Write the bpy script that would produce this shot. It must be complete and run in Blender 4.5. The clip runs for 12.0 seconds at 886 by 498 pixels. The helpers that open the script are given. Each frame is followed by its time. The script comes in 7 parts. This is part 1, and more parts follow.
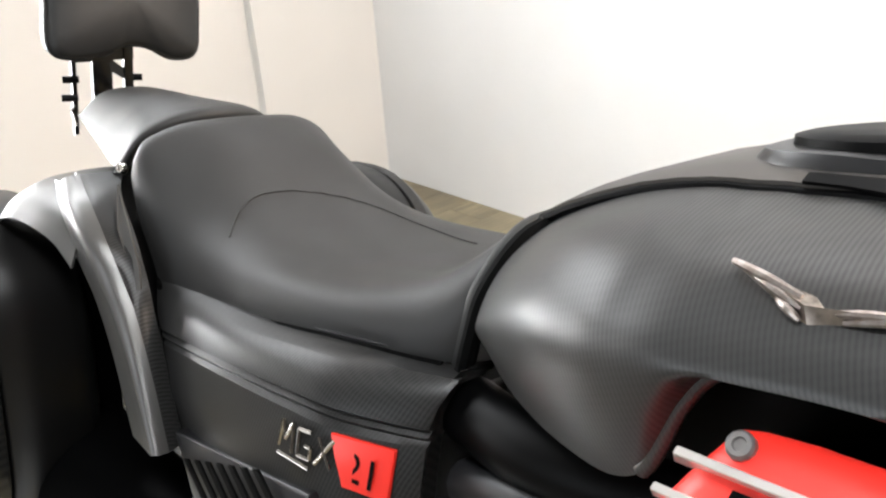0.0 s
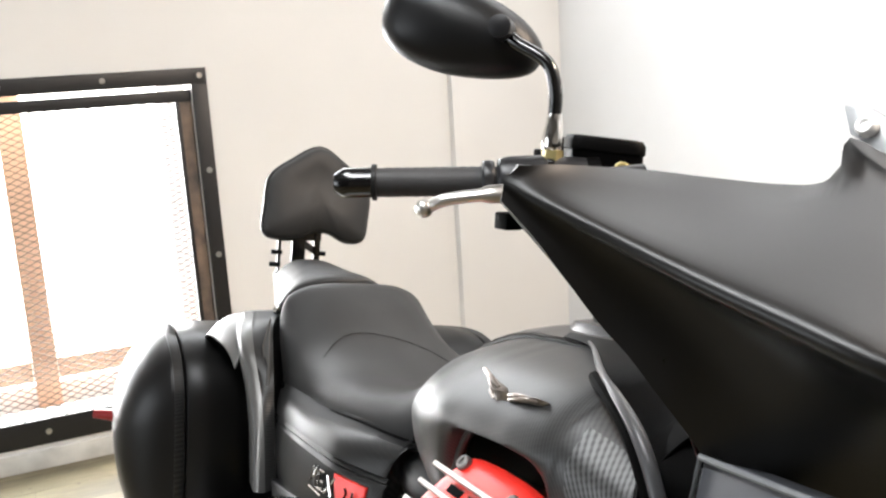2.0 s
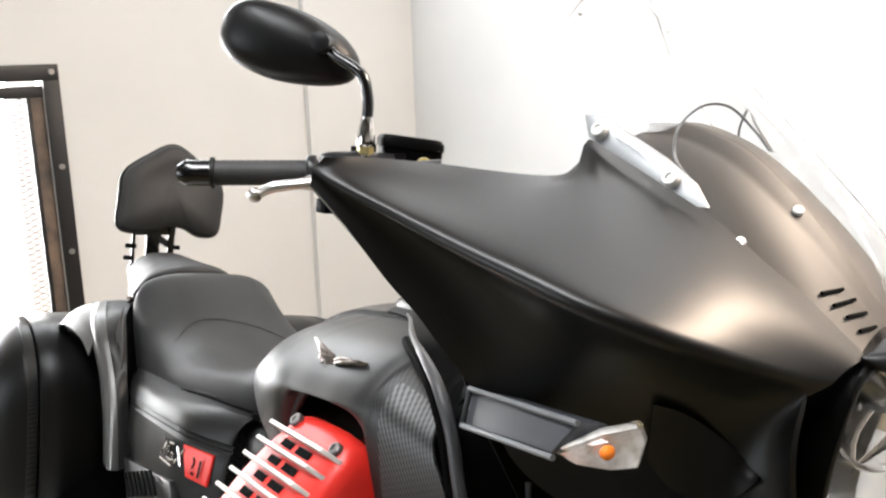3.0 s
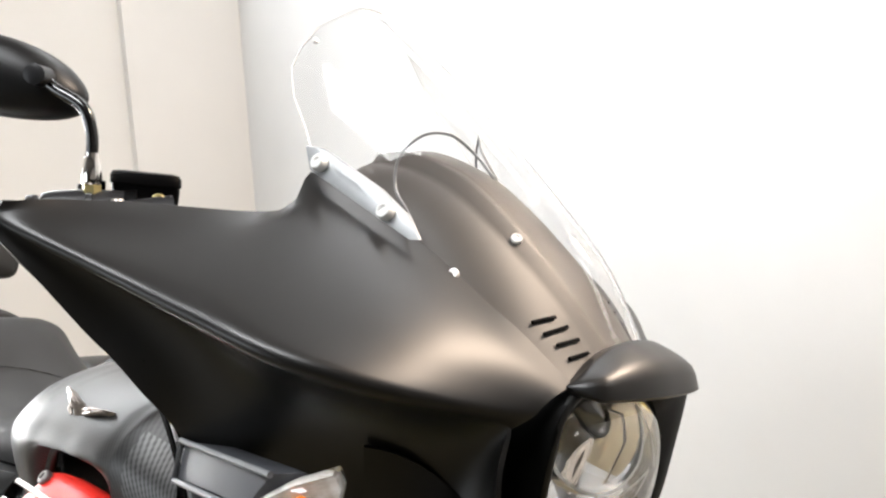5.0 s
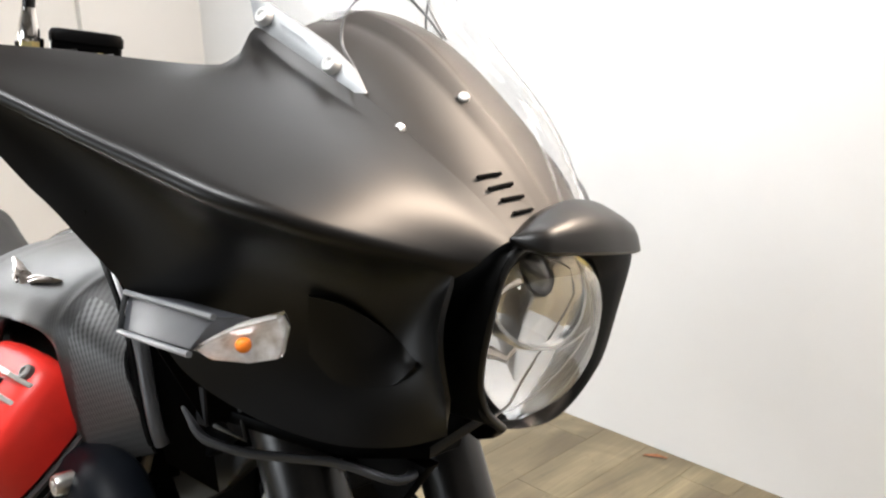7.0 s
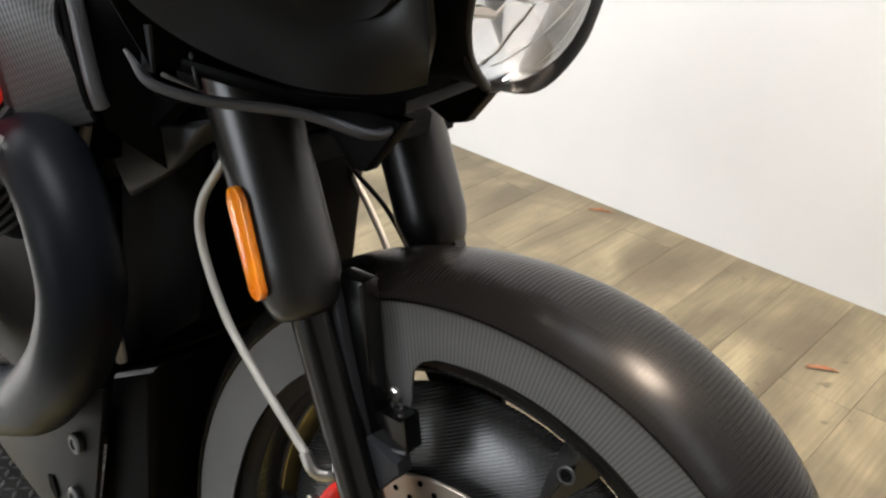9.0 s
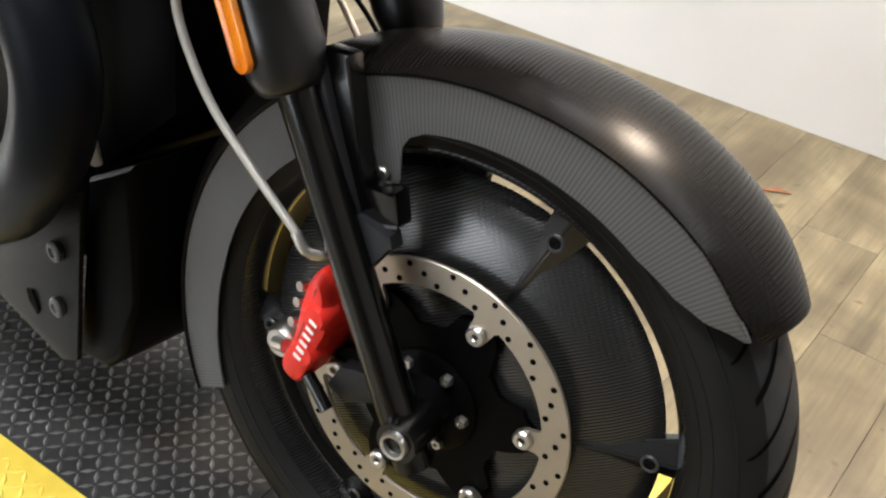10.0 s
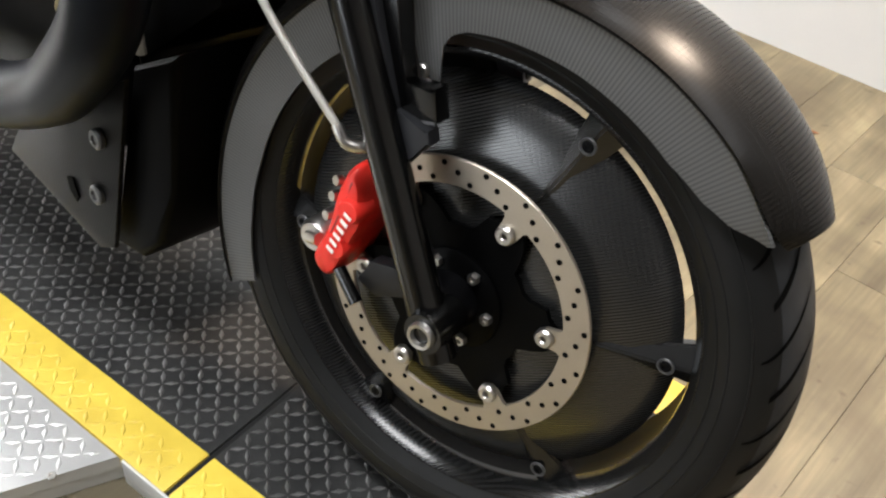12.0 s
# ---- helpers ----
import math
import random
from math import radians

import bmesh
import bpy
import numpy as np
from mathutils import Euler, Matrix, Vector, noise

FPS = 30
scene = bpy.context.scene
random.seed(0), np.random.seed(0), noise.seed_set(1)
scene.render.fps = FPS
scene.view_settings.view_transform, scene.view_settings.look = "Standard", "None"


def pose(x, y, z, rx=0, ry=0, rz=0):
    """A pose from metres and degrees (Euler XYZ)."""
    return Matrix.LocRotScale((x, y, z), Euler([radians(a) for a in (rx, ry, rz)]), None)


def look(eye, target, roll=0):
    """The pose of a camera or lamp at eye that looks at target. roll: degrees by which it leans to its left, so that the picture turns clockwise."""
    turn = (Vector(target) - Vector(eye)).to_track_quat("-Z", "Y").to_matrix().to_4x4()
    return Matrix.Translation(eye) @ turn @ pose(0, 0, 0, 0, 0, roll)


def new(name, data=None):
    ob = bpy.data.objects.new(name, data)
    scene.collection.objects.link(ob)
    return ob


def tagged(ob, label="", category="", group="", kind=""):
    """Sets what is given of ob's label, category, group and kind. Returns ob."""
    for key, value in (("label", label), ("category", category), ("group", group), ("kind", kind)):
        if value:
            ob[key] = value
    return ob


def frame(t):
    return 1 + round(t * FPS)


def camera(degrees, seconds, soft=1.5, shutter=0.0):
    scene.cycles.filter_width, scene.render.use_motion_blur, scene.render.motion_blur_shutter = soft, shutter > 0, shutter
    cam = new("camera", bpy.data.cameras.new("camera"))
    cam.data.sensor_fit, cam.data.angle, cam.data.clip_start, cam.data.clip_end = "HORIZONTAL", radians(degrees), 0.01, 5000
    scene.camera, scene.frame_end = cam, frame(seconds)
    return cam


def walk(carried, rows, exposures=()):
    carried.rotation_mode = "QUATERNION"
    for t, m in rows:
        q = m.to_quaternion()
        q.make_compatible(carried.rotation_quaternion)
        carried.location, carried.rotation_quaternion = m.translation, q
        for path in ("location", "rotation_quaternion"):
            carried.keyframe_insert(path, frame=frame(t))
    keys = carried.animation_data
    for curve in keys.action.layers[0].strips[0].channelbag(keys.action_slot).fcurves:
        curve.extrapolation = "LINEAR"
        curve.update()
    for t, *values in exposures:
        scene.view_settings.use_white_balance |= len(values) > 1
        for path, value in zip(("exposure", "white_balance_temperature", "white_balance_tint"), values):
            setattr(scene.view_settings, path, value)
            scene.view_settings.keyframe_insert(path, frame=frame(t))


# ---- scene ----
cam = camera(51.07, 12.0, soft=2.3)
PATH = [
    (0, (-0.4394, -0.4845, 1.1724), (-1.1249, 0.1156, 0.7601), -4.33),
    (0.5, (-0.2789, -0.5489, 1.2157), (-1.0783, -0.0397, 0.8968), -4.67),
    (1, (-0.0822, -0.4862, 1.2643), (-0.9768, -0.1246, 1.0019), -6.32),
    (1.5, (0.0602, -0.4199, 1.2564), (-0.8465, -0.0842, 1.0013), -4.24),
    (2, (0.1886, -0.4797, 1.2688), (-0.7012, -0.0695, 1.0689), -3.51),
    (2.5, (0.3228, -0.5647, 1.2788), (-0.5260, -0.0699, 1.0926), -2.10),
    (3, (0.3508, -0.5142, 1.2760), (-0.4689, 0.0210, 1.0721), -1.93),
    (3.5, (0.3621, -0.4437, 1.2716), (-0.4284, 0.1307, 1.0592), -1.74),
    (3.7, (0.3648, -0.4287, 1.2711), (-0.4150, 0.1588, 1.0549), -1.47),
    (5.3, (0.4162, -0.3854, 1.2812), (-0.3120, 0.2734, 1.0923), -3.00),
    (5.5, (0.4215, -0.3843, 1.2822), (-0.2998, 0.2786, 1.0816), -3.22),
    (6, (0.4339, -0.3841, 1.2761), (-0.2777, 0.2852, 1.0624), -2.83),
    (6.5, (0.4323, -0.3863, 1.2607), (-0.2725, 0.2809, 1.0196), -2.29),
    (7, (0.4220, -0.3892, 1.2331), (-0.2730, 0.2727, 0.9521), -1.50),
    (7.2, (0.4147, -0.3897, 1.2216), (-0.2690, 0.2727, 0.9154), -1.15),
    (8.8, (0.3741, -0.3842, 1.1156), (-0.2309, 0.2616, 0.6499), 2.04),
    (9, (0.3747, -0.3914, 1.1025), (-0.2089, 0.2554, 0.6114), 2.26),
    (9.5, (0.3697, -0.4176, 1.0645), (-0.1666, 0.2184, 0.5097), 1.40),
    (10, (0.3807, -0.4530, 1.0286), (-0.1060, 0.1801, 0.4267), 3.11),
    (10.5, (0.3913, -0.4784, 1.0028), (-0.0675, 0.1400, 0.3648), 5.64),
    (11, (0.4032, -0.4944, 0.9865), (-0.0380, 0.1047, 0.3184), 5.91),
    (11.5, (0.4126, -0.5025, 0.9813), (-0.0202, 0.0858, 0.2982), 6.03),
    (12, (0.3984, -0.4966, 1.0131), (-0.0721, 0.0961, 0.3594), 5.50),
]
walk(cam, [(t, look(eye, aim, roll)) for t, eye, aim, roll in PATH], [(0.0, 0.05), (1.0, 0.0), (2.0, -0.12), (3.0, -0.21), (7.0, -0.21), (9.0, 0.0), (12.0, 0.08)])

# ---- light ----
world = bpy.data.worlds.new("world")
scene.world = world
world.use_nodes = True
wn, wl = world.node_tree.nodes, world.node_tree.links
sky = wn.new("ShaderNodeTexSky")
sky.sky_type, sky.sun_disc = "NISHITA", False
sky.sun_elevation, sky.sun_rotation = radians(40), radians(100)
wl.new(sky.outputs[0], wn["Background"].inputs[0])
wn["Background"].inputs[1].default_value = 0.12


def lamp(name, matrix, size, size_y, watts, colour):
    data = bpy.data.lights.new(name, "AREA")
    data.shape, data.size, data.size_y, data.energy, data.color = "RECTANGLE", size, size_y, watts, colour
    ob = new(name, data)
    ob.matrix_world = matrix
    return ob


FLOOR, DECK, CEIL = -0.07, -0.021, 2.75
# daylight through the meshed opening; unseen: added windows, ceiling and wall lamps from highlights
lamp("window_daylight", look((-3.5, -0.5, 0.7), (0, -0.3, 0.5)), 1.3, 1.2, 170, (0.97, 0.985, 1.0))
# added light from high in the west, whitens the tank side
lamp("added_upper_daylight", look((-3.3, -0.1, 2.2), (0, -0.1, 0.9)), 1.9, 0.5, 70, (0.95, 0.975, 1.0))
# added light behind the camera, brightens the bike's near side
lamp("added_south_daylight", look((-1.3, -4.0, 1.35), (-1.3, 0, 1.2)), 2.0, 1.7, 50, (0.90, 0.95, 1.0))
lamp("wall_lamp_light", look((0.4, 1.42, 2.4), (-0.1, 0.0, 0.8)), 0.36, 0.36, 92, (1.0, 0.8, 0.63))
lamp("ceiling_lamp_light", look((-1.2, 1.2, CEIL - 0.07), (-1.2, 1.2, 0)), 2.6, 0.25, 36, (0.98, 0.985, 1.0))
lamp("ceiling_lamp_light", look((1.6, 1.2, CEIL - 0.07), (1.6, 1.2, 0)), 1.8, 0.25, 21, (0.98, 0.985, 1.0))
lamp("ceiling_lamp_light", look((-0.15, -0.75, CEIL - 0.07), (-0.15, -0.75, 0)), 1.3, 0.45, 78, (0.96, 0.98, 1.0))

# ---- the motorcycle's own frames: its body, the turned bars and fairing, the turned front wheel ----
BODY = pose(-0.0189, 0.0639, -0.0084, -7.7, 0, 0)
MF = BODY.inverted() @ pose(-0.0189, 0.1113, 0.3426, -7.7, 0, 7.3)
MH = BODY.inverted() @ pose(-0.0383, 0.1299, 0.3256, -9.0, 0, 7.6)

# ---- materials ----


def mat(name, colour, rough=0.5, metal=0.0, grain=0.0, grain_size=200.0, stain=0.0, stain_size=6.0, bump=0.0, spec=0.5, coat=0.0, random=0.0, second=None):
    m = bpy.data.materials.new(name)
    m.use_nodes = True
    n, l = m.node_tree.nodes, m.node_tree.links
    b = n["Principled BSDF"]
    b.inputs["Base Color"].default_value = (*colour, 1)
    b.inputs["Roughness"].default_value = rough
    b.inputs["Metallic"].default_value = metal
    b.inputs["Specular IOR Level"].default_value = spec
    b.inputs["Coat Weight"].default_value = coat
    b.inputs["Coat Roughness"].default_value = 0.15
    co = n.new("ShaderNodeTexCoord").outputs["Object"]
    socket = None
    if stain:
        t = n.new("ShaderNodeTexNoise")
        t.inputs["Scale"].default_value, t.inputs["Detail"].default_value = stain_size, 6
        l.new(co, t.inputs["Vector"])
        mix = n.new("ShaderNodeMixRGB")
        ramp = n.new("ShaderNodeMapRange")
        ramp.inputs[1].default_value, ramp.inputs[2].default_value = 0.35, 0.7
        l.new(t.outputs[0], ramp.inputs[0])
        l.new(ramp.outputs[0], mix.inputs[0])
        mix.inputs[1].default_value = (*colour, 1)
        mix.inputs[2].default_value = (*(second or [c * (1 - stain) for c in colour]), 1)
        socket = mix.outputs[0]
        r = n.new("ShaderNodeMapRange")
        r.inputs[3].default_value, r.inputs[4].default_value = rough * 0.9, min(1, rough * 1.18)
        l.new(t.outputs[0], r.inputs[0])
        l.new(r.outputs[0], b.inputs["Roughness"])
    if grain or bump:
        g = n.new("ShaderNodeTexNoise")
        g.inputs["Scale"].default_value, g.inputs["Detail"].default_value = grain_size, 3
        l.new(co, g.inputs["Vector"])
        if grain:
            mul = n.new("ShaderNodeMixRGB")
            mul.blend_type = "MULTIPLY"
            mul.inputs[0].default_value = grain
            if socket:
                l.new(socket, mul.inputs[1])
            else:
                mul.inputs[1].default_value = (*colour, 1)
            l.new(g.outputs[0], mul.inputs[2])
            socket = mul.outputs[0]
        if bump:
            bu = n.new("ShaderNodeBump")
            bu.inputs["Strength"].default_value, bu.inputs["Distance"].default_value = bump, 0.002
            l.new(g.outputs[0], bu.inputs["Height"])
            l.new(bu.outputs[0], b.inputs["Normal"])
    if random:
        info = n.new("ShaderNodeObjectInfo")
        hsv = n.new("ShaderNodeHueSaturation")
        mr = n.new("ShaderNodeMapRange")
        mr.inputs[3].default_value, mr.inputs[4].default_value = 1 - random, 1 + random
        l.new(info.outputs["Random"], mr.inputs[0])
        l.new(mr.outputs[0], hsv.inputs["Value"])
        if socket:
            l.new(socket, hsv.inputs["Color"])
        else:
            hsv.inputs["Color"].default_value = (*colour, 1)
        socket = hsv.outputs[0]
    if socket:
        l.new(socket, b.inputs["Base Color"])
    return m


def carbon(name, dark, light, pitch, axis=(1, 0, 0.0), rough=0.36, relief=0.06, spec=0.35, wheel=None):
    """Matt twill weave: fine ribs with a crossing second rib, under a satin lacquer."""
    m = bpy.data.materials.new(name)
    m.use_nodes = True
    n, l = m.node_tree.nodes, m.node_tree.links
    b = n["Principled BSDF"]
    co = n.new("ShaderNodeTexCoord").outputs["Object"]
    mp = n.new("ShaderNodeMapping")
    mp.inputs["Rotation"].default_value = axis
    l.new(co, mp.inputs[0])
    w = n.new("ShaderNodeTexWave")
    w.wave_type, w.bands_direction, w.wave_profile = "BANDS", "X", "SIN"
    w.inputs["Scale"].default_value = 6.2832 / (20 * pitch)
    w.inputs["Distortion"].default_value = 0.25
    w.inputs["Detail"].default_value = 1.0
    w.inputs["Detail Scale"].default_value = 3.0
    l.new(mp.outputs[0], w.inputs[0])
    ribs = w.outputs[1]
    if wheel is not None:
        to = Matrix.Rotation(radians(90), 4, "X") @ wheel.inverted()
        mp.inputs["Rotation"].default_value, mp.inputs["Location"].default_value = to.to_euler("XYZ"), to.translation
        turn = n.new("ShaderNodeTexGradient")
        turn.gradient_type = "RADIAL"
        l.new(mp.outputs[0], turn.inputs[0])
        many = n.new("ShaderNodeMath")
        many.operation = "MULTIPLY"
        many.inputs[1].default_value = 2 * math.pi * round(2 * math.pi * 0.35 / pitch)
        l.new(turn.outputs[1], many.inputs[0])
        sine = n.new("ShaderNodeMath")
        sine.operation = "SINE"
        l.new(many.outputs[0], sine.inputs[0])
        half = n.new("ShaderNodeMath")
        half.operation = "MULTIPLY_ADD"
        half.inputs[1].default_value, half.inputs[2].default_value = 0.5, 0.5
        l.new(sine.outputs[0], half.inputs[0])
        ribs = half.outputs[0]
    w2 = n.new("ShaderNodeTexWave")
    w2.wave_type, w2.bands_direction = "BANDS", "Z"
    w2.inputs["Scale"].default_value = 6.2832 / (20 * pitch * 1.6)
    l.new(mp.outputs[0], w2.inputs[0])
    avg = n.new("ShaderNodeMath")
    avg.operation = "MULTIPLY_ADD"
    l.new(w2.outputs[1], avg.inputs[0])
    avg.inputs[1].default_value = 0.25
    l.new(ribs, avg.inputs[2])
    mix = n.new("ShaderNodeMixRGB")
    l.new(avg.outputs[0], mix.inputs[0])
    mix.inputs[1].default_value, mix.inputs[2].default_value = (*dark, 1), (*light, 1)
    l.new(mix.outputs[0], b.inputs["Base Color"])
    b.inputs["Specular IOR Level"].default_value = spec
    mr = n.new("ShaderNodeMapRange")
    mr.inputs[3].default_value, mr.inputs[4].default_value = rough + 0.05, rough - 0.03
    l.new(ribs, mr.inputs[0])
    l.new(mr.outputs[0], b.inputs["Roughness"])
    bu = n.new("ShaderNodeBump")
    bu.inputs["Strength"].default_value, bu.inputs["Distance"].default_value = relief, 0.0004
    l.new(ribs, bu.inputs["Height"])
    l.new(bu.outputs[0], b.inputs["Normal"])
    return m


def clear(name, tint=(1, 1, 1), rough=0.0, ior=1.45):
    m = bpy.data.materials.new(name)
    m.use_nodes = True
    b = m.node_tree.nodes["Principled BSDF"]
    b.inputs["Base Color"].default_value = (*tint, 1)
    b.inputs["Transmission Weight"].default_value = 1.0
    b.inputs["Roughness"].default_value = rough
    b.inputs["IOR"].default_value = ior
    return m


def glow(name, colour, strength):
    m = bpy.data.materials.new(name)
    m.use_nodes = True
    b = m.node_tree.nodes["Principled BSDF"]
    b.inputs["Base Color"].default_value = (*colour, 1)
    b.inputs["Emission Color"].default_value = (*colour, 1)
    b.inputs["Emission Strength"].default_value = strength
    return m


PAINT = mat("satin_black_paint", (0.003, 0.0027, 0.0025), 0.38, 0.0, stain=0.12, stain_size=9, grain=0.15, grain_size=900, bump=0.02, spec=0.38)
FORKPAINT = mat("satin_fork_lacquer", (0.006, 0.006, 0.0062), 0.3, 0.0, stain=0.12, stain_size=10, spec=0.6)
BEZEL = mat("black_bezel_lacquer", (0.002, 0.002, 0.002), 0.5, 0.0, stain=0.12, stain_size=12, spec=0.06)
EDGEPAINT = mat("satin_grey_edge_paint", (0.055, 0.055, 0.058), 0.32, 0.0, stain=0.12, stain_size=9, grain=0.15, grain_size=900, spec=0.45)
# lighter than the wings; the screen's haze over the cowl is in this tone
COWL = mat("satin_lightened_paint", (0.032, 0.0275, 0.0235), 0.5, 0.0, stain=0.1, stain_size=9, grain=0.15, grain_size=900)
CASE = mat("matt_case_lacquer", (0.0045, 0.0043, 0.0042), 0.38, 0.0, stain=0.1, stain_size=7, grain=0.2, grain_size=700, spec=0.28)
SILVER = mat("satin_silver_grey_paint", (0.1, 0.0985, 0.096), 0.36, 0.5, stain=0.08, grain=0.15, grain_size=600)
PLASTIC = mat("black_plastic", (0.0012, 0.0012, 0.0013), 0.42, 0.0, spec=0.05, stain=0.2, stain_size=14, bump=0.05, grain_size=900)
GREYPLASTIC = mat("dark_grey_plastic", (0.008, 0.008, 0.009), 0.36, 0.0, stain=0.15, bump=0.05, grain_size=900, spec=0.35)
GLOSSBLACK = mat("gloss_black_enamel", (0.0015, 0.0015, 0.0016), 0.2, 0.0, stain=0.1, spec=0.6)
DARKMETAL = mat("dark_engine_metal", (0.0025, 0.0025, 0.003), 0.42, 0.0, stain=0.35, stain_size=20, bump=0.1, grain_size=400, spec=0.08)
PIPE = mat("blued_black_steel", (0.0045, 0.0056, 0.0078), 0.42, 0.0, stain=0.25, stain_size=8, grain=0.15, grain_size=500, spec=0.08)
CARBON = carbon("matt_carbon_side", (0.006, 0.006, 0.006), (0.022, 0.0217, 0.0213), 0.0036, (0, radians(-20), 0), 0.37, 0.03, 0.22)
# darker copy of the side carbon; the low panel's shade is coloured in
CARBONLOW = carbon("shaded_carbon_belly", (0.002, 0.002, 0.002), (0.007, 0.0069, 0.0068), 0.0042, (0, radians(-20), 0), 0.42, 0.03, 0.1)
# one carbon: the sides' lit paleness and the crown's darkness are in the colours
CARBONFEN = carbon("lit_carbon_fender", (0.038, 0.038, 0.038), (0.088, 0.0875, 0.087), 0.0045, (0, 0, 0), 0.38, 0.06, 0.5, MH)
CARBONTOP = carbon("unlit_carbon_crown", (0.0015, 0.0014, 0.0013), (0.009, 0.0084, 0.0078), 0.0045, (0, 0, 0), 0.25, 0.05, 0.1, MH)
CARBONDISH = carbon("gloss_carbon_dish", (0.003, 0.003, 0.003), (0.02, 0.02, 0.02), 0.0034, (0, radians(-60), 0), 0.26, 0.08, 0.7)
CARBONRIM = carbon("gloss_carbon_rim", (0.0015, 0.0015, 0.0015), (0.012, 0.012, 0.012), 0.004, (0, radians(-60), 0), 0.2, 0.06, 0.3)
# tread wear, with the rubber's bluish sheen mixed into the grey
TREAD = mat("worn_sheen_tread", (0.024, 0.0255, 0.028), 0.6, 0.0, stain=0.35, stain_size=22, bump=0.1, grain_size=700, spec=0.25)
CARBONTANK = carbon("matt_carbon_tank", (0.008, 0.0079, 0.0078), (0.022, 0.0217, 0.0213), 0.0036, (0, radians(25), 0), 0.41, 0.03, 0.43)
VINYL = mat("black_seat_vinyl", (0.019, 0.0188, 0.0185), 0.5, 0.0, stain=0.15, stain_size=12, bump=0.16, grain_size=1300, spec=0.32)
# weave colour raised to carry the light on the tank front
CARBONSTRIP = carbon("lit_carbon_strip", (0.0015, 0.0015, 0.0015), (0.075, 0.0745, 0.074), 0.0042, (0, radians(25), 0), 0.4, 0.08, 0.4)
SPOKE = mat("satin_spoke_lacquer", (0.006, 0.006, 0.0062), 0.24, 0.0, stain=0.15, stain_size=20, spec=0.8)
SLATE = mat("slate_fork_lacquer", (0.018, 0.0185, 0.021), 0.38, 0.0, stain=0.12, stain_size=14, spec=0.3)
FRAMEGREY = mat("grey_frame_lacquer", (0.05, 0.05, 0.052), 0.4, 0.2, stain=0.15, stain_size=12)
VINYLSIDE = mat("smooth_seat_vinyl", (0.012, 0.012, 0.012), 0.42, 0.0, stain=0.12, stain_size=12, bump=0.1, grain_size=1500)
GRIP = mat("grip_rubber", (0.03, 0.03, 0.031), 0.55, 0.0, stain=0.2, stain_size=25, bump=0.1, grain_size=900, spec=0.3)
RUBBER = mat("tyre_rubber", (0.008, 0.008, 0.0082), 0.5, 0.0, stain=0.25, stain_size=18, bump=0.08, grain_size=800, spec=0.2)
# near-black stands for the shade in grooves, holes, slots and gaps
RECESSDARK = mat("recess_shade_black", (0.001, 0.001, 0.001), 0.8, spec=0.05)
RED = mat("red_crackle_paint", (0.8, 0.03, 0.02), 0.38, 0.0, stain=0.12, stain_size=30, bump=0.06, grain_size=900)
REDDARK = mat("dark_red_lens", (0.25, 0.01, 0.01), 0.3)
REDBADGE = mat("red_badge", (0.75, 0.03, 0.02), 0.3, 0.0, stain=0.05)
BRIGHTBOLT = mat("bright_zinc_bolt", (0.82, 0.81, 0.79), 0.3, 0.3, stain=0.1, stain_size=60)
CHROME = mat("chrome", (0.72, 0.7, 0.68), 0.14, 1.0, stain=0.1, stain_size=40)
ALU = mat("brushed_aluminium", (0.62, 0.6, 0.57), 0.32, 1.0, stain=0.12, stain_size=25, grain=0.12, grain_size=700)
PLATE = mat("brushed_screen_plate", (0.3, 0.305, 0.31), 0.42, 0.4, stain=0.1, stain_size=20, grain=0.15, grain_size=700)
DISCSTEEL = mat("brake_disc_steel", (0.52, 0.46, 0.38), 0.36, 0.85, stain=0.1, stain_size=20, grain=0.2, grain_size=900)
MACHINED = mat("machined_fin_metal", (0.68, 0.65, 0.62), 0.3, 0.7, stain=0.08)
HOSE = mat("braided_hose", (0.45, 0.43, 0.39), 0.4, 0.5, stain=0.1, bump=0.3, grain_size=1500)
ORANGE = mat("amber_reflector", (0.9, 0.27, 0.01), 0.25, 0.0, stain=0.15, stain_size=60, second=(0.8, 0.18, 0.0), coat=0.5)
# paler grey for the outer edges of arm and brace
ARMEDGE = mat("pale_edge_grey", (0.13, 0.135, 0.14), 0.5, 0.0, stain=0.2, stain_size=30)
ARMFACE = mat("slate_arm_plastic", (0.045, 0.047, 0.053), 0.5, 0.0, stain=0.15, stain_size=20, spec=0.3)
SIGNALBOWL = mat("dull_signal_reflector", (0.85, 0.84, 0.82), 0.2, 0.3, stain=0.35, stain_size=110, second=(0.5, 0.44, 0.38))
BULB = mat("orange_bulb", (0.9, 0.22, 0.02), 0.2)
BRASS = mat("yellow_zinc_bolt", (0.3, 0.25, 0.11), 0.4, 0.6)
GLASS = clear("clear_screen_plastic", (0.985, 0.985, 0.985), ior=1.25)
SCREENEDGE = mat("polished_screen_edge", (0.5, 0.495, 0.49), 0.3, 0.0, stain=0.2, stain_size=30)
LENS = clear("clear_lamp_lens", (0.96, 0.97, 0.98))
REFLECTOR = mat("lamp_reflector", (0.72, 0.72, 0.71), 0.2, 1.0, stain=0.12, stain_size=40)
SHIELD = mat("dark_bulb_shield", (0.28, 0.28, 0.275), 0.2, 0.8, stain=0.1, stain_size=40)
RIBGLASS = mat("pale_moulded_rib", (0.55, 0.55, 0.54), 0.2, 0.0, stain=0.1)
MIRRORBACK = mat("mirror_shell_plastic", (0.003, 0.003, 0.0032), 0.4, 0.0, stain=0.1, bump=0.08, grain_size=1200, spec=0.25)
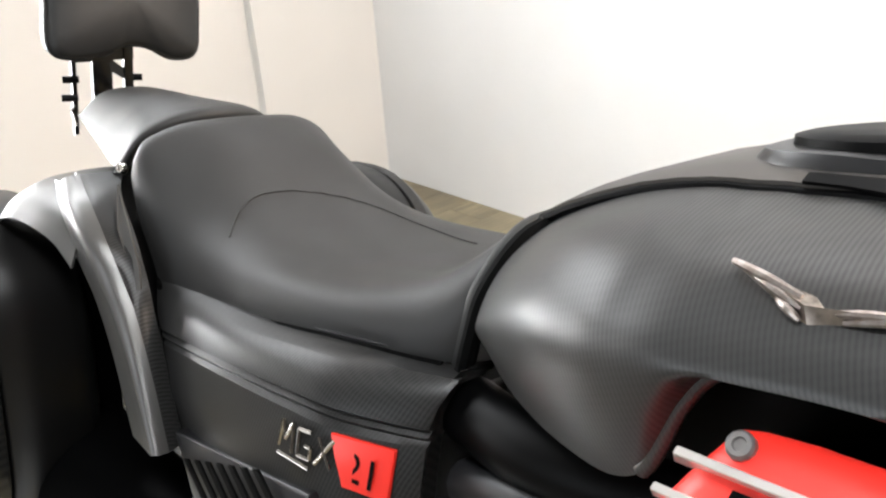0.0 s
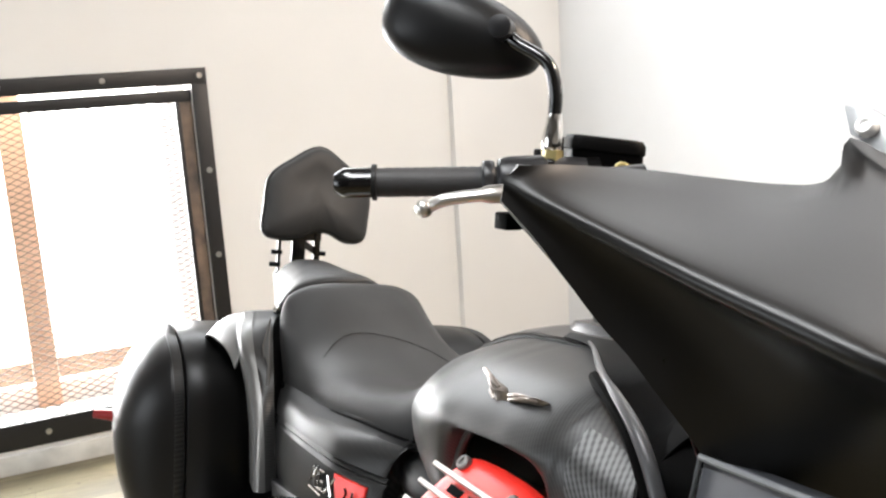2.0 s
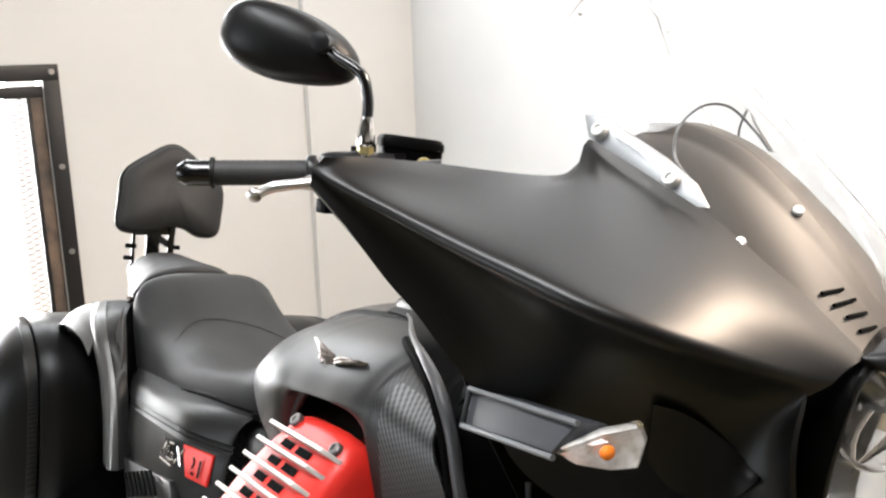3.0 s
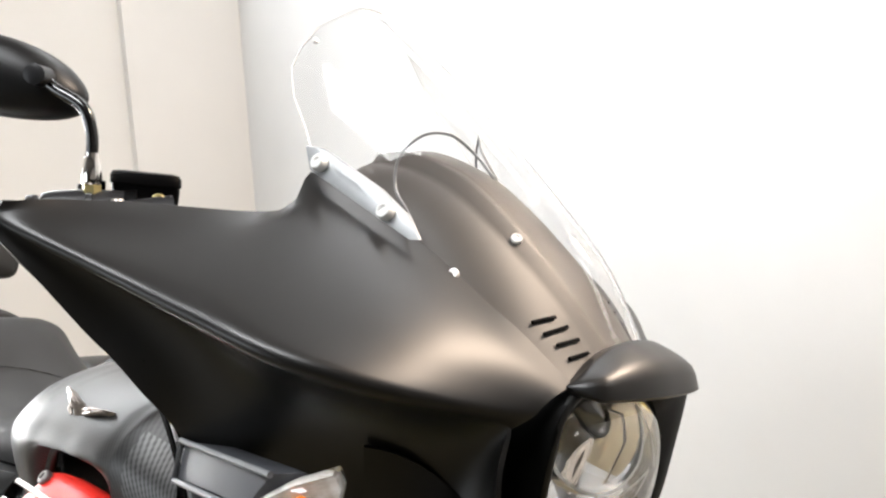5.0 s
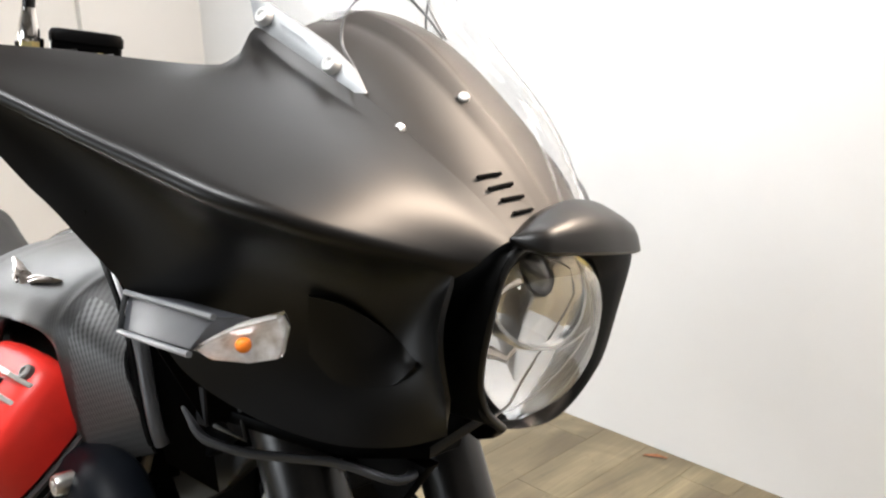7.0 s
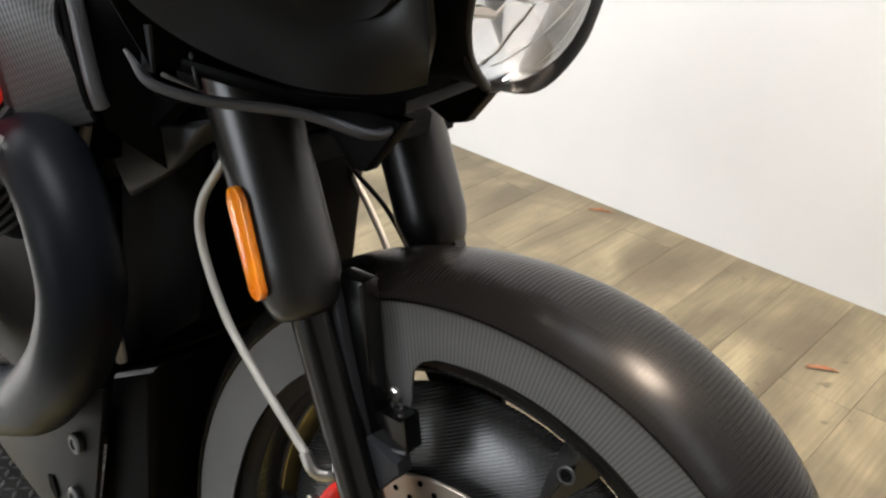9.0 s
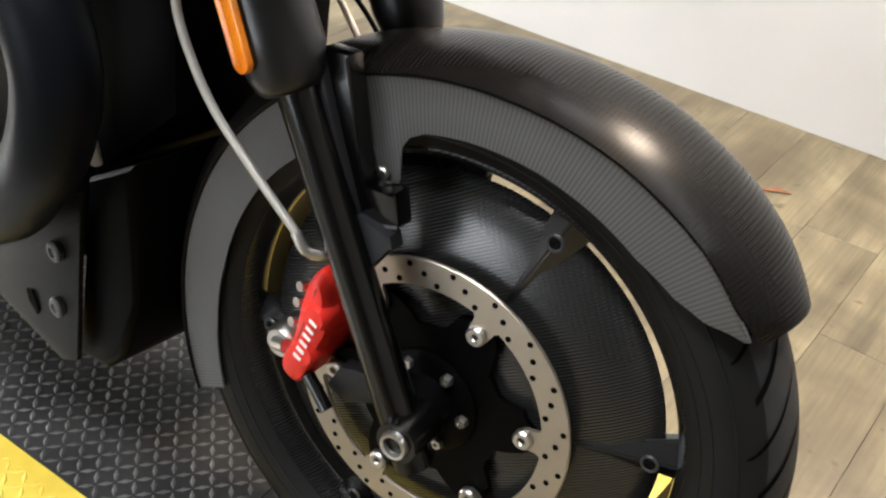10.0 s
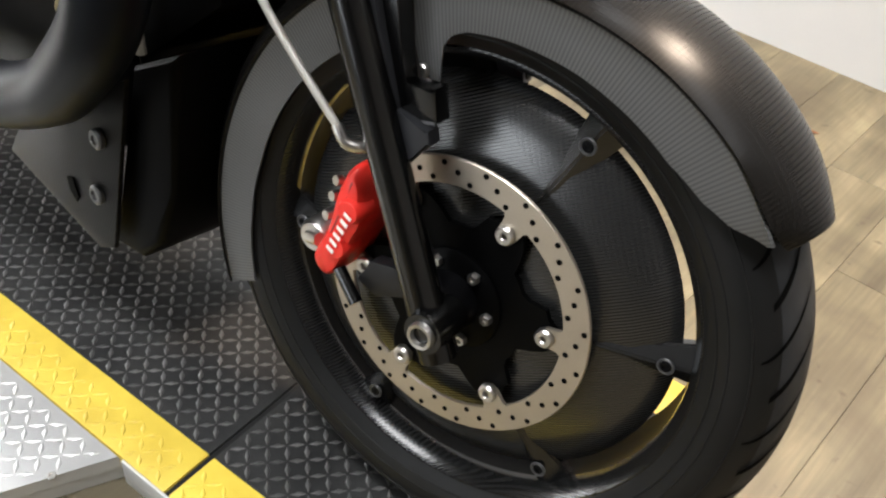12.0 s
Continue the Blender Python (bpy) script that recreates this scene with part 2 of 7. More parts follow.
WALLTAUPE = mat("taupe_wall_paint", (0.3, 0.28, 0.26), 0.6, stain=0.05)
WALLDIM = mat("dark_brown_wall_paint", (0.05, 0.045, 0.04), 0.6, stain=0.05)
# cloudy stain carries soft shadows and smudges on the wall
WALL = mat("warm_white_wall_paint", (0.73, 0.727, 0.72), 0.55, 0.0, stain=0.09, stain_size=1.6, bump=0.05, grain_size=120)
WALLBEIGE = mat("cream_wall_paint", (0.72, 0.70, 0.67), 0.6, 0.0, stain=0.05, stain_size=2.0, bump=0.05, grain_size=120)
SKIRT = mat("scuffed_white_skirting", (0.7, 0.68, 0.63), 0.5, 0.0, stain=0.3, stain_size=9)
CEILING = mat("ceiling_paint", (0.14, 0.13, 0.12), 0.7, stain=0.05)
FRAMEBLACK = mat("black_steel_frame", (0.016, 0.015, 0.015), 0.4, 0.2, stain=0.3, stain_size=8)
OLDWOOD = mat("weathered_jamb_wood", (0.2, 0.14, 0.1), 0.7, 0.0, stain=0.7, stain_size=12, second=(0.06, 0.05, 0.045), bump=0.2, grain_size=60)
TANWOOD = mat("pale_orange_wood", (0.8, 0.5, 0.33), 0.6, 0.0, stain=0.15, stain_size=5)
WHITEBOARD = mat("added_white_board", (0.82, 0.81, 0.8), 0.6, 0.0, stain=0.1, stain_size=5)
MESHWIRE = mat("dark_mesh_wire", (0.02, 0.018, 0.016), 0.5, 0.3)
DECKBLACK = mat("worn_black_deck", (0.013, 0.013, 0.0133), 0.5, 0.0, spec=0.22, stain=0.5, stain_size=10, second=(0.035, 0.0345, 0.034), grain=0.4, grain_size=300)
DECKTIP = mat("rubbed_tread_tip", (0.045, 0.0448, 0.0445), 0.42, 0.0, spec=0.4, stain=0.5, stain_size=14, second=(0.12, 0.118, 0.115), grain=0.4, grain_size=300)
DECKYELLOW = mat("yellow_deck_paint", (0.8, 0.6, 0.08), 0.42, 0.0, stain=0.25, stain_size=14, second=(0.65, 0.46, 0.05))
DECKSILVER = mat("bright_tread_plate", (0.72, 0.72, 0.71), 0.34, 0.5, stain=0.12, stain_size=10)
# black for the shade in the deck slit and between floor planks
DARKVOID = mat("gap_shade_black", (0.003, 0.003, 0.003), 0.8)
SPOTMAT = mat("dry_wood_chip", (0.3, 0.12, 0.05), 0.7, stain=0.4, stain_size=80)


def planks_mat():
    m = bpy.data.materials.new("weathered_plank")
    m.use_nodes = True
    n, l = m.node_tree.nodes, m.node_tree.links
    b = n["Principled BSDF"]
    co = n.new("ShaderNodeTexCoord").outputs["Object"]
    info = n.new("ShaderNodeObjectInfo")
    off = n.new("ShaderNodeVectorMath")
    off.operation = "MULTIPLY_ADD"
    l.new(info.outputs["Random"], off.inputs[0])
    off.inputs[1].default_value = (31, 57, 13)
    l.new(co, off.inputs[2])
    mp = n.new("ShaderNodeMapping")
    mp.inputs["Scale"].default_value = (9, 1.6, 1)
    l.new(off.outputs[0], mp.inputs[0])
    big = n.new("ShaderNodeTexNoise")
    big.inputs["Scale"].default_value, big.inputs["Detail"].default_value, big.inputs["Distortion"].default_value = 1.0, 8, 0.6
    l.new(mp.outputs[0], big.inputs[0])
    ramp = n.new("ShaderNodeValToRGB")
    e = ramp.color_ramp.elements
    e[0].position, e[0].color = 0.32, (0.105, 0.089, 0.055, 1)
    e[1].position, e[1].color = 0.72, (0.31, 0.266, 0.168, 1)
    mid = ramp.color_ramp.elements.new(0.5)
    mid.color = (0.21, 0.18, 0.112, 1)
    l.new(big.outputs[0], ramp.inputs[0])
    mp2 = n.new("ShaderNodeMapping")
    mp2.inputs["Scale"].default_value = (140, 7, 1)
    l.new(off.outputs[0], mp2.inputs[0])
    fine = n.new("ShaderNodeTexNoise")
    fine.inputs["Scale"].default_value, fine.inputs["Detail"].default_value = 1.0, 4
    l.new(mp2.outputs[0], fine.inputs[0])
    mul = n.new("ShaderNodeMixRGB")
    mul.blend_type = "OVERLAY"
    mul.inputs[0].default_value = 0.45
    l.new(ramp.outputs[0], mul.inputs[1])
    l.new(fine.outputs[0], mul.inputs[2])
    spot = n.new("ShaderNodeTexNoise")
    spot.inputs["Scale"].default_value, spot.inputs["Detail"].default_value = 26, 3
    l.new(off.outputs[0], spot.inputs[0])
    dark = n.new("ShaderNodeMapRange")
    dark.inputs[1].default_value, dark.inputs[2].default_value = 0.66, 0.74
    dark.inputs[3].default_value, dark.inputs[4].default_value = 0.0, 0.75
    l.new(spot.outputs[0], dark.inputs[0])
    fleck = n.new("ShaderNodeMixRGB")
    fleck.inputs[2].default_value = (0.07, 0.05, 0.03, 1)
    l.new(dark.outputs[0], fleck.inputs[0])
    l.new(mul.outputs[0], fleck.inputs[1])
    hsv = n.new("ShaderNodeHueSaturation")
    hsv.inputs["Saturation"].default_value = 1.05
    mr = n.new("ShaderNodeMapRange")
    mr.inputs[3].default_value, mr.inputs[4].default_value = 0.93, 1.07
    l.new(info.outputs["Random"], mr.inputs[0])
    l.new(mr.outputs[0], hsv.inputs["Value"])
    l.new(fleck.outputs[0], hsv.inputs["Color"])
    # wide worn and soiled patches that run on from plank to plank
    worn = n.new("ShaderNodeTexNoise")
    worn.inputs["Scale"].default_value, worn.inputs["Detail"].default_value, worn.inputs["Distortion"].default_value = 2.6, 6, 1.2
    l.new(n.new("ShaderNodeNewGeometry").outputs["Position"], worn.inputs[0])
    soil = n.new("ShaderNodeMapRange")
    soil.inputs[1].default_value, soil.inputs[2].default_value = 0.4, 0.64
    soil.inputs[3].default_value, soil.inputs[4].default_value = 0.7, 0.0
    l.new(worn.outputs[0], soil.inputs[0])
    patch = n.new("ShaderNodeMixRGB")
    patch.inputs[2].default_value = (0.085, 0.066, 0.04, 1)
    l.new(soil.outputs[0], patch.inputs[0])
    l.new(hsv.outputs[0], patch.inputs[1])
    l.new(patch.outputs[0], b.inputs["Base Color"])
    b.inputs["Roughness"].default_value = 0.42
    bu = n.new("ShaderNodeBump")
    bu.inputs["Strength"].default_value, bu.inputs["Distance"].default_value = 0.15, 0.001
    l.new(fine.outputs[0], bu.inputs["Height"])
    l.new(bu.outputs[0], b.inputs["Normal"])
    return m


PLANK = planks_mat()

# ---- tools ----
V = Vector


def link(name, bm, material, parent=None, label="", kind="", category="", sharp=38, group=""):
    bmesh.ops.remove_doubles(bm, verts=bm.verts, dist=1e-6)
    bmesh.ops.recalc_face_normals(bm, faces=bm.faces)
    for f in bm.faces:
        f.smooth = True
    for e in bm.edges:
        if len(e.link_faces) == 2 and e.calc_face_angle(0) > radians(sharp):
            e.smooth = False
    me = bpy.data.meshes.new(name)
    bm.to_mesh(me)
    bm.free()
    me.materials.append(material)
    ob = new(name, me)
    if parent:
        ob.parent = parent
    return tagged(ob, label, category, group, kind)


def part(name, bm, material, parent, label="", m=None, sharp=38):
    if m is not None:
        bmesh.ops.transform(bm, matrix=m, verts=bm.verts)
    return link(name, bm, material, parent, label, sharp=sharp)


def thing(name, label, category, matrix=None, group="", kind=""):
    ob = new(name)
    ob.empty_display_size = 0.1
    if matrix is not None:
        ob.matrix_world = matrix
    return tagged(ob, label, category, group, kind)


def loft(bm, rings, closed=True, cap=True):
    rows = [[bm.verts.new(p) for p in r] for r in rings]
    n = len(rows[0])
    for a, b in zip(rows, rows[1:]):
        for i in range(n if closed else n - 1):
            j = (i + 1) % n
            try:
                bm.faces.new((a[i], a[j], b[j], b[i]))
            except ValueError:
                pass
    if cap and closed:
        for r in (rows[0], rows[-1]):
            try:
                bm.faces.new(r)
            except ValueError:
                pass
    return rows


def spline(points, n=8, closed=False):
    """Catmull-Rom through points of any dimension."""
    p = [np.array(q, float) for q in points]
    out, k = [], len(p)
    for i in range(k if closed else k - 1):
        a, b, c, d = (p[(i + o) % k] if closed else p[min(max(i + o, 0), k - 1)] for o in (-1, 0, 1, 2))
        for s in range(n):
            t = s / n
            out.append(0.5 * (2 * b + (c - a) * t + (2 * a - 5 * b + 4 * c - d) * t * t + (3 * b - a - 3 * c + d) * t**3))
    if not closed:
        out.append(p[-1])
    return out


def tube(bm, path, r, n=14, smooth=6, flat=1.0):
    pts = [V(q[:3]) for q in (spline(path, smooth) if smooth > 1 and len(path) > 2 else path)]
    radii = r if callable(r) else (lambda s: r)
    side = None
    rings = []
    for i, p in enumerate(pts):
        d = (pts[min(i + 1, len(pts) - 1)] - pts[max(i - 1, 0)]).normalized()
        if side is None:
            side = d.orthogonal().normalized()
        side = (side - d * side.dot(d)).normalized()
        up = d.cross(side)
        rr = radii(i / max(1, len(pts) - 1))
        rings.append([p + (side * math.cos(a) * flat + up * math.sin(a)) * rr for a in (2 * math.pi * k / n for k in range(n))])
    loft(bm, rings)
    return bm


def slab(bm, outline, depth, bevel=0.0, seg=2):
    """A prism: a closed outline of points, pushed along depth."""
    d = V(depth)
    a = [bm.verts.new(V(p)) for p in outline]
    b = [bm.verts.new(V(p) + d) for p in outline]
    faces = [bm.faces.new(a), bm.faces.new(b[::-1])]
    n = len(a)
    for i in range(n):
        faces.append(bm.faces.new((a[i], a[(i + 1) % n], b[(i + 1) % n], b[i])))
    if bevel:
        es = {e for f in faces[:2] for e in f.edges}
        bmesh.ops.bevel(bm, geom=list(es), offset=bevel, segments=seg, affect="EDGES", profile=0.6)
    return bm


def box(bm, lo, hi, bevel=0.0, seg=2):
    (x0, y0, z0), (x1, y1, z1) = lo, hi
    new_ = [bm.verts.new(p) for p in ((x0, y0, z0), (x1, y0, z0), (x1, y1, z0), (x0, y1, z0), (x0, y0, z1), (x1, y0, z1), (x1, y1, z1), (x0, y1, z1))]
    fs = [bm.faces.new([new_[i] for i in q]) for q in ((0, 1, 2, 3), (4, 5, 6, 7), (0, 1, 5, 4), (1, 2, 6, 5), (2, 3, 7, 6), (3, 0, 4, 7))]
    if bevel:
        bmesh.ops.bevel(bm, geom=list({e for f in fs for e in f.edges}), offset=bevel, segments=seg, affect="EDGES", profile=0.6)
    return bm


def lathe(bm, profile, n=64, a0=0.0, a1=360.0, m=None):
    """Profile of (radius, height) turned round the local y axis, in the xz plane; angle from +x to +z."""
    full = abs(a1 - a0) >= 359.9
    k = n if full else n + 1
    rings = []
    for i in range(k):
        a = radians(a0 + (a1 - a0) * i / n)
        rings.append([V((r * math.cos(a), h, r * math.sin(a))) for r, h in profile])
    if m is not None:
        rings = [[m @ p for p in r] for r in rings]
    if full:
        rings.append(rings[0])
    loft(bm, rings, closed=False, cap=False)
    return bm


def rod(bm, a, b, r, n=16, r2=None):
    return tube(bm, [a, b], (lambda s: r + ((r2 if r2 is not None else r) - r) * s), n, 1)


def bolt(bm, at, out, r, h=0.004, n=12):
    at, out = V(at), V(out).normalized()
    side = out.orthogonal().normalized()
    up = out.cross(side)
    rings = []
    for rr, hh in ((r, -h), (r, h * 0.5), (r * 0.82, h), (r * 0.5, h), (r * 0.42, h * 0.45)):
        rings.append([at + out * hh + (side * math.cos(t) + up * math.sin(t)) * rr for t in (2 * math.pi * k / n for k in range(n))])
    loft(bm, rings)
    return bm


def sheet(bm, rows, thick=0.0):
    """An open surface through rows of points; thick: pushed along its normals into a shell."""
    g = [[bm.verts.new(V(p)) for p in r] for r in rows]
    fs = []
    for a, b in zip(g, g[1:]):
        for i in range(len(a) - 1):
            fs.append(bm.faces.new((a[i], a[i + 1], b[i + 1], b[i])))
    if thick:
        bmesh.ops.recalc_face_normals(bm, faces=fs)
        for f in fs:
            f.normal_update()
        verts = [v for r in g for v in r]
        back = {v: bm.verts.new(v.co - sum((f.normal for f in v.link_faces), V()).normalized() * thick) for v in verts}
        rim = [e for v in verts for e in v.link_edges if len(e.link_faces) == 1]
        for e in set(rim):
            a, b = e.verts
            bm.faces.new((a, b, back[b], back[a]))
        for f in fs:
            bm.faces.new([back[v] for v in reversed(f.verts)])
    return bm


def blend(rows, n):
    """More rows between the given ones, along splines."""
    cols = [spline(c, n) for c in zip(*rows)]
    return [list(r) for r in zip(*cols)]


def resample(curve, n):
    c = np.array(spline(curve, 10))
    d = np.r_[0, np.cumsum(np.linalg.norm(np.diff(c, axis=0), axis=1))]
    s = np.linspace(0, d[-1], n)
    return [np.array([np.interp(q, d, c[:, k]) for k in range(c.shape[1])]) for q in s]

# ---- room ----
def wall(name, lo, hi, material, label):
    return link(name, box(bmesh.new(), lo, hi), material, None, label, "structure", "wall")


wall("wall_north", (-3.5, 1.68, FLOOR - 0.1), (4.2, 1.83, CEIL), WALL, "smooth warm white painted wall behind the motorcycle")
wall("wall_east", (4.0, -4.2, FLOOR - 0.1), (4.2, 1.68, CEIL), WALLTAUPE, "plain taupe painted side wall")
link("ceiling", box(bmesh.new(), (-3.5, -4.2, CEIL), (4.2, 1.83, CEIL + 0.12)), CEILING, None, "plain dark grey-brown ceiling", "structure", "ceiling")
# the wall with the meshed opening, and the shallow recess in its far corner
WY0, WY1, WZ0, WZ1 = -1.15, 0.15, 0.1, 1.236
bm = bmesh.new()
box(bm, (-3.4, -4.2, FLOOR - 0.1), (-3.24, WY0, CEIL))
box(bm, (-3.4, WY0, WZ1), (-3.24, WY1, 1.95))
box(bm, (-3.4, WY0, 2.5), (-3.24, WY1, CEIL))
box(bm, (-3.4, WY0, FLOOR - 0.1), (-3.24, WY1, WZ0))
box(bm, (-3.4, WY1, FLOOR - 0.1), (-3.24, 0.95, 1.95))
box(bm, (-3.4, WY1, 2.5), (-3.24, 0.95, CEIL))
box(bm, (-3.4, 0.95, FLOOR - 0.1), (-3.24, 1.68, CEIL))
link("wall_west", bm, WALLBEIGE, None, "cream painted wall with a meshed opening", "structure", "wall")
wall("wall_pier", (-3.24, 1.165, FLOOR - 0.1), (-3.2, 1.68, CEIL), WALLBEIGE, "cream painted shallow pier in the corner")
# the unseen wall opposite, kept dark, with an added window for the light
bm = bmesh.new()
box(bm, (-3.5, -4.2, FLOOR - 0.1), (-2.3, -4.05, CEIL))
box(bm, (-0.3, -4.2, FLOOR - 0.1), (4.2, -4.05, CEIL))
box(bm, (-2.3, -4.2, FLOOR - 0.1), (-0.3, -4.05, 0.5))
box(bm, (-2.3, -4.2, 2.2), (-0.3, -4.05, CEIL))
link("wall_south", bm, WALLDIM, None, "unseen dark brown painted wall with an added shop window", "structure", "wall")
shop = thing("added_window_2", "unseen shop window in a dark frame, added to let light in", "window", kind="structure")
for lo, hi in (((-2.3, -4.16, 0.5), (-2.25, -4.1, 2.2)), ((-0.35, -4.16, 0.5), (-0.3, -4.1, 2.2)), ((-2.25, -4.16, 0.5), (-0.35, -4.1, 0.55)), ((-2.25, -4.16, 2.15), (-0.35, -4.1, 2.2))):
    part("window_frame", box(bmesh.new(), lo, hi, 0.003), FRAMEBLACK, shop)
link("baseboard", box(bmesh.new(), (-3.24, -4.0, FLOOR), (-3.23, 1.165, FLOOR + 0.07), 0.003), SKIRT, None, "scuffed white painted skirting board", "structure", "baseboard")

# window: black steel frame with domed bolts, expanded mesh, old timber jamb
win = thing("window_1", "low window with a black steel frame and expanded metal mesh", "window", kind="structure")


def frame_bar(lo, hi):
    part("window_frame", box(bmesh.new(), lo, hi, 0.002), FRAMEBLACK, win)


frame_bar((-3.245, WY0 - 0.055, WZ1), (-3.232, WY1 + 0.055, WZ1 + 0.057))
frame_bar((-3.245, WY0 - 0.055, WZ0 - 0.08), (-3.232, WY1 + 0.055, WZ0 + 0.01))
frame_bar((-3.245, WY1, WZ0 + 0.01), (-3.232, WY1 + 0.055, WZ1))
frame_bar((-3.245, WY0 - 0.055, WZ0 + 0.01), (-3.232, WY0, WZ1))
part("inner_bar", box(bmesh.new(), (-3.28, WY0, WZ1 - 0.06), (-3.26, WY1, WZ1 - 0.018), 0.002), FRAMEBLACK, win, "black inner top bar")
part("jamb", box(bmesh.new(), (-3.3, WY1 - 0.045, WZ0), (-3.26, WY1 - 0.002, WZ1 - 0.06), 0.003), OLDWOOD, win, "weathered brown timber jamb")
part("inner_bar", box(bmesh.new(), (-3.27, WY1 - 0.06, WZ0), (-3.255, WY1 - 0.045, WZ1 - 0.06), 0.002), FRAMEBLACK, win)
for y, z in [(WY1 + 0.03 - 0.33 * k, WZ1 + 0.03) for k in range(5)] + [(WY1 + 0.03 - 0.33 * k, WZ0 - 0.035) for k in range(5)] + [(WY1 + 0.03, WZ1 - 0.31 - 0.315 * k) for k in range(4)]:
    part("frame_bolt", bolt(bmesh.new(), (-3.232, y, z), (1, 0, 0), 0.011, 0.006), ALU, win)
# expanded metal: two families of slanting strands
bm = bmesh.new()
dw, dh, y0, y1, z0, z1 = 0.046, 0.023, WY0, WY1 - 0.05, WZ0, WZ1 - 0.05
k = dh / dw
for s in (1, -1):
    c = -3.0
    while c < 3.0:
        ya, yb = y0, y1
        za, zb = s * k * (ya - y0) + c, s * k * (yb - y0) + c
        lo, hi = sorted((za, zb))
        if hi > z0 and lo < z1:
            def at_z(z):
                return y0 + (z - c) / (s * k)
            ends = []
            for y in (ya, yb):
                z = s * k * (y - y0) + c
                if z < z0:
                    y, z = at_z(z0), z0
                if z > z1:
                    y, z = at_z(z1), z1
                ends.append(V((-3.268 + 0.001 * s, y, z)))
            a, b = ends
            if (b - a).length > 0.01:
                d = (b - a).normalized()
                u = V((0, -d.z, d.y)) * 0.0011
                w = V((0.0016, 0, 0))
                loft(bm, [[p + u + w, p - u + w, p - u - w, p + u - w] for p in (a, b)])
        c += dh
tagged(part("mesh", bm, MESHWIRE, win, "dark expanded metal mesh"), kind="stuff")
# outside: a timber post and rail close behind the mesh, then bright open daylight
post = thing("timber_frame", "pale orange timber post and rail with added white boards behind the mesh", "timber frame")
part("post", box(bmesh.new(), (-3.46, -0.5, FLOOR), (-3.41, -0.415, 1.6), 0.004), TANWOOD, post)
part("rail", box(bmesh.new(), (-3.46, -1.5, 0.2), (-3.41, -0.502, 0.275), 0.004), TANWOOD, post)
part("rail", box(bmesh.new(), (-3.46, -0.413, 0.2), (-3.41, 0.5, 0.275), 0.004), TANWOOD, post)
# boards added to hold back the glow so the mesh shows dark
part("side_board", box(bmesh.new(), (-3.50, WY1 - 0.09, FLOOR), (-3.47, WY1 + 0.4, 1.6), 0.004), WHITEBOARD, post, "pale board added to dim the daylight behind the mesh")
part("low_board", box(bmesh.new(), (-3.50, -1.5, FLOOR), (-3.47, WY1 - 0.094, 0.17), 0.004), WHITEBOARD, post, "pale board added to dim the daylight behind the mesh")
link("backdrop", box(bmesh.new(), (-5.3, -4.0, FLOOR - 0.1), (-5.25, 3.0, 3.0)), glow("open_daylight", (1, 0.99, 0.97), 6.0), None, "plain bright daylight outside the window", "structure", "backdrop")
# glowing sheet added outside the shop window
link("backdrop", box(bmesh.new(), (-5.2, -6.05, FLOOR - 0.1), (4.5, -6.0, 3.4)), glow("added_street_glow", (0.9, 0.95, 1.0), 2.0), None, "plain bright glow outside the added shop window", "structure", "backdrop")
link("ground", box(bmesh.new(), (-5.25, -4.0, FLOOR - 0.2), (-3.47, 3.0, FLOOR - 0.02)), SKIRT, None, "pale ground outside the window", "structure", "ground")

# unseen upper window, added high in the same wall for the tank's highlight
high = thing("added_window_3", "unseen high narrow window added to light the tank", "window", kind="structure")
for lo, hi in (((-3.36, WY0, 1.95), (-3.3, 0.95, 1.99)), ((-3.36, WY0, 2.46), (-3.3, 0.95, 2.5)), ((-3.36, WY0, 1.99), (-3.3, WY0 + 0.04, 2.46)), ((-3.36, 0.91, 1.99), (-3.3, 0.95, 2.46))):
    part("window_frame", box(bmesh.new(), lo, hi, 0.003), FRAMEBLACK, high)
# unseen lamps: long fittings on the ceiling, a warm one on the wall
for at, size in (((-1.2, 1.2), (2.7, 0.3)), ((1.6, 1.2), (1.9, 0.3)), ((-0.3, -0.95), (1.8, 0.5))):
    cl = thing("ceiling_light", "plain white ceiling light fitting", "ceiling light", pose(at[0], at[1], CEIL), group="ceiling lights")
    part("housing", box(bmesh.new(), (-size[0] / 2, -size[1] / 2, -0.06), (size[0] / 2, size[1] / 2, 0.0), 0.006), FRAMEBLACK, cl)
wl_ = thing("wall_lamp", "square warm wall lamp on a short arm", "wall lamp", pose(0.4, 1.68, 2.45))
part("arm", tube(bmesh.new(), [(0, 0, 0), (0, -0.23, 0.02)], 0.012, 10, 1), FRAMEBLACK, wl_)
part("housing", box(bmesh.new(), (-0.2, -0.3, 0.0), (0.2, -0.24, 0.3), 0.006), FRAMEBLACK, wl_)

# ---- floor ----
floor = link("floor", box(bmesh.new(), (-3.5, -4.2, FLOOR - 0.12), (4.2, 1.83, FLOOR - 0.004)), DARKVOID, None, "weathered honey-brown wooden plank floor", "structure", "floor")

# ---- lift table ----
LIFT = pose(-0.27, -0.172, DECK, 0, 0, 4.8)
lift = thing("lift_table", "low motorcycle lift with black tread plate deck and yellow stripe", "lift", LIFT)


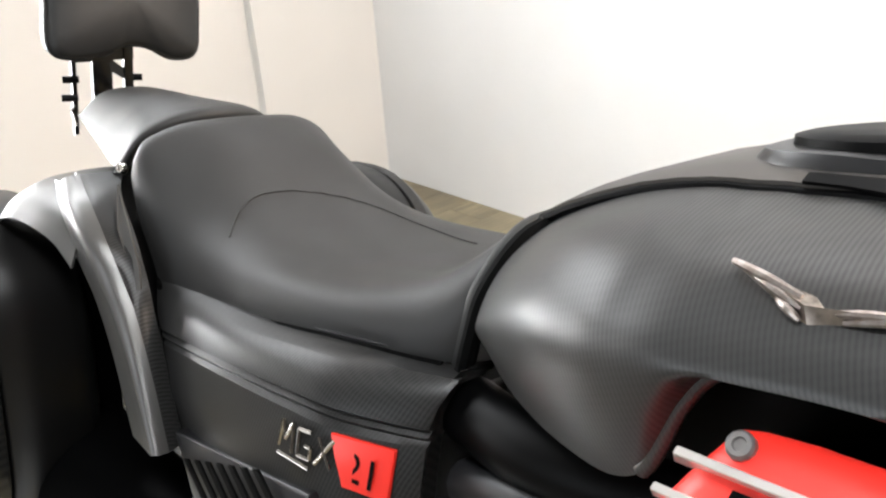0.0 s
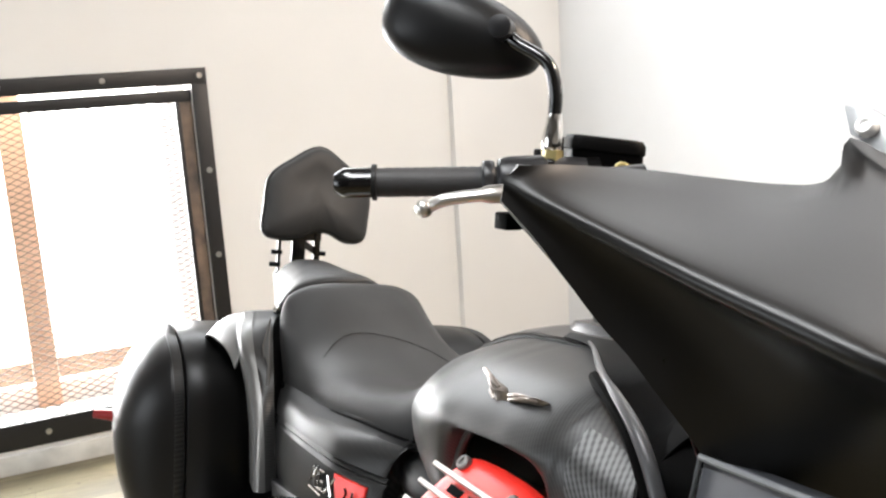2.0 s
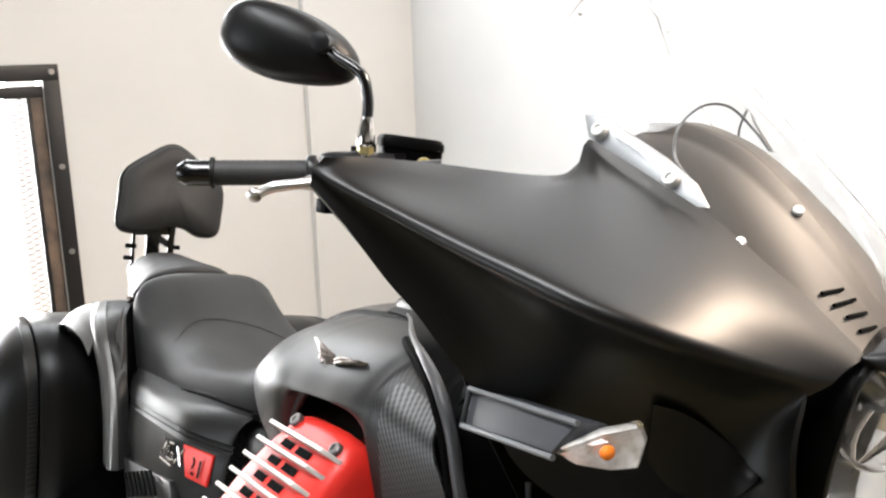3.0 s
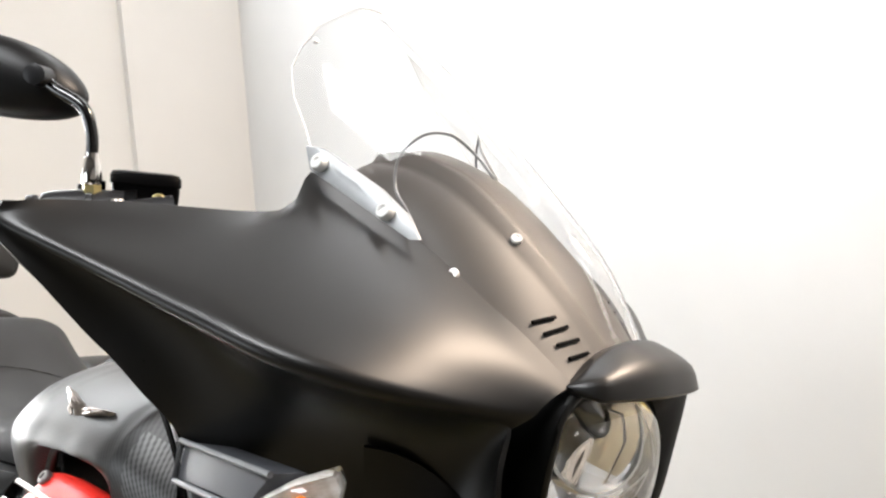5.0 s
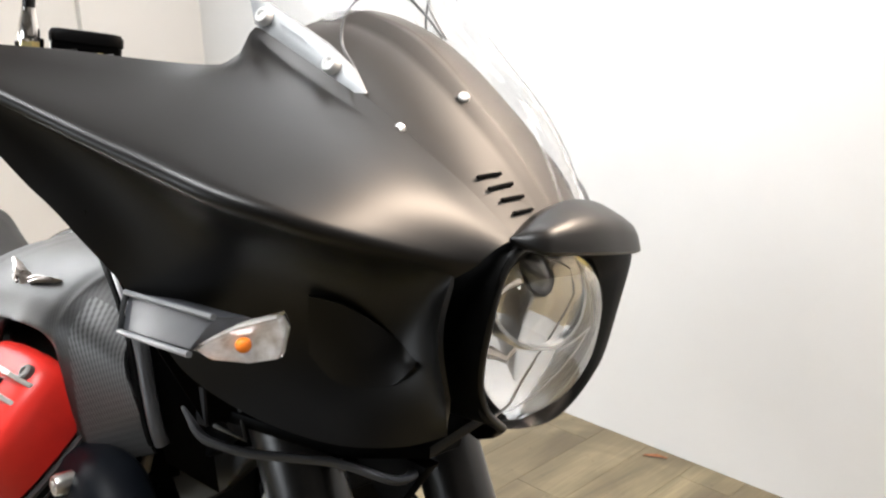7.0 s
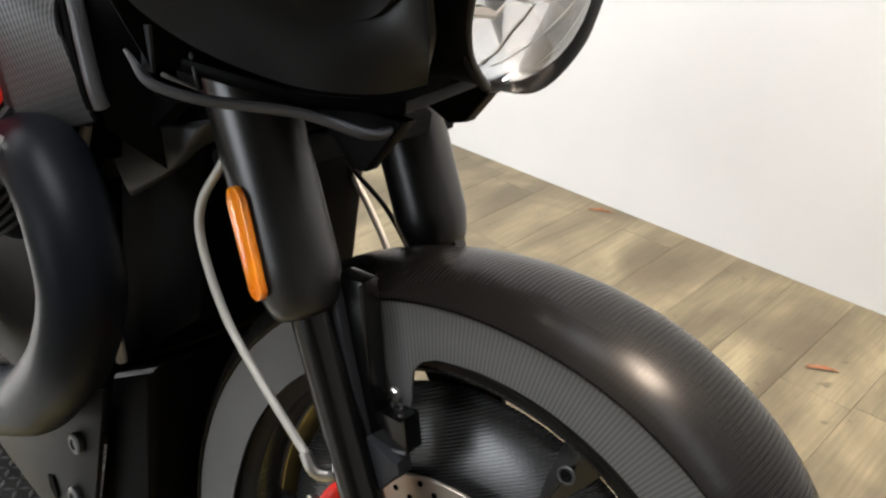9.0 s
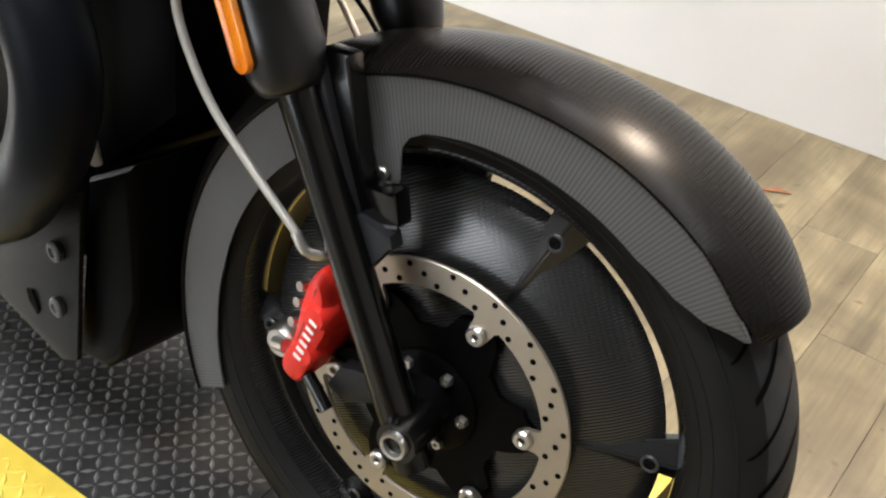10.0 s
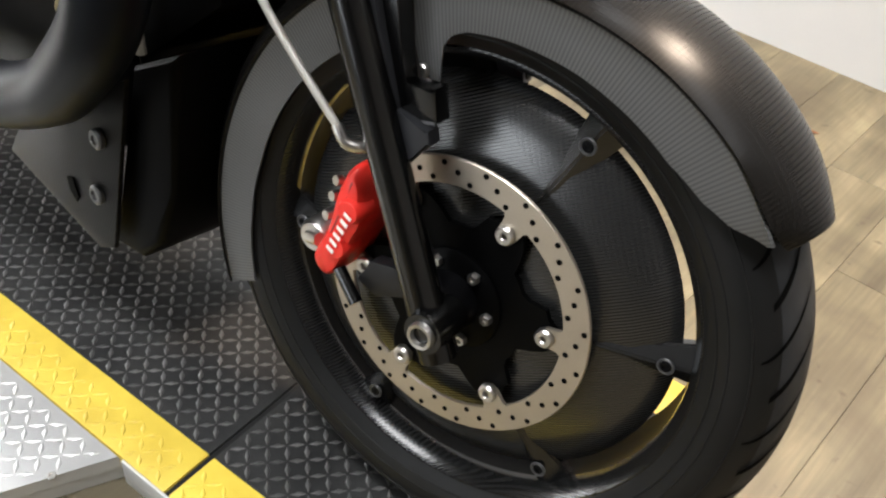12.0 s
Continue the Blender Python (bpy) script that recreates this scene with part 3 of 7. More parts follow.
def treads(name, x0, x1, y0, y1, material, label, inside=lambda x, y: True):
    """Raised lozenges of a tread plate, in two crossing directions."""
    bm = bmesh.new()
    p = 0.0185
    for i in range(int((x1 - x0) / p)):
        for j in range(int((y1 - y0) / p)):
            x, y = x0 + (i + 0.5) * p, y0 + (j + 0.5) * p
            if not inside(x, y):
                continue
            a = radians(45) if (i + j) % 2 else radians(-45)
            d, s = V((math.cos(a), math.sin(a), 0)), V((-math.sin(a), math.cos(a), 0))
            c = V((x, y, 0))
            base = [c + d * 0.0112, c + s * 0.0036, c - d * 0.0112, c - s * 0.0036]
            top = [c + (q - c) * 0.55 + V((0, 0, 0.0018)) for q in base]
            b = [bm.verts.new(q) for q in base]
            t = [bm.verts.new(q) for q in top]
            bm.faces.new(t)
            for k in range(4):
                bm.faces.new((b[k], b[(k + 1) % 4], t[(k + 1) % 4], t[k]))
    ob = tagged(part(name, bm, material, lift, label, sharp=60), kind="stuff")
    return ob


SW = 0.077  # stripe width
# rear deck, front flap, a dark slit between them; the stripe runs along the near edge of both
for name, x0, x1 in (("deck", -1.9, -0.0045), ("flap", 0.0045, 0.53)):
    part(name, box(bmesh.new(), (x0, SW, -0.03), (x1, 0.535, 0.0), 0.0015), DECKBLACK, lift, "worn black tread plate")
    part("stripe", box(bmesh.new(), (x0, 0.5355, -0.03), (x1, 0.612, 0.0), 0.0015), DECKYELLOW, lift, "yellow painted tread plate stripe")
    part("stripe", box(bmesh.new(), (x0, 0.0, -0.03), (x1, SW - 0.0005, 0.0), 0.0015), DECKYELLOW, lift, "yellow painted tread plate stripe")
part("slit", box(bmesh.new(), (-0.0045, 0.0, -0.03), (0.0045, 0.62, -0.004)), DARKVOID, lift, "dark slit between deck and flap")
part("base", box(bmesh.new(), (-1.85, 0.03, FLOOR - DECK), (0.5, 0.6, -0.031), 0.003), DARKMETAL, lift, "dark steel lift base")
treads("tread", -1.2, -0.008, SW + 0.002, 0.533, DECKTIP, "rubbed raised tread lozenges")
treads("tread", 0.008, 0.525, SW + 0.002, 0.533, DECKTIP, "rubbed raised tread lozenges")
treads("tread", -1.0, -0.008, 0.002, SW - 0.002, DECKYELLOW, "raised yellow tread lozenges")
treads("tread", 0.008, 0.525, 0.002, SW - 0.002, DECKYELLOW, "raised yellow tread lozenges")
# bright side plate with a slanting front end
side = [(-1.9, -0.002, 0), (-0.09, -0.002, 0), (-0.18, -0.17, 0), (-0.25, -0.4, 0), (-1.9, -0.4, 0)]
part("side_plate", slab(bmesh.new(), side, (0, 0, -0.022), 0.002), DECKSILVER, lift, "bright aluminium tread side plate")
treads("tread", -1.0, -0.06, -0.4, -0.004, DECKSILVER, "raised bright tread lozenges", lambda x, y: x < -0.11 + (y + 0.002) * 0.5)
part("side_skirt", slab(bmesh.new(), [(-0.093, 0.0, -0.023), (-0.18, -0.168, -0.023), (-0.25, -0.398, -0.023), (-0.28, -0.398, -0.023), (-0.21, -0.16, -0.023), (-0.115, 0.0, -0.023)], (0, 0, FLOOR - DECK + 0.024)), DECKSILVER, lift, "bright aluminium skirt")
part("flange", box(bmesh.new(), (-0.085, -0.004, FLOOR - DECK), (0.53, 0.0, -0.002), 0.001), DECKSILVER, lift, "bright aluminium edge flange")
part("screw", bolt(bmesh.new(), (-0.13, -0.075, 0.001), (0, 0, 1), 0.006, 0.002), ALU, lift)

# ---- motorcycle ----
bike = thing("motorcycle", "matt black carbon touring motorcycle leaning on a low lift", "motorcycle", BODY)


# -- tank --
def calm_rows(rows):
    """Even out the heights along a sheet's rows."""
    g = np.array(rows, float)
    for _ in range(8):
        g[1:-1, :, 2] += 0.25 * (g[2:, :, 2] + g[:-2, :, 2] - 2 * g[1:-1, :, 2])
    return [[tuple(p) for p in r] for r in g]


def tank_section(x, top, w, mid, low, cut=0.0):
    q = w / 0.247
    m2 = min(mid, top - 0.085)
    pts = [(0.0, top), (0.07 * q, top - 0.003), (0.12 * q, top - 0.012), (0.165 * q, top - 0.022), (0.202 * q, top - 0.037), (0.231 * q, top - 0.06), (w, m2), (w * 0.985, m2 * 0.6 + low * 0.4), (w * 0.95, (m2 + 3 * low) / 4 + 0.004), (w * 0.9, low)]
    return [(x - 0.68 * max(0.0, z - 0.81) * max(0.0, (x + 0.5) / 0.112), -y, z) for y, z in pts]


TANK = [
    (-0.985, 0.808, 0.10, 0.785, 0.765), (-0.955, 0.842, 0.15, 0.80, 0.748), (-0.90, 0.878, 0.195, 0.81, 0.742), (-0.83, 0.91, 0.232, 0.825, 0.74),
    (-0.77, 0.927, 0.25, 0.838, 0.74), (-0.735, 0.932, 0.255, 0.845, 0.745), (-0.712, 0.936, 0.256, 0.852, 0.765), (-0.694, 0.938, 0.256, 0.862, 0.815), (-0.675, 0.941, 0.254, 0.874, 0.846),
    (-0.645, 0.945, 0.252, 0.882, 0.862), (-0.605, 0.95, 0.248, 0.885, 0.866), (-0.575, 0.953, 0.246, 0.885, 0.864), (-0.55, 0.955, 0.243, 0.883, 0.857), (-0.53, 0.956, 0.24, 0.876, 0.845), (-0.515, 0.956, 0.236, 0.87, 0.82), (-0.506, 0.956, 0.234, 0.868, 0.775),
    (-0.498, 0.955, 0.23, 0.866, 0.735), (-0.475, 0.952, 0.224, 0.865, 0.73), (-0.445, 0.946, 0.214, 0.865, 0.738), (-0.415, 0.94, 0.206, 0.865, 0.75), (-0.388, 0.934, 0.2, 0.865, 0.762),
]
for s in (1, -1):
    rows = [[(x, y * s, z) for x, y, z in tank_section(*q)] for q in TANK]
    rows = blend(rows, 4)
    rows = [spline(r, 4) for r in rows]
    if s == 1:
        TANKROWS = rows
    part("tank_side", sheet(bmesh.new(), rows, -0.002 * s), CARBONTANK, bike, "matt carbon fuel tank side", sharp=60)

part("tank_strip", sheet(bmesh.new(), [[tuple(V(p) + V((0.0015, -0.004, 0.002))) for p in r[18:]] for r in TANKROWS if r[-1][0] > -0.482], -0.002), CARBONSTRIP, bike, "woven carbon strip at the tank front, lit tone in its weave", sharp=60)
part("arch_lip", tube(bmesh.new(), [tuple(V(r[-1]) + V((0, -0.001, 0))) for r in TANKROWS if -0.722 < r[-1][0] < -0.5], 0.0065, 10, 1), CARBONTANK, bike, "rolled lip of the tank cut-out")


# added black fill that closes the cut-out over the cylinder
rings = []
for x, top, w, mid, low in TANK[1:-2]:
    hw = min(w - 0.05, 0.165)
    rings.append([(x, -hw, 0.70), (x, -hw, top - 0.075), (x, -hw * 0.8, top - 0.045), (x, hw * 0.8, top - 0.045), (x, hw, top - 0.075), (x, hw, 0.70)])
b_ = bmesh.new()
loft(b_, rings)
part("tank_fill", b_, PLASTIC, bike, "black fill added behind the cut-out")
# added block, keeps the gap at the tank front black
part("front_block", box(bmesh.new(), (-0.49, -0.165, 0.785), (-0.375, 0.165, 0.89), 0.02, 3), PLASTIC, bike, "black block added behind the tank front")

# raised centre cover with dark grooves, and the console with the filler cap
rows = []
for x, top, w, mid, low in TANK[1:]:
    hw = 0.098
    rows.append([(x, y, top + 0.004 - 0.30 * max(0, abs(y) - 0.05) ** 1.6 * 6 * 0.5) for y in np.linspace(-hw, hw, 9)])
rows = blend(rows, 2)
part("tank_cover", sheet(bmesh.new(), rows, -0.004), COWL, bike, "satin grey-black tank centre cover")
for s in (1, -1):
    part("tank_groove", tube(bmesh.new(), [(x, s * 0.1, top - 0.006) for x, top, w, mid, low in TANK[1:]], 0.004, 8, 3), PLASTIC, bike)
rings = []
for z, g in ((0.935, 1.0), (0.95, 1.0), (0.958, 0.95), (0.96, 0.85)):
    rings.append([(-0.66 + 0.115 * g * math.copysign(abs(math.cos(a)) ** 0.7, math.cos(a)), 0.075 * g * math.copysign(abs(math.sin(a)) ** 0.7, math.sin(a)), z + 0.016 * math.cos(a)) for a in (2 * math.pi * k / 36 for k in range(36))])
b_ = bmesh.new()
loft(b_, rings)
console = part("filler_console", b_, GREYPLASTIC, bike, "dark grey filler cap console")
rings = [[(-0.66 + 0.095 * g * math.cos(a), 0.058 * g * math.sin(a), z + 0.016 * math.cos(a)) for a in (2 * math.pi * k / 36 for k in range(36))] for z, g in ((0.958, 1.0), (0.968, 1.0), (0.972, 0.9))]
b_ = bmesh.new()
loft(b_, rings)
part("filler_cap", b_, PLASTIC, console, "black filler cap")

# dark front cover that widens from the groove to the tank's front, with a rounded edge trim
def tank_top(x, y):
    i = min(range(len(TANKROWS)), key=lambda n: abs(TANKROWS[n][0][0] - x))
    r = TANKROWS[i][:28]
    return float(np.interp(-y, [-p[1] for p in r], [p[2] for p in r]))


SWEEP = [tuple(p) for p in spline([(-0.70, -0.099, 0), (-0.65, -0.103, 0), (-0.61, -0.120, 0), (-0.566, -0.141, 0), (-0.512, -0.165, 0), (-0.473, -0.177, 0), (-0.441, -0.186, 0), (-0.418, -0.191, 0)], 5)]
for s in (1, -1):
    rows = []
    for x, y, _ in SWEEP:
        rows.append([(x, s * (y + (-0.09 - y) * g), tank_top(x, y + (-0.09 - y) * g) + 0.0065 + 0.0035 * g) for g in (k / 6 for k in range(7))])
    part("tank_front_cover", sheet(bmesh.new(), calm_rows(rows), -0.003 * s), PLASTIC, bike, "black tank front cover", sharp=60)
    edge = [(x, s * y, z) for x, y, z in spline([(-0.64, -0.106, 0.949), (-0.60, -0.126, 0.95), (-0.558, -0.15, 0.947), (-0.515, -0.172, 0.944), (-0.47, -0.187, 0.938), (-0.424, -0.196, 0.918), (-0.39, -0.199, 0.879), (-0.372, -0.199, 0.836), (-0.36, -0.197, 0.803), (-0.357, -0.192, 0.785)], 5)]
    part("tank_trim", tube(bmesh.new(), edge, lambda q: 0.0015 + 0.0058 * min(1.0, q * 1.8), 14, 1), EDGEPAINT, bike, "rounded satin grey tank trim")
    # black tube along the trim for the shade in its gap
    part("trim_gap", tube(bmesh.new(), [(x - 0.013, y * 1.008, z - 0.003) for x, y, z in edge[14:]], 0.0065, 8, 1), RECESSDARK, bike, "black tube for the shaded gap beside the tank trim")

# winged badge: a plain winged shape in tarnished metal
badge_pts = [(-0.6813, -0.2102, 0.91), (-0.6578, -0.2124, 0.9072), (-0.6405, -0.2133, 0.906), (-0.6266, -0.2142, 0.9048), (-0.6184, -0.2177, 0.9001), (-0.594, -0.2136, 0.9055), (-0.5701, -0.2105, 0.9097), (-0.5499, -0.2093, 0.9112), (-0.5556, -0.2127, 0.9067), (-0.5832, -0.2171, 0.9009), (-0.6094, -0.2219, 0.8945), (-0.6235, -0.2256, 0.8895), (-0.6355, -0.2231, 0.8928), (-0.651, -0.2183, 0.8993)]


b_ = bmesh.new()
out_ = V((0.0, -0.8, 0.6))
lowr = [V(p) - out_ * 0.02 for p in badge_pts]
topr = [V(p) + out_ * 0.005 for p in badge_pts]
ridge = [V(p) + out_ * 0.012 for p in ((-0.655, -0.2145, 0.9045), (-0.628, -0.2195, 0.898), (-0.585, -0.215, 0.9035), (-0.558, -0.211, 0.909))]
va, vb = [b_.verts.new(p) for p in lowr], [b_.verts.new(p) for p in topr]
vr = [b_.verts.new(p) for p in ridge]
for i in range(len(va)):
    j = (i + 1) % len(va)
    b_.faces.new((va[i], va[j], vb[j], vb[i]))
near = [min(range(4), key=lambda q: (ridge[q] - p).length) for p in topr]
for i in range(len(vb)):
    j = (i + 1) % len(vb)
    if near[i] == near[j]:
        b_.faces.new((vb[i], vb[j], vr[near[i]]))
    else:
        b_.faces.new((vb[i], vb[j], vr[near[j]], vr[near[i]]))
BADGEBRIGHT = mat("worn_bright_badge", (0.32, 0.29, 0.27), 0.32, 0.9, stain=0.5, stain_size=160, second=(0.2, 0.16, 0.14))
part("tank_badge", b_, mat("tarnished_badge_metal", (0.3, 0.26, 0.23), 0.3, 0.9, stain=0.5, stain_size=90, second=(0.08, 0.07, 0.06)), bike, "tarnished metal winged tank badge", sharp=20)

# black shroud between the tank's edge trim and the steering head
rows = [[(-0.46, -0.06, 0.925), (-0.455, -0.12, 0.922), (-0.435, -0.178, 0.902), (-0.40, -0.188, 0.867), (-0.38, -0.188, 0.82), (-0.372, -0.18, 0.76)], [(-0.36, -0.05, 0.89), (-0.36, -0.10, 0.885), (-0.36, -0.13, 0.87), (-0.355, -0.14, 0.83), (-0.35, -0.14, 0.78), (-0.35, -0.13, 0.72)]]
part("front_shroud", sheet(bmesh.new(), [spline(r, 4) for r in rows], -0.005), PLASTIC, bike, "black plastic shroud ahead of the tank")

# -- seat --
def cushion(ways, n=6, m=5):
    """Padded skin through long curves from the near hem over the top to the middle, and the same beyond it."""
    nrm = V((0, 0.9988, -0.05))
    far = [[tuple(V(p) - nrm * 2 * (V(p) - V(c)).dot(nrm)) for p, c in zip(way, ways[-1])] for way in ways[-2::-1]]
    g = np.array(blend(ways + far, m))
    rows = [spline(r, n) for r in g]
    h = np.array(rows)
    for _ in range(6):
        h[1:-1, 1:-1] += 0.2 * (h[2:, 1:-1] + h[:-2, 1:-1] + h[1:-1, 2:] + h[1:-1, :-2] - 4 * h[1:-1, 1:-1])
    return [[tuple(p) for p in r] for r in h]


RIDER = [
    [(-0.962, -0.160, 0.722), (-0.975, -0.171, 0.721), (-1.02, -0.188, 0.72), (-1.09, -0.205, 0.716), (-1.18, -0.221, 0.706), (-1.28, -0.229, 0.69), (-1.38, -0.232, 0.68), (-1.425, -0.231, 0.688), (-1.465, -0.226, 0.74), (-1.488, -0.222, 0.785), (-1.499, -0.216, 0.80)],
    [(-0.955, -0.158, 0.76), (-0.968, -0.170, 0.755), (-1.02, -0.186, 0.742), (-1.09, -0.204, 0.734), (-1.18, -0.219, 0.725), (-1.28, -0.227, 0.714), (-1.37, -0.230, 0.712), (-1.42, -0.230, 0.73), (-1.458, -0.226, 0.77), (-1.484, -0.220, 0.808), (-1.497, -0.212, 0.815)],
    [(-0.95, -0.148, 0.80), (-0.965, -0.155, 0.797), (-1.02, -0.168, 0.768), (-1.09, -0.188, 0.753), (-1.18, -0.203, 0.745), (-1.28, -0.209, 0.742), (-1.36, -0.212, 0.75), (-1.415, -0.212, 0.778), (-1.455, -0.209, 0.81), (-1.482, -0.203, 0.837), (-1.498, -0.196, 0.836)],
    [(-0.936, -0.118, 0.846), (-0.962, -0.120, 0.832), (-1.015, -0.128, 0.787), (-1.085, -0.145, 0.759), (-1.17, -0.158, 0.748), (-1.26, -0.164, 0.752), (-1.34, -0.166, 0.776), (-1.40, -0.166, 0.812), (-1.442, -0.164, 0.838), (-1.474, -0.16, 0.855), (-1.495, -0.156, 0.848)],
    [(-0.930, -0.072, 0.856), (-0.957, -0.072, 0.840), (-1.01, -0.078, 0.790), (-1.08, -0.09, 0.756), (-1.165, -0.102, 0.743), (-1.255, -0.112, 0.752), (-1.335, -0.118, 0.782), (-1.392, -0.12, 0.82), (-1.432, -0.121, 0.845), (-1.464, -0.122, 0.859), (-1.49, -0.122, 0.851)],
    [(-0.93, 0.0, 0.854), (-0.954, 0.0, 0.837), (-1.005, -0.006, 0.786), (-1.075, -0.018, 0.75), (-1.16, -0.032, 0.737), (-1.25, -0.047, 0.749), (-1.33, -0.057, 0.782), (-1.388, -0.063, 0.821), (-1.428, -0.067, 0.846), (-1.462, -0.07, 0.858), (-1.49, -0.072, 0.85)],
]
SEATROWS = cushion(RIDER)
seat = part("seat", sheet(bmesh.new(), SEATROWS, 0.02), VINYL, bike, "black grained vinyl rider seat", sharp=75)


def on_seat(x, y, lift_=0.0):
    """Place on the seat's upper side, from its nearest corners."""
    near = sorted((q for r in SEATROWS for q in r), key=lambda q: (q[0] - x) ** 2 + (q[1] - y) ** 2)[:6]
    wts = [1 / (1e-5 + (q[0] - x) ** 2 + (q[1] - y) ** 2) for q in near]
    return (x, y, sum(q[2] * w for q, w in zip(near, wts)) / sum(wts) + lift_)


# stitched seam between the rider's place and its raised rear part
SEAM_WAY = [tuple(q) for q in spline([(-1.315, -0.19), (-1.338, -0.16), (-1.345, -0.125), (-1.338, -0.085), (-1.325, -0.045), (-1.31, -0.01), (-1.285, 0.02), (-1.23, 0.045), (-1.16, 0.055)], 5)]
part("seat_seam", tube(bmesh.new(), [on_seat(x, y, 0.0004) for x, y in SEAM_WAY], 0.0011, 6, 1), VINYL, seat)
# black tube in place of the shaded gap below the hem
part("hem_gap", tube(bmesh.new(), [(x, y - 0.002, z - 0.005) for x, y, z in RIDER[0][1:8]], 0.0058, 8, 5), RECESSDARK, bike, "black tube for the shaded gap under the seat")
# rolled front edge against the tank, with a black tube for the shaded gap
LIP = [way[0] for way in RIDER]
part("seat_roll", tube(bmesh.new(), [(x - 0.004, y, z - 0.003) for x, y, z in LIP], 0.0075, 10, 5), VINYL, seat, "rolled front edge of the seat")
part("seat_gap", tube(bmesh.new(), [(x + 0.009, y - 0.006, z - 0.004) for x, y, z in LIP], 0.009, 8, 5), RECESSDARK, bike, "black tube for the shaded gap between seat and tank")
# pillion: a higher cushion that overlaps the rider seat
PILLION = [
    [(-1.56, -0.200, 0.765), (-1.545, -0.214, 0.79), (-1.60, -0.202, 0.79), (-1.68, -0.180, 0.792), (-1.77, -0.158, 0.798), (-1.84, -0.142, 0.804), (-1.87, -0.125, 0.795)],
    [(-1.55, -0.195, 0.79), (-1.535, -0.207, 0.812), (-1.60, -0.185, 0.813), (-1.68, -0.162, 0.816), (-1.77, -0.142, 0.818), (-1.845, -0.125, 0.82), (-1.875, -0.11, 0.80)],
    [(-1.535, -0.18, 0.815), (-1.515, -0.188, 0.845), (-1.60, -0.158, 0.843), (-1.68, -0.137, 0.841), (-1.77, -0.118, 0.838), (-1.845, -0.104, 0.836), (-1.88, -0.09, 0.81)],
    [(-1.51, -0.14, 0.83), (-1.49, -0.142, 0.866), (-1.585, -0.125, 0.861), (-1.68, -0.108, 0.855), (-1.77, -0.093, 0.849), (-1.845, -0.08, 0.841), (-1.88, -0.07, 0.812)],
    [(-1.50, -0.09, 0.83), (-1.48, -0.09, 0.868), (-1.58, -0.083, 0.863), (-1.68, -0.073, 0.856), (-1.77, -0.063, 0.849), (-1.845, -0.056, 0.841), (-1.88, -0.05, 0.81)],
]
part("pillion_seat", sheet(bmesh.new(), cushion(PILLION, 5, 5), 0.012), VINYL, bike, "black vinyl pillion seat", sharp=75)
part("seat_hinge", bolt(bmesh.new(), (-1.515, -0.222, 0.80), (0.3, -1, 0.2), 0.007, 0.004), CHROME, bike)

# -- backrest: five-sided padded cushion on a cut-out bracket --
outline = [(-0.01, 1.097), (0.05, 1.06), (0.11, 1.0), (0.108, 0.92), (0.095, 0.876), (0.05, 0.872), (0.01, 0.893), (-0.03, 0.897), (-0.06, 0.886), (-0.12, 0.882), (-0.15, 0.9), (-0.145, 0.96), (-0.133, 1.025), (-0.075, 1.068)]
ol = spline(outline, 4, True)
cy, cz = -0.02, 0.985
rings = []
for x, g in ((-1.955, 0.90), (-1.952, 0.97), (-1.94, 1.0), (-1.918, 1.0), (-1.905, 0.97), (-1.899, 0.90), (-1.897, 0.6), (-1.896, 0.2)):
    rings.append([(x - (z - 0.985) * 0.12, cy + (y - cy) * g, cz + (z - cz) * g) for y, z in ol])
b_ = bmesh.new()
loft(b_, rings)
pad = part("backrest_pad", b_, VINYL, bike, "black padded five-sided backrest", sharp=80)
part("backrest_seam", tube(bmesh.new(), [(-1.918 - (z - 0.985) * 0.12, cy + (y - cy) * 1.006, cz + (z - cz) * 1.006) for y, z in ol + ol[:1]], 0.0028, 6, 1), VINYLSIDE, pad)
for y0, y1, x0 in ((-0.098, -0.090, -1.958), (-0.064, -0.03, -1.955), (-0.010, 0.006, -1.952)):
    part("backrest_strut", slab(bmesh.new(), [(x0 - 0.012, y0, 0.745), (x0 - 0.012, y1, 0.745), (x0 + 0.008, y1, 0.93), (x0 + 0.008, y0, 0.93)], (-0.006, 0, 0), 0.001), GLOSSBLACK, bike)
b_ = bmesh.new()
slab(b_, [(-1.953, -0.1, 0.868), (-1.953, 0.008, 0.868), (-1.951, 0.008, 0.9), (-1.951, -0.1, 0.9)], (-0.005, 0, 0))
slab(b_, [(-1.954, -0.034, 0.872), (-1.954, -0.034, 0.85), (-1.956, -0.006, 0.832), (-1.956, -0.006, 0.85)], (-0.005, 0, 0))
slab(b_, [(-1.958, -0.064, 0.80), (-1.958, 0.006, 0.80), (-1.956, 0.006, 0.822), (-1.956, -0.064, 0.812)], (-0.005, 0, 0))
part("backrest_bracket", b_, GLOSSBLACK, bike, "black cut-out backrest bracket")
for y, z in ((-0.1, 0.84), (-0.104, 0.81), (0.01, 0.835)):
    pin = part("bracket_pin", rod(bmesh.new(), (-1.966, y - 0.012, z), (-1.956, y + 0.012, z), 0.006, 10), DARKMETAL, bike)
part("bracket_lever", slab(bmesh.new(), [(-1.95, -0.108, 0.79), (-1.95, -0.1, 0.80), (-1.95, -0.098, 0.775), (-1.95, -0.102, 0.765)], (-0.006, 0, 0)), GLOSSBLACK, bike, "black folding bracket lever")

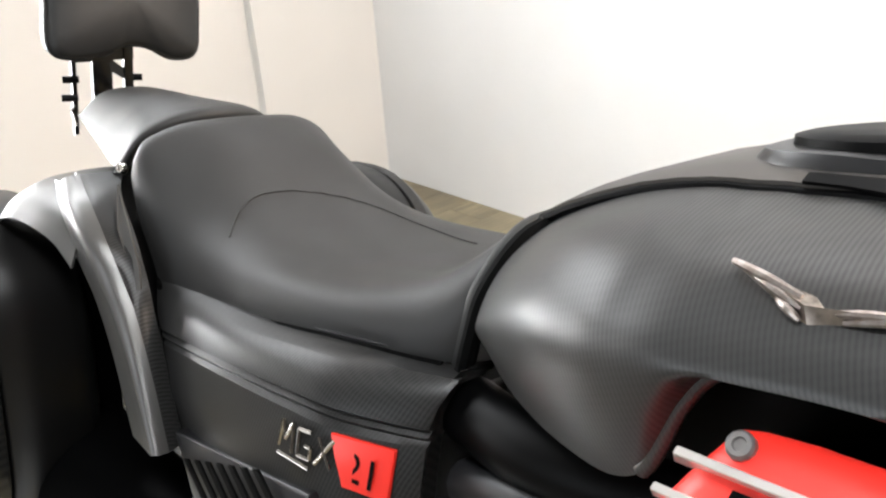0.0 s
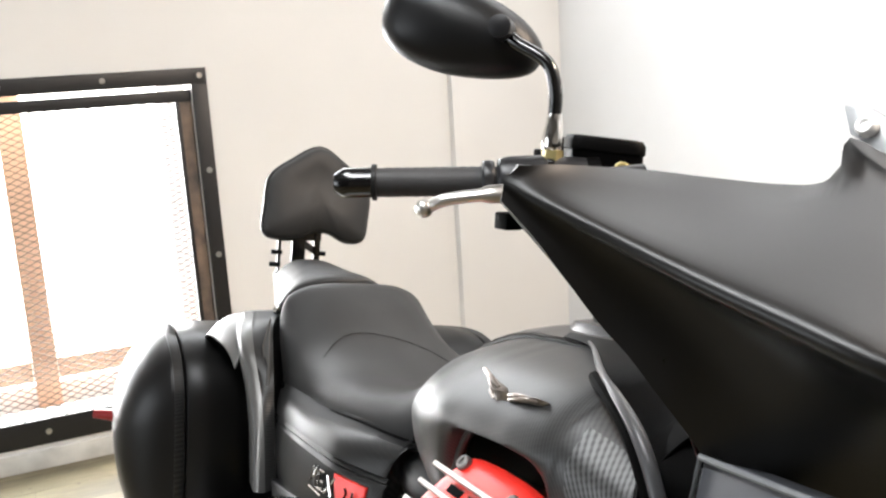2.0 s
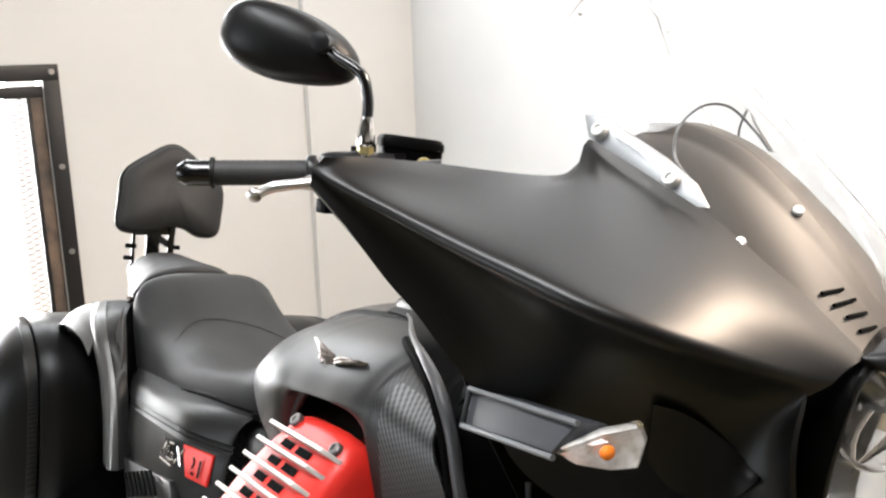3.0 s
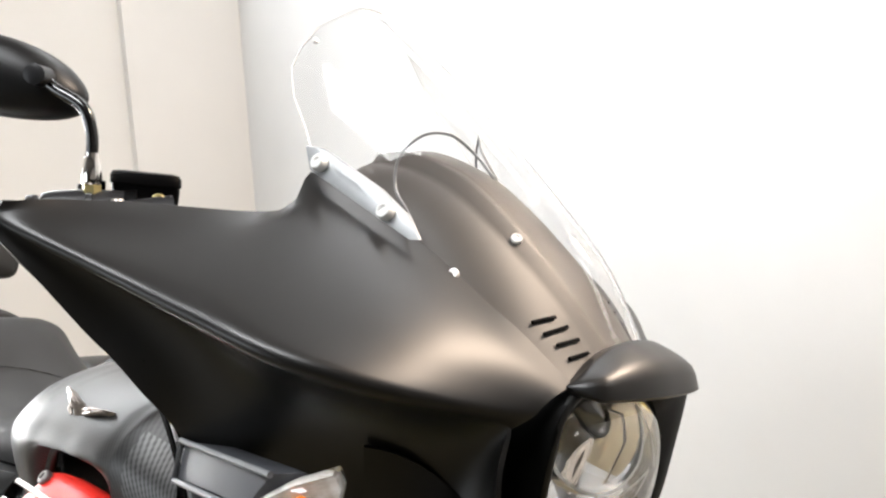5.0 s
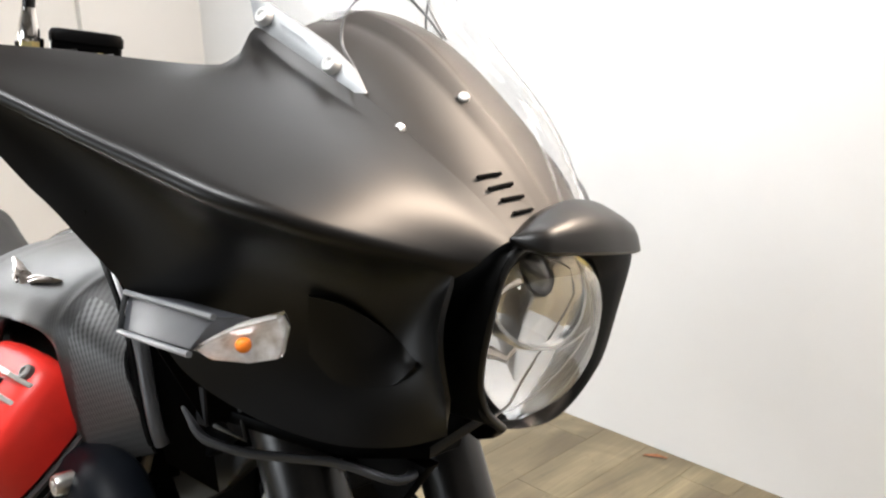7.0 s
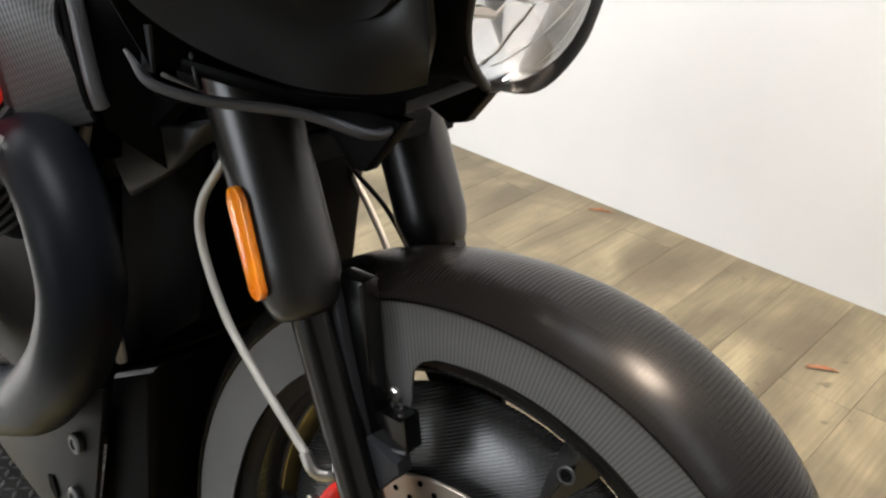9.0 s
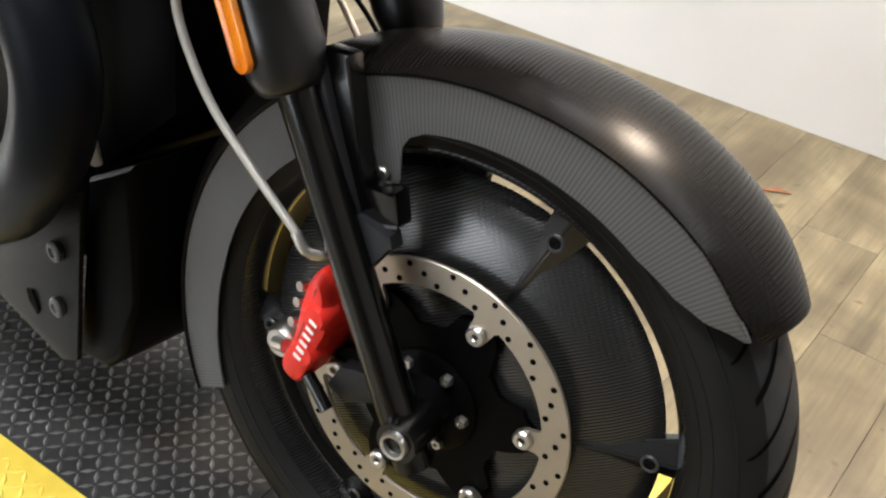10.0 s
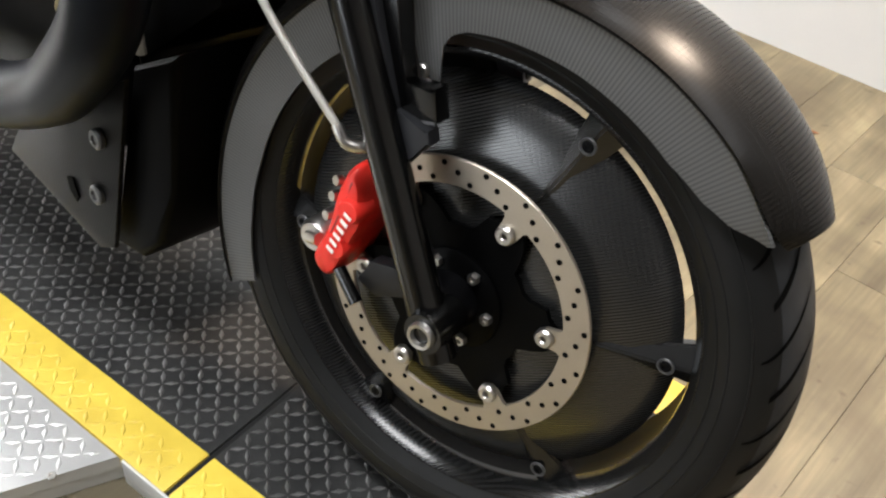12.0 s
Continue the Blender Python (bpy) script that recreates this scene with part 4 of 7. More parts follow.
# -- side cover with the model badge --
COVER = [
    [(-1.44, -0.20, 0.70), (-1.22, -0.215, 0.705), (-1.08, -0.20, 0.716), (-1.014, -0.18, 0.718), (-0.953, -0.155, 0.717)],
    [(-1.44, -0.225, 0.685), (-1.22, -0.247, 0.70), (-1.08, -0.24, 0.716), (-1.014, -0.222, 0.722), (-0.942, -0.193, 0.724)],
    [(-1.435, -0.236, 0.672), (-1.22, -0.258, 0.695), (-1.08, -0.253, 0.711), (-1.014, -0.238, 0.716), (-0.942, -0.205, 0.717)],
    [(-1.43, -0.244, 0.655), (-1.22, -0.267, 0.684), (-1.08, -0.264, 0.699), (-1.014, -0.252, 0.703), (-0.945, -0.216, 0.702)],
    [(-1.42, -0.250, 0.632), (-1.22, -0.273, 0.668), (-1.08, -0.27, 0.683), (-1.014, -0.26, 0.686), (-0.948, -0.223, 0.682)],
    [(-1.42, -0.247, 0.628), (-1.22, -0.268, 0.664), (-1.08, -0.265, 0.679), (-1.014, -0.255, 0.682), (-0.949, -0.218, 0.678)],
    [(-1.42, -0.250, 0.623), (-1.22, -0.2725, 0.659), (-1.08, -0.2695, 0.674), (-1.014, -0.2595, 0.677), (-0.949, -0.2225, 0.673)],
    [(-1.42, -0.248, 0.619), (-1.22, -0.2695, 0.655), (-1.08, -0.2665, 0.670), (-1.014, -0.2565, 0.673), (-0.949, -0.2195, 0.669)],
    [(-1.42, -0.251, 0.615), (-1.22, -0.274, 0.650), (-1.08, -0.2725, 0.664), (-1.014, -0.263, 0.667), (-0.949, -0.225, 0.664)],
    [(-1.41, -0.256, 0.57), (-1.22, -0.281, 0.60), (-1.08, -0.2785, 0.632), (-1.014, -0.269, 0.632), (-0.947, -0.232, 0.63)],
    [(-1.39, -0.25, 0.50), (-1.22, -0.278, 0.54), (-1.08, -0.281, 0.575), (-1.014, -0.272, 0.575), (-0.947, -0.236, 0.57)],
]
rows = [[tuple(p) for p in spline(way + [(way[-1][0] + 0.003, way[-1][1] + 0.012, way[-1][2] - 0.001), (way[-1][0] - 0.004, way[-1][1] + 0.035, way[-1][2] - 0.002)], 6)] for way in COVER]
cover = part("side_cover", sheet(bmesh.new(), rows, 0.006), CARBON, bike, "matt carbon side cover with a stepped ridge", sharp=30)
part("cover_trim", tube(bmesh.new(), [(-1.10, -0.226, 0.727), (-1.06, -0.215, 0.7285), (-1.02, -0.2, 0.729)], lambda q: 0.0022 * math.sin(math.pi * (0.1 + 0.8 * q)), 6, 4), GREYPLASTIC, cover, "thin grey trim under the seat")
# louvred grille at its foot
for k in range(7):
    x = -1.255 + 0.024 * k
    z = 0.535 + 0.0095 * k
    part("louvre", slab(bmesh.new(), [(x, -0.2915, z), (x + 0.010, -0.2915, z + 0.004), (x + 0.052, -0.2945, z - 0.024), (x + 0.042, -0.2945, z - 0.03)], (0, -0.003, 0), 0.0008), RECESSDARK, bike)
part("grille_panel", slab(bmesh.new(), [(-1.29, -0.286, 0.55), (-1.27, -0.286, 0.553), (-1.03, -0.286, 0.60), (-1.0, -0.289, 0.56), (-1.06, -0.292, 0.50), (-1.22, -0.292, 0.44)], (0, 0.02, 0), 0.004), GREYPLASTIC, bike, "dark grey louvred panel")
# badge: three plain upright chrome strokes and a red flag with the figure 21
UX = V((0.111, 0.029, -0.004)).normalized()
UZ = V((0.0, 0.2, 1)).normalized()
B0 = V((-1.077, -0.2805, 0.632))


def badge_pt(u, v, out=0.0):
    p = B0 + UX * u * 0.75 + UZ * v * 0.8
    edges = [(np.interp(p.x, [q[0] for q in r], [q[1] for q in r]), np.interp(p.x, [q[0] for q in r], [q[2] for q in r])) for r in rows[8:10]]
    g = (edges[0][1] - p.z) / (edges[0][1] - edges[1][1])
    return V((p.x, edges[0][0] + (edges[1][0] - edges[0][0]) * g - 0.0015 - out, p.z))


strokes = [((0, 0), (0.004, 0.034)), ((0.012, 0.012), (0.004, 0.034)), ((0.012, 0.012), (0.024, 0.036)), ((0.027, 0.0), (0.024, 0.036)),
           ((0.038, 0.002), (0.036, 0.034)), ((0.036, 0.034), (0.058, 0.037)), ((0.038, 0.002), (0.06, 0.004)), ((0.06, 0.004), (0.06, 0.018)), ((0.05, 0.018), (0.06, 0.018)),
           ((0.068, 0.002), (0.092, 0.038)), ((0.07, 0.036), (0.09, 0.002)), ((0.0, -0.009), (0.06, -0.007))]
for (u0, v0), (u1, v1) in strokes:
    part("badge_stroke", rod(bmesh.new(), badge_pt(u0, v0, 0.004), badge_pt(u1, v1, 0.004), 0.0022, 6), CHROME, cover, "raised chrome stroke")
part("red_badge", slab(bmesh.new(), [badge_pt(0.085, 0.045), badge_pt(0.16, 0.042), badge_pt(0.162, -0.02), badge_pt(0.108, -0.014), badge_pt(0.094, 0.02)], (0, -0.004, 0), 0.001), REDBADGE, cover, "red flag-shaped badge")
txt = bpy.data.curves.new("badge_number", "FONT")
txt.body, txt.size, txt.extrude, txt.align_x = "21", 0.04, 0.0004, "CENTER"
tmp = bpy.data.objects.new("badge_number", txt)
me = bpy.data.meshes.new_from_object(tmp)
bpy.data.objects.remove(tmp)
me.materials.append(PLASTIC)
num = new("badge_number", me)
zz = UX.cross(UZ).normalized()
yy = UZ
xx = UX
mm = Matrix.Identity(4)
for i_, c in enumerate((xx, yy, zz)):
    mm.col[i_][:3] = c
mm.translation = badge_pt(0.13, -0.006, 0.0052)
num.parent = cover
num.matrix_local = mm
tagged(num, "black figure 21")

# -- hard cases, tail panels --
for s in (1, -1):
    def P(x, y, z):
        return (x, 0.016 - y, z) if s > 0 else (x + 0.1, y - 0.1, z - 0.01)
    # one rounded outline runs through body, band and domed outer lid
    def ring(y, g, o=0.0):
        out = []
        for k in range(56):
            t = 2 * math.pi * k / 56
            c, q = math.cos(t), math.sin(t)
            out.append((-1.885 + (0.285 * (0.5 + 0.5 * g) + o) * math.copysign(abs(c) ** 0.62, c), y, (0.217 * g + o) * math.copysign(abs(q) ** 0.62, q)))
            x, y_, z = out.pop()
            d = max(0.0, -1.72 - x)
            z *= 1 - 2.0 * d * d - 0.3 * d
            z *= 1.0 if z > 0 else 1.35
            z += max(0.0, z / 0.217) * 0.03 * (0.42 - min(y, 0.42))
            out.append(P(x, y - 0.25 * d * d - 0.04 * d, 0.497 + z))
        return out
    b_ = bmesh.new()
    loft(b_, [ring(y, 1.0, o) for y, o in ((0.236, -0.12), (0.240, -0.07), (0.250, -0.030), (0.262, -0.010), (0.275, -0.003), (0.29, 0.0), (0.34, 0.002), (0.3835, 0.001), (0.3865, -0.002), (0.3875, -0.012))])
    case = part("side_case", b_, CASE, bike, "matt black hard side case", sharp=50)
    b_ = bmesh.new()
    loft(b_, [ring(y, g) for y, g in ((0.3885, 0.94), (0.390, 0.985), (0.412, 0.985), (0.416, 0.972), (0.429, 0.93), (0.448, 0.85), (0.467, 0.74), (0.484, 0.6), (0.498, 0.43), (0.507, 0.25), (0.511, 0.08))])
    part("case_lid", b_, CASE, case, "domed matt case lid", sharp=50)
    b_ = bmesh.new()
    loft(b_, [ring(y, 1.0, o) for y, o in ((0.3905, -0.006), (0.3905, -0.001), (0.3915, 0.0), (0.410, -0.001), (0.4115, -0.006))], cap=False)
    part("lid_band", b_, CARBON, case, "carbon band round the lid", sharp=50)


def N(x, y, z):
    return (x, -y, z)


# silver-grey tail panel between case and seat, with a carbon edge and a pale sliver
lead = [(-1.56, 0.20, 0.803), (-1.50, 0.232, 0.79), (-1.43, 0.25, 0.75), (-1.385, 0.259, 0.70), (-1.37, 0.262, 0.66), (-1.34, 0.265, 0.60), (-1.30, 0.272, 0.526), (-1.28, 0.272, 0.49)]
bound = [(-1.58, 0.25, 0.812), (-1.50, 0.272, 0.80), (-1.435, 0.283, 0.76), (-1.395, 0.282, 0.70), (-1.37, 0.283, 0.66), (-1.335, 0.287, 0.60), (-1.29, 0.296, 0.526), (-1.27, 0.296, 0.49)]
outer = [(-1.60, 0.285, 0.80), (-1.545, 0.308, 0.785), (-1.50, 0.315, 0.755), (-1.46, 0.31, 0.70), (-1.425, 0.309, 0.66), (-1.37, 0.312, 0.60), (-1.30, 0.324, 0.53), (-1.28, 0.324, 0.49)]
lead, bound, outer = ([(x, y, z - 0.036 * max(0.0, min(1.0, (z - 0.66) / 0.14)) * k) for x, y, z in way[:-1]] for way, k in ((lead, 0.6), (bound, 0.9), (outer, 1.0)))
outer = [tuple(V(b2).lerp(V(o2), 0.5)) for b2, o2 in zip(bound, outer)]
back = [(x - 0.07, y - 0.012, z - 0.012) for x, y, z in outer]
inner = [(x - 0.06, y - 0.045, z) for x, y, z in lead]

def strip(a_, c_, bulge_, n_=6):
    out = []
    for p_, q_ in zip(spline(a_, 5), spline(c_, 5)):
        out.append([N(*(p_ + (q_ - p_) * g + np.array([0.5, 0.8, 0.2]) * bulge_ * math.sin(math.pi * g))) for g in (k / n_ for k in range(n_ + 1))])
    return out
part("tail_panel", sheet(bmesh.new(), [r0 + r1[1:] for r0, r1 in zip(strip(bound, outer, 0.008), strip(outer, back, 0.0, 3))], -0.004), SILVER, bike, "satin silver-grey tail side panel", sharp=70)
part("tail_edge", sheet(bmesh.new(), [r0 + r1[1:] for r0, r1 in zip(strip(lead, bound, 0.002, 4), strip(bound, [(x - 0.02, y - 0.004, z) for x, y, z in bound], 0.0, 1))], -0.003), CARBON, bike, "carbon edge strip", sharp=70)
part("tail_inner", sheet(bmesh.new(), strip(inner, lead, 0.0, 3), -0.003), PLASTIC, bike, "black inner tail flank")
sl = [(-1.49, 0.236, 0.789), (-1.43, 0.253, 0.752), (-1.39, 0.262, 0.715), (-1.385, 0.265, 0.675), (-1.39, 0.268, 0.69), (-1.44, 0.262, 0.75)]
crown = []
for x, dz, dy, k in ((-1.72, -0.03, 0.0, 0.9), (-1.66, -0.006, 0.0, 1.0), (-1.62, 0.0, 0.0, 0.95), (-1.57, -0.002, -0.008, 0.8), (-1.53, -0.012, -0.02, 0.6), (-1.495, -0.034, -0.034, 0.4)):
    crown.append([tuple(q) for q in spline([(x, -0.235 + (y + 0.235) * k + dy, z + dz) for y, z in ((-0.325, 0.725), (-0.3, 0.752), (-0.265, 0.768), (-0.228, 0.772), (-0.195, 0.772), (-0.165, 0.77))], 4)])
part("tail_crown", sheet(bmesh.new(), blend(crown, 4), 0.003), SILVER, bike, "rounded silver-grey crown of the tail panel", sharp=70)
part("tail_sliver", slab(bmesh.new(), [N(x + 0.004, y + 0.004, z) for x, y, z in sl], (0.002, -0.003, 0)), SILVER, bike, "pale sliver of the tail edge")
part("muffler", tube(bmesh.new(), [(-0.95, -0.2, 0.30), (-1.2, -0.22, 0.3), (-1.5, -0.24, 0.3), (-1.9, -0.26, 0.33), (-2.2, -0.28, 0.36)], lambda q: 0.05 + 0.045 * min(1.0, q * 2.5), 24, 4), PLASTIC, bike, "black muffler under the side case")
# added black fill against daylight between case and tail
for y in (-0.25, 0.1):
    part("case_fill", box(bmesh.new(), (-1.95, y - 0.02, 0.36), (-1.67, y + 0.07, 0.64), 0.012, 2), PLASTIC, bike, "black fill added beside the side case")
tub = []
for x, y, w, t_, l_ in ((-1.40, -0.06, 0.12, 0.70, 0.5), (-1.6, -0.08, 0.12, 0.75, 0.4), (-1.8, -0.09, 0.07, 0.72, 0.4), (-2.0, -0.10, 0.06, 0.62, 0.4), (-2.1, -0.10, 0.05, 0.58, 0.42)):
    tub.append([(x, y + w * math.copysign(abs(math.cos(t)) ** 0.5, math.cos(t)), (t_ + l_) / 2 + (t_ - l_) / 2 * math.copysign(abs(math.sin(t)) ** 0.5, math.sin(t))) for t in (2 * math.pi * k / 24 for k in range(24))])
b_ = bmesh.new()
loft(b_, tub)
part("tail_body", b_, PAINT, bike, "satin black tail body")
part("tail_lamp", tube(bmesh.new(), [(-1.9, -0.46, 0.48), (-1.93, -0.515, 0.48)], lambda q: 0.016 - 0.006 * q, 12, 1), REDDARK, bike, "small red rear lamp")
# rear wheel under the tail, mostly hidden
bm = bmesh.new()
lathe(bm, [(0.2, -0.09), (0.29, -0.092), (0.318, -0.07), (0.33, 0), (0.318, 0.07), (0.29, 0.092), (0.2, 0.09)], 48)
part("rear_wheel", bm, RUBBER, bike, "black rear tyre", Matrix.Translation((-1.7, 0, 0.33)))
bm = bmesh.new()
lathe(bm, [(0.02, -0.07), (0.19, -0.06), (0.205, -0.085), (0.205, 0.085), (0.19, 0.06), (0.02, 0.07)], 48)
part("rear_rim", bm, GLOSSBLACK, bike, "black rear rim", Matrix.Translation((-1.7, 0, 0.33)))

# -- engine: red cover with machined fins, black cylinder fins, header pipe --
COVERBOLT = mat("dull_cover_bolt", (0.2, 0.19, 0.185), 0.4, 0.6, stain=0.3, stain_size=80)
RC = V((-0.5926, -0.2648, 0.742))
rx = V((1, 0.03, 0.05)).normalized()      # along the bike
ro = V((0.0, -0.76, 0.64)).normalized()   # outwards, along the cylinder
rd = V((-0.10, -0.64, -0.76)).normalized()   # down the face


def red_pt(u, v, w):
    return RC + rx * u * 0.84 + rd * v + ro * w


shape = [(-0.085, -0.068), (-0.06, -0.088), (0.06, -0.088), (0.098, -0.058), (0.106, 0.01), (0.094, 0.062), (0.05, 0.092), (-0.05, 0.096), (-0.095, 0.075), (-0.105, 0.0)]
shp = spline(shape, 3, True)
rings = [[red_pt(u * g, v * g, w) for u, v in shp] for w, g in ((-0.03, 1.0), (0.02, 1.0), (0.034, 0.97), (0.042, 0.9), (0.046, 0.75), (0.047, 0.3))]
b_ = bmesh.new()
loft(b_, rings)
red = part("cylinder_cover", b_, RED, bike, "bright red cylinder head cover", sharp=45)
for k in range(6):
    v = -0.052 + 0.0245 * k
    b_ = bmesh.new()
    box_pts = [red_pt(-0.108, v - 0.0028, 0.03), red_pt(-0.094, v - 0.0028, 0.06), red_pt(0.066, v - 0.0028, 0.06), red_pt(0.09, v - 0.0028, 0.042), red_pt(0.09, v - 0.0028, 0.03)]
    slab(b_, box_pts, rd * 0.0056, 0.0008, 1)
    part("cover_fin", b_, MACHINED, red, "bright machined cover fin")
for v in [-0.0395 + 0.0245 * k for k in range(5)]:
    for u0, u1 in ((-0.05, -0.018), (-0.004, 0.034)):
        part("cover_slot", slab(bmesh.new(), [red_pt(u0, v - 0.005, 0.0475), red_pt(u1, v - 0.005, 0.0475), red_pt(u1, v + 0.005, 0.0475), red_pt(u0, v + 0.005, 0.0475)], ro * 0.001), RECESSDARK, red, "dark slot")
for u, v in ((-0.062, -0.07), (0.068, -0.062), (0.075, 0.075), (-0.07, 0.08)):
    part("cover_bolt", bolt(bmesh.new(), red_pt(u, v, 0.047), ro, 0.009, 0.004), COVERBOLT, red, "dull grey cover bolt")
FIN = mat("satin_grey_fin_metal", (0.1, 0.098, 0.095), 0.4, 0.7, stain=0.2, stain_size=30)
for k in range(9):
    w = -0.038 - 0.011 * k
    part("cooling_fin", slab(bmesh.new(), [red_pt(u * 1.1, v * 1.12, w) for u, v in shp], ro * 0.004), FIN, bike, "grey cylinder cooling fin")
b_ = bmesh.new()
slab(b_, [red_pt(u * 0.86, v * 0.86, -0.17) for u, v in shp], ro * 0.14)
part("cylinder", b_, DARKMETAL, bike, "dark cylinder barrel")
b_ = bmesh.new()
box(b_, (-1.02, -0.15, 0.32), (-0.46, 0.15, 0.66), 0.03, 3)
box(b_, (-1.45, -0.12, 0.36), (-1.0, 0.12, 0.62), 0.03, 3)
part("crankcase", b_, DARKMETAL, bike, "dark engine block")
# throttle body, hoses and bracket behind the cylinder
part("intake_hose", tube(bmesh.new(), [(-0.70, -0.15, 0.70), (-0.78, -0.18, 0.695), (-0.86, -0.185, 0.69), (-0.95, -0.16, 0.68)], 0.032, 14, 5), PLASTIC, bike, "black ribbed intake hose")
part("intake_hose", tube(bmesh.new(), [(-0.73, -0.17, 0.66), (-0.82, -0.2, 0.655), (-0.92, -0.19, 0.63)], 0.022, 12, 5), GREYPLASTIC, bike)
b_ = bmesh.new()
slab(b_, [(-0.92, -0.19, 0.65), (-0.80, -0.205, 0.655), (-0.74, -0.205, 0.62), (-0.76, -0.21, 0.55), (-0.9, -0.2, 0.54), (-0.94, -0.19, 0.58)], (0, 0.02, 0), 0.004)
brkt = part("engine_bracket", b_, DARKMETAL, bike, "dark slotted engine bracket")
part("bracket_bolt", bolt(bmesh.new(), (-0.865, -0.2, 0.615), (0, -1, 0.2), 0.014, 0.008), ALU, bike)
for k in range(3):
    part("bracket_slot", slab(bmesh.new(), [(-0.83 + 0.02 * k, -0.2085, 0.62 - 0.01 * k), (-0.822 + 0.02 * k, -0.2085, 0.622 - 0.01 * k), (-0.812 + 0.02 * k, -0.2085, 0.59 - 0.01 * k), (-0.82 + 0.02 * k, -0.2085, 0.588 - 0.01 * k)], (0, -0.002, 0)), RECESSDARK, brkt)
header = part("header_pipe", tube(bmesh.new(), [(-0.50, -0.2, 0.70), (-0.44, -0.215, 0.718), (-0.395, -0.225, 0.72), (-0.348, -0.23, 0.68), (-0.33, -0.23, 0.62), (-0.352, -0.23, 0.55), (-0.41, -0.225, 0.48), (-0.48, -0.22, 0.42), (-0.62, -0.22, 0.36), (-0.85, -0.22, 0.33), (-1.2, -0.25, 0.31)], 0.04, 20, 6), PIPE, bike, "blued black header pipe")
part("header_bolt", bolt(bmesh.new(), (-0.427, -0.262, 0.735), (0, -1, 0), 0.012, 0.01), ALU, bike)
part("brass_fitting", tube(bmesh.new(), [(-0.56, -0.15, 0.475), (-0.545, -0.16, 0.485), (-0.525, -0.165, 0.51)], 0.009, 10, 3), BRASS, bike, "yellow zinc pipe fitting")
cable = part("sensor_cable", tube(bmesh.new(), [(-0.43, -0.165, 0.72), (-0.425, -0.16, 0.62), (-0.42, -0.15, 0.54), (-0.415, -0.14, 0.46), (-0.43, -0.12, 0.42)], 0.004, 8, 5), PLASTIC, bike, "thin black sensor cable")
part("cable_sleeve", tube(bmesh.new(), [(-0.422, -0.153, 0.56), (-0.416, -0.143, 0.475)], 0.0065, 8, 1), HOSE, cable, "pale cable connector")
part("cable_sleeve", tube(bmesh.new(), [(-0.438, -0.17, 0.715), (-0.432, -0.168, 0.745)], 0.006, 8, 1), HOSE, cable)
# belly spoiler
part("belly_spoiler", slab(bmesh.new(), [(-0.46, -0.16, 0.2), (-0.405, -0.158, 0.205), (-0.375, -0.15, 0.24), (-0.36, -0.145, 0.32), (-0.35, -0.145, 0.50), (-0.42, -0.155, 0.46)], (0, 0.41, 0), 0.012, 3), PLASTIC, bike, "black belly spoiler")
part("belly_panel", slab(bmesh.new(), [(-0.405, -0.165, 0.455), (-0.43, -0.172, 0.215), (-0.46, -0.174, 0.2), (-0.66, -0.178, 0.245), (-0.63, -0.176, 0.30)], (0, -0.007, 0), 0.002), CARBONLOW, bike, "matt carbon lower side panel in a shaded tone")
for x, z, r in ((-0.453, 0.36, 0.013), (-0.46, 0.279, 0.013)):
    part("panel_bolt", bolt(bmesh.new(), (x, -0.181, z), (0, -1, 0), r, 0.004), FRAMEGREY, bike)
part("panel_slot", slab(bmesh.new(), [(-0.525, -0.1805, 0.272), (-0.512, -0.1805, 0.277), (-0.5, -0.1805, 0.255), (-0.505, -0.1805, 0.245), (-0.52, -0.1805, 0.255)], (0, -0.002, 0)), RECESSDARK, bike)
part("side_frame_panel", slab(bmesh.new(), [(-0.50, -0.125, 0.722), (-0.439, -0.122, 0.735), (-0.393, -0.12, 0.748), (-0.30, -0.115, 0.78), (-0.36, -0.12, 0.715), (-0.43, -0.125, 0.66)], (0, 0.03, 0), 0.008, 3), FRAMEGREY, bike, "dark grey frame panel")
part("radiator_side", slab(bmesh.new(), [(-0.46, -0.12, 0.80), (-0.33, -0.10, 0.83), (-0.335, -0.1, 0.55), (-0.44, -0.13, 0.45)], (0, 0.22, 0), 0.01), PLASTIC, bike, "black oil cooler housing")
# added block, stops the bright wall showing past the steering head
part("steering_fill", box(bmesh.new(), (-0.50, -0.105, 0.66), (-0.36, 0.14, 0.90), 0.02, 3), PLASTIC, bike, "black block added round the steering head")
part("shroud_bracket", slab(bmesh.new(), [(-0.431, -0.15, 0.79), (-0.446, -0.15, 0.745), (-0.345, -0.148, 0.764), (-0.31, -0.145, 0.797), (-0.37, -0.15, 0.797)], (0, 0.02, 0), 0.003), PLASTIC, bike, "black shroud bracket")
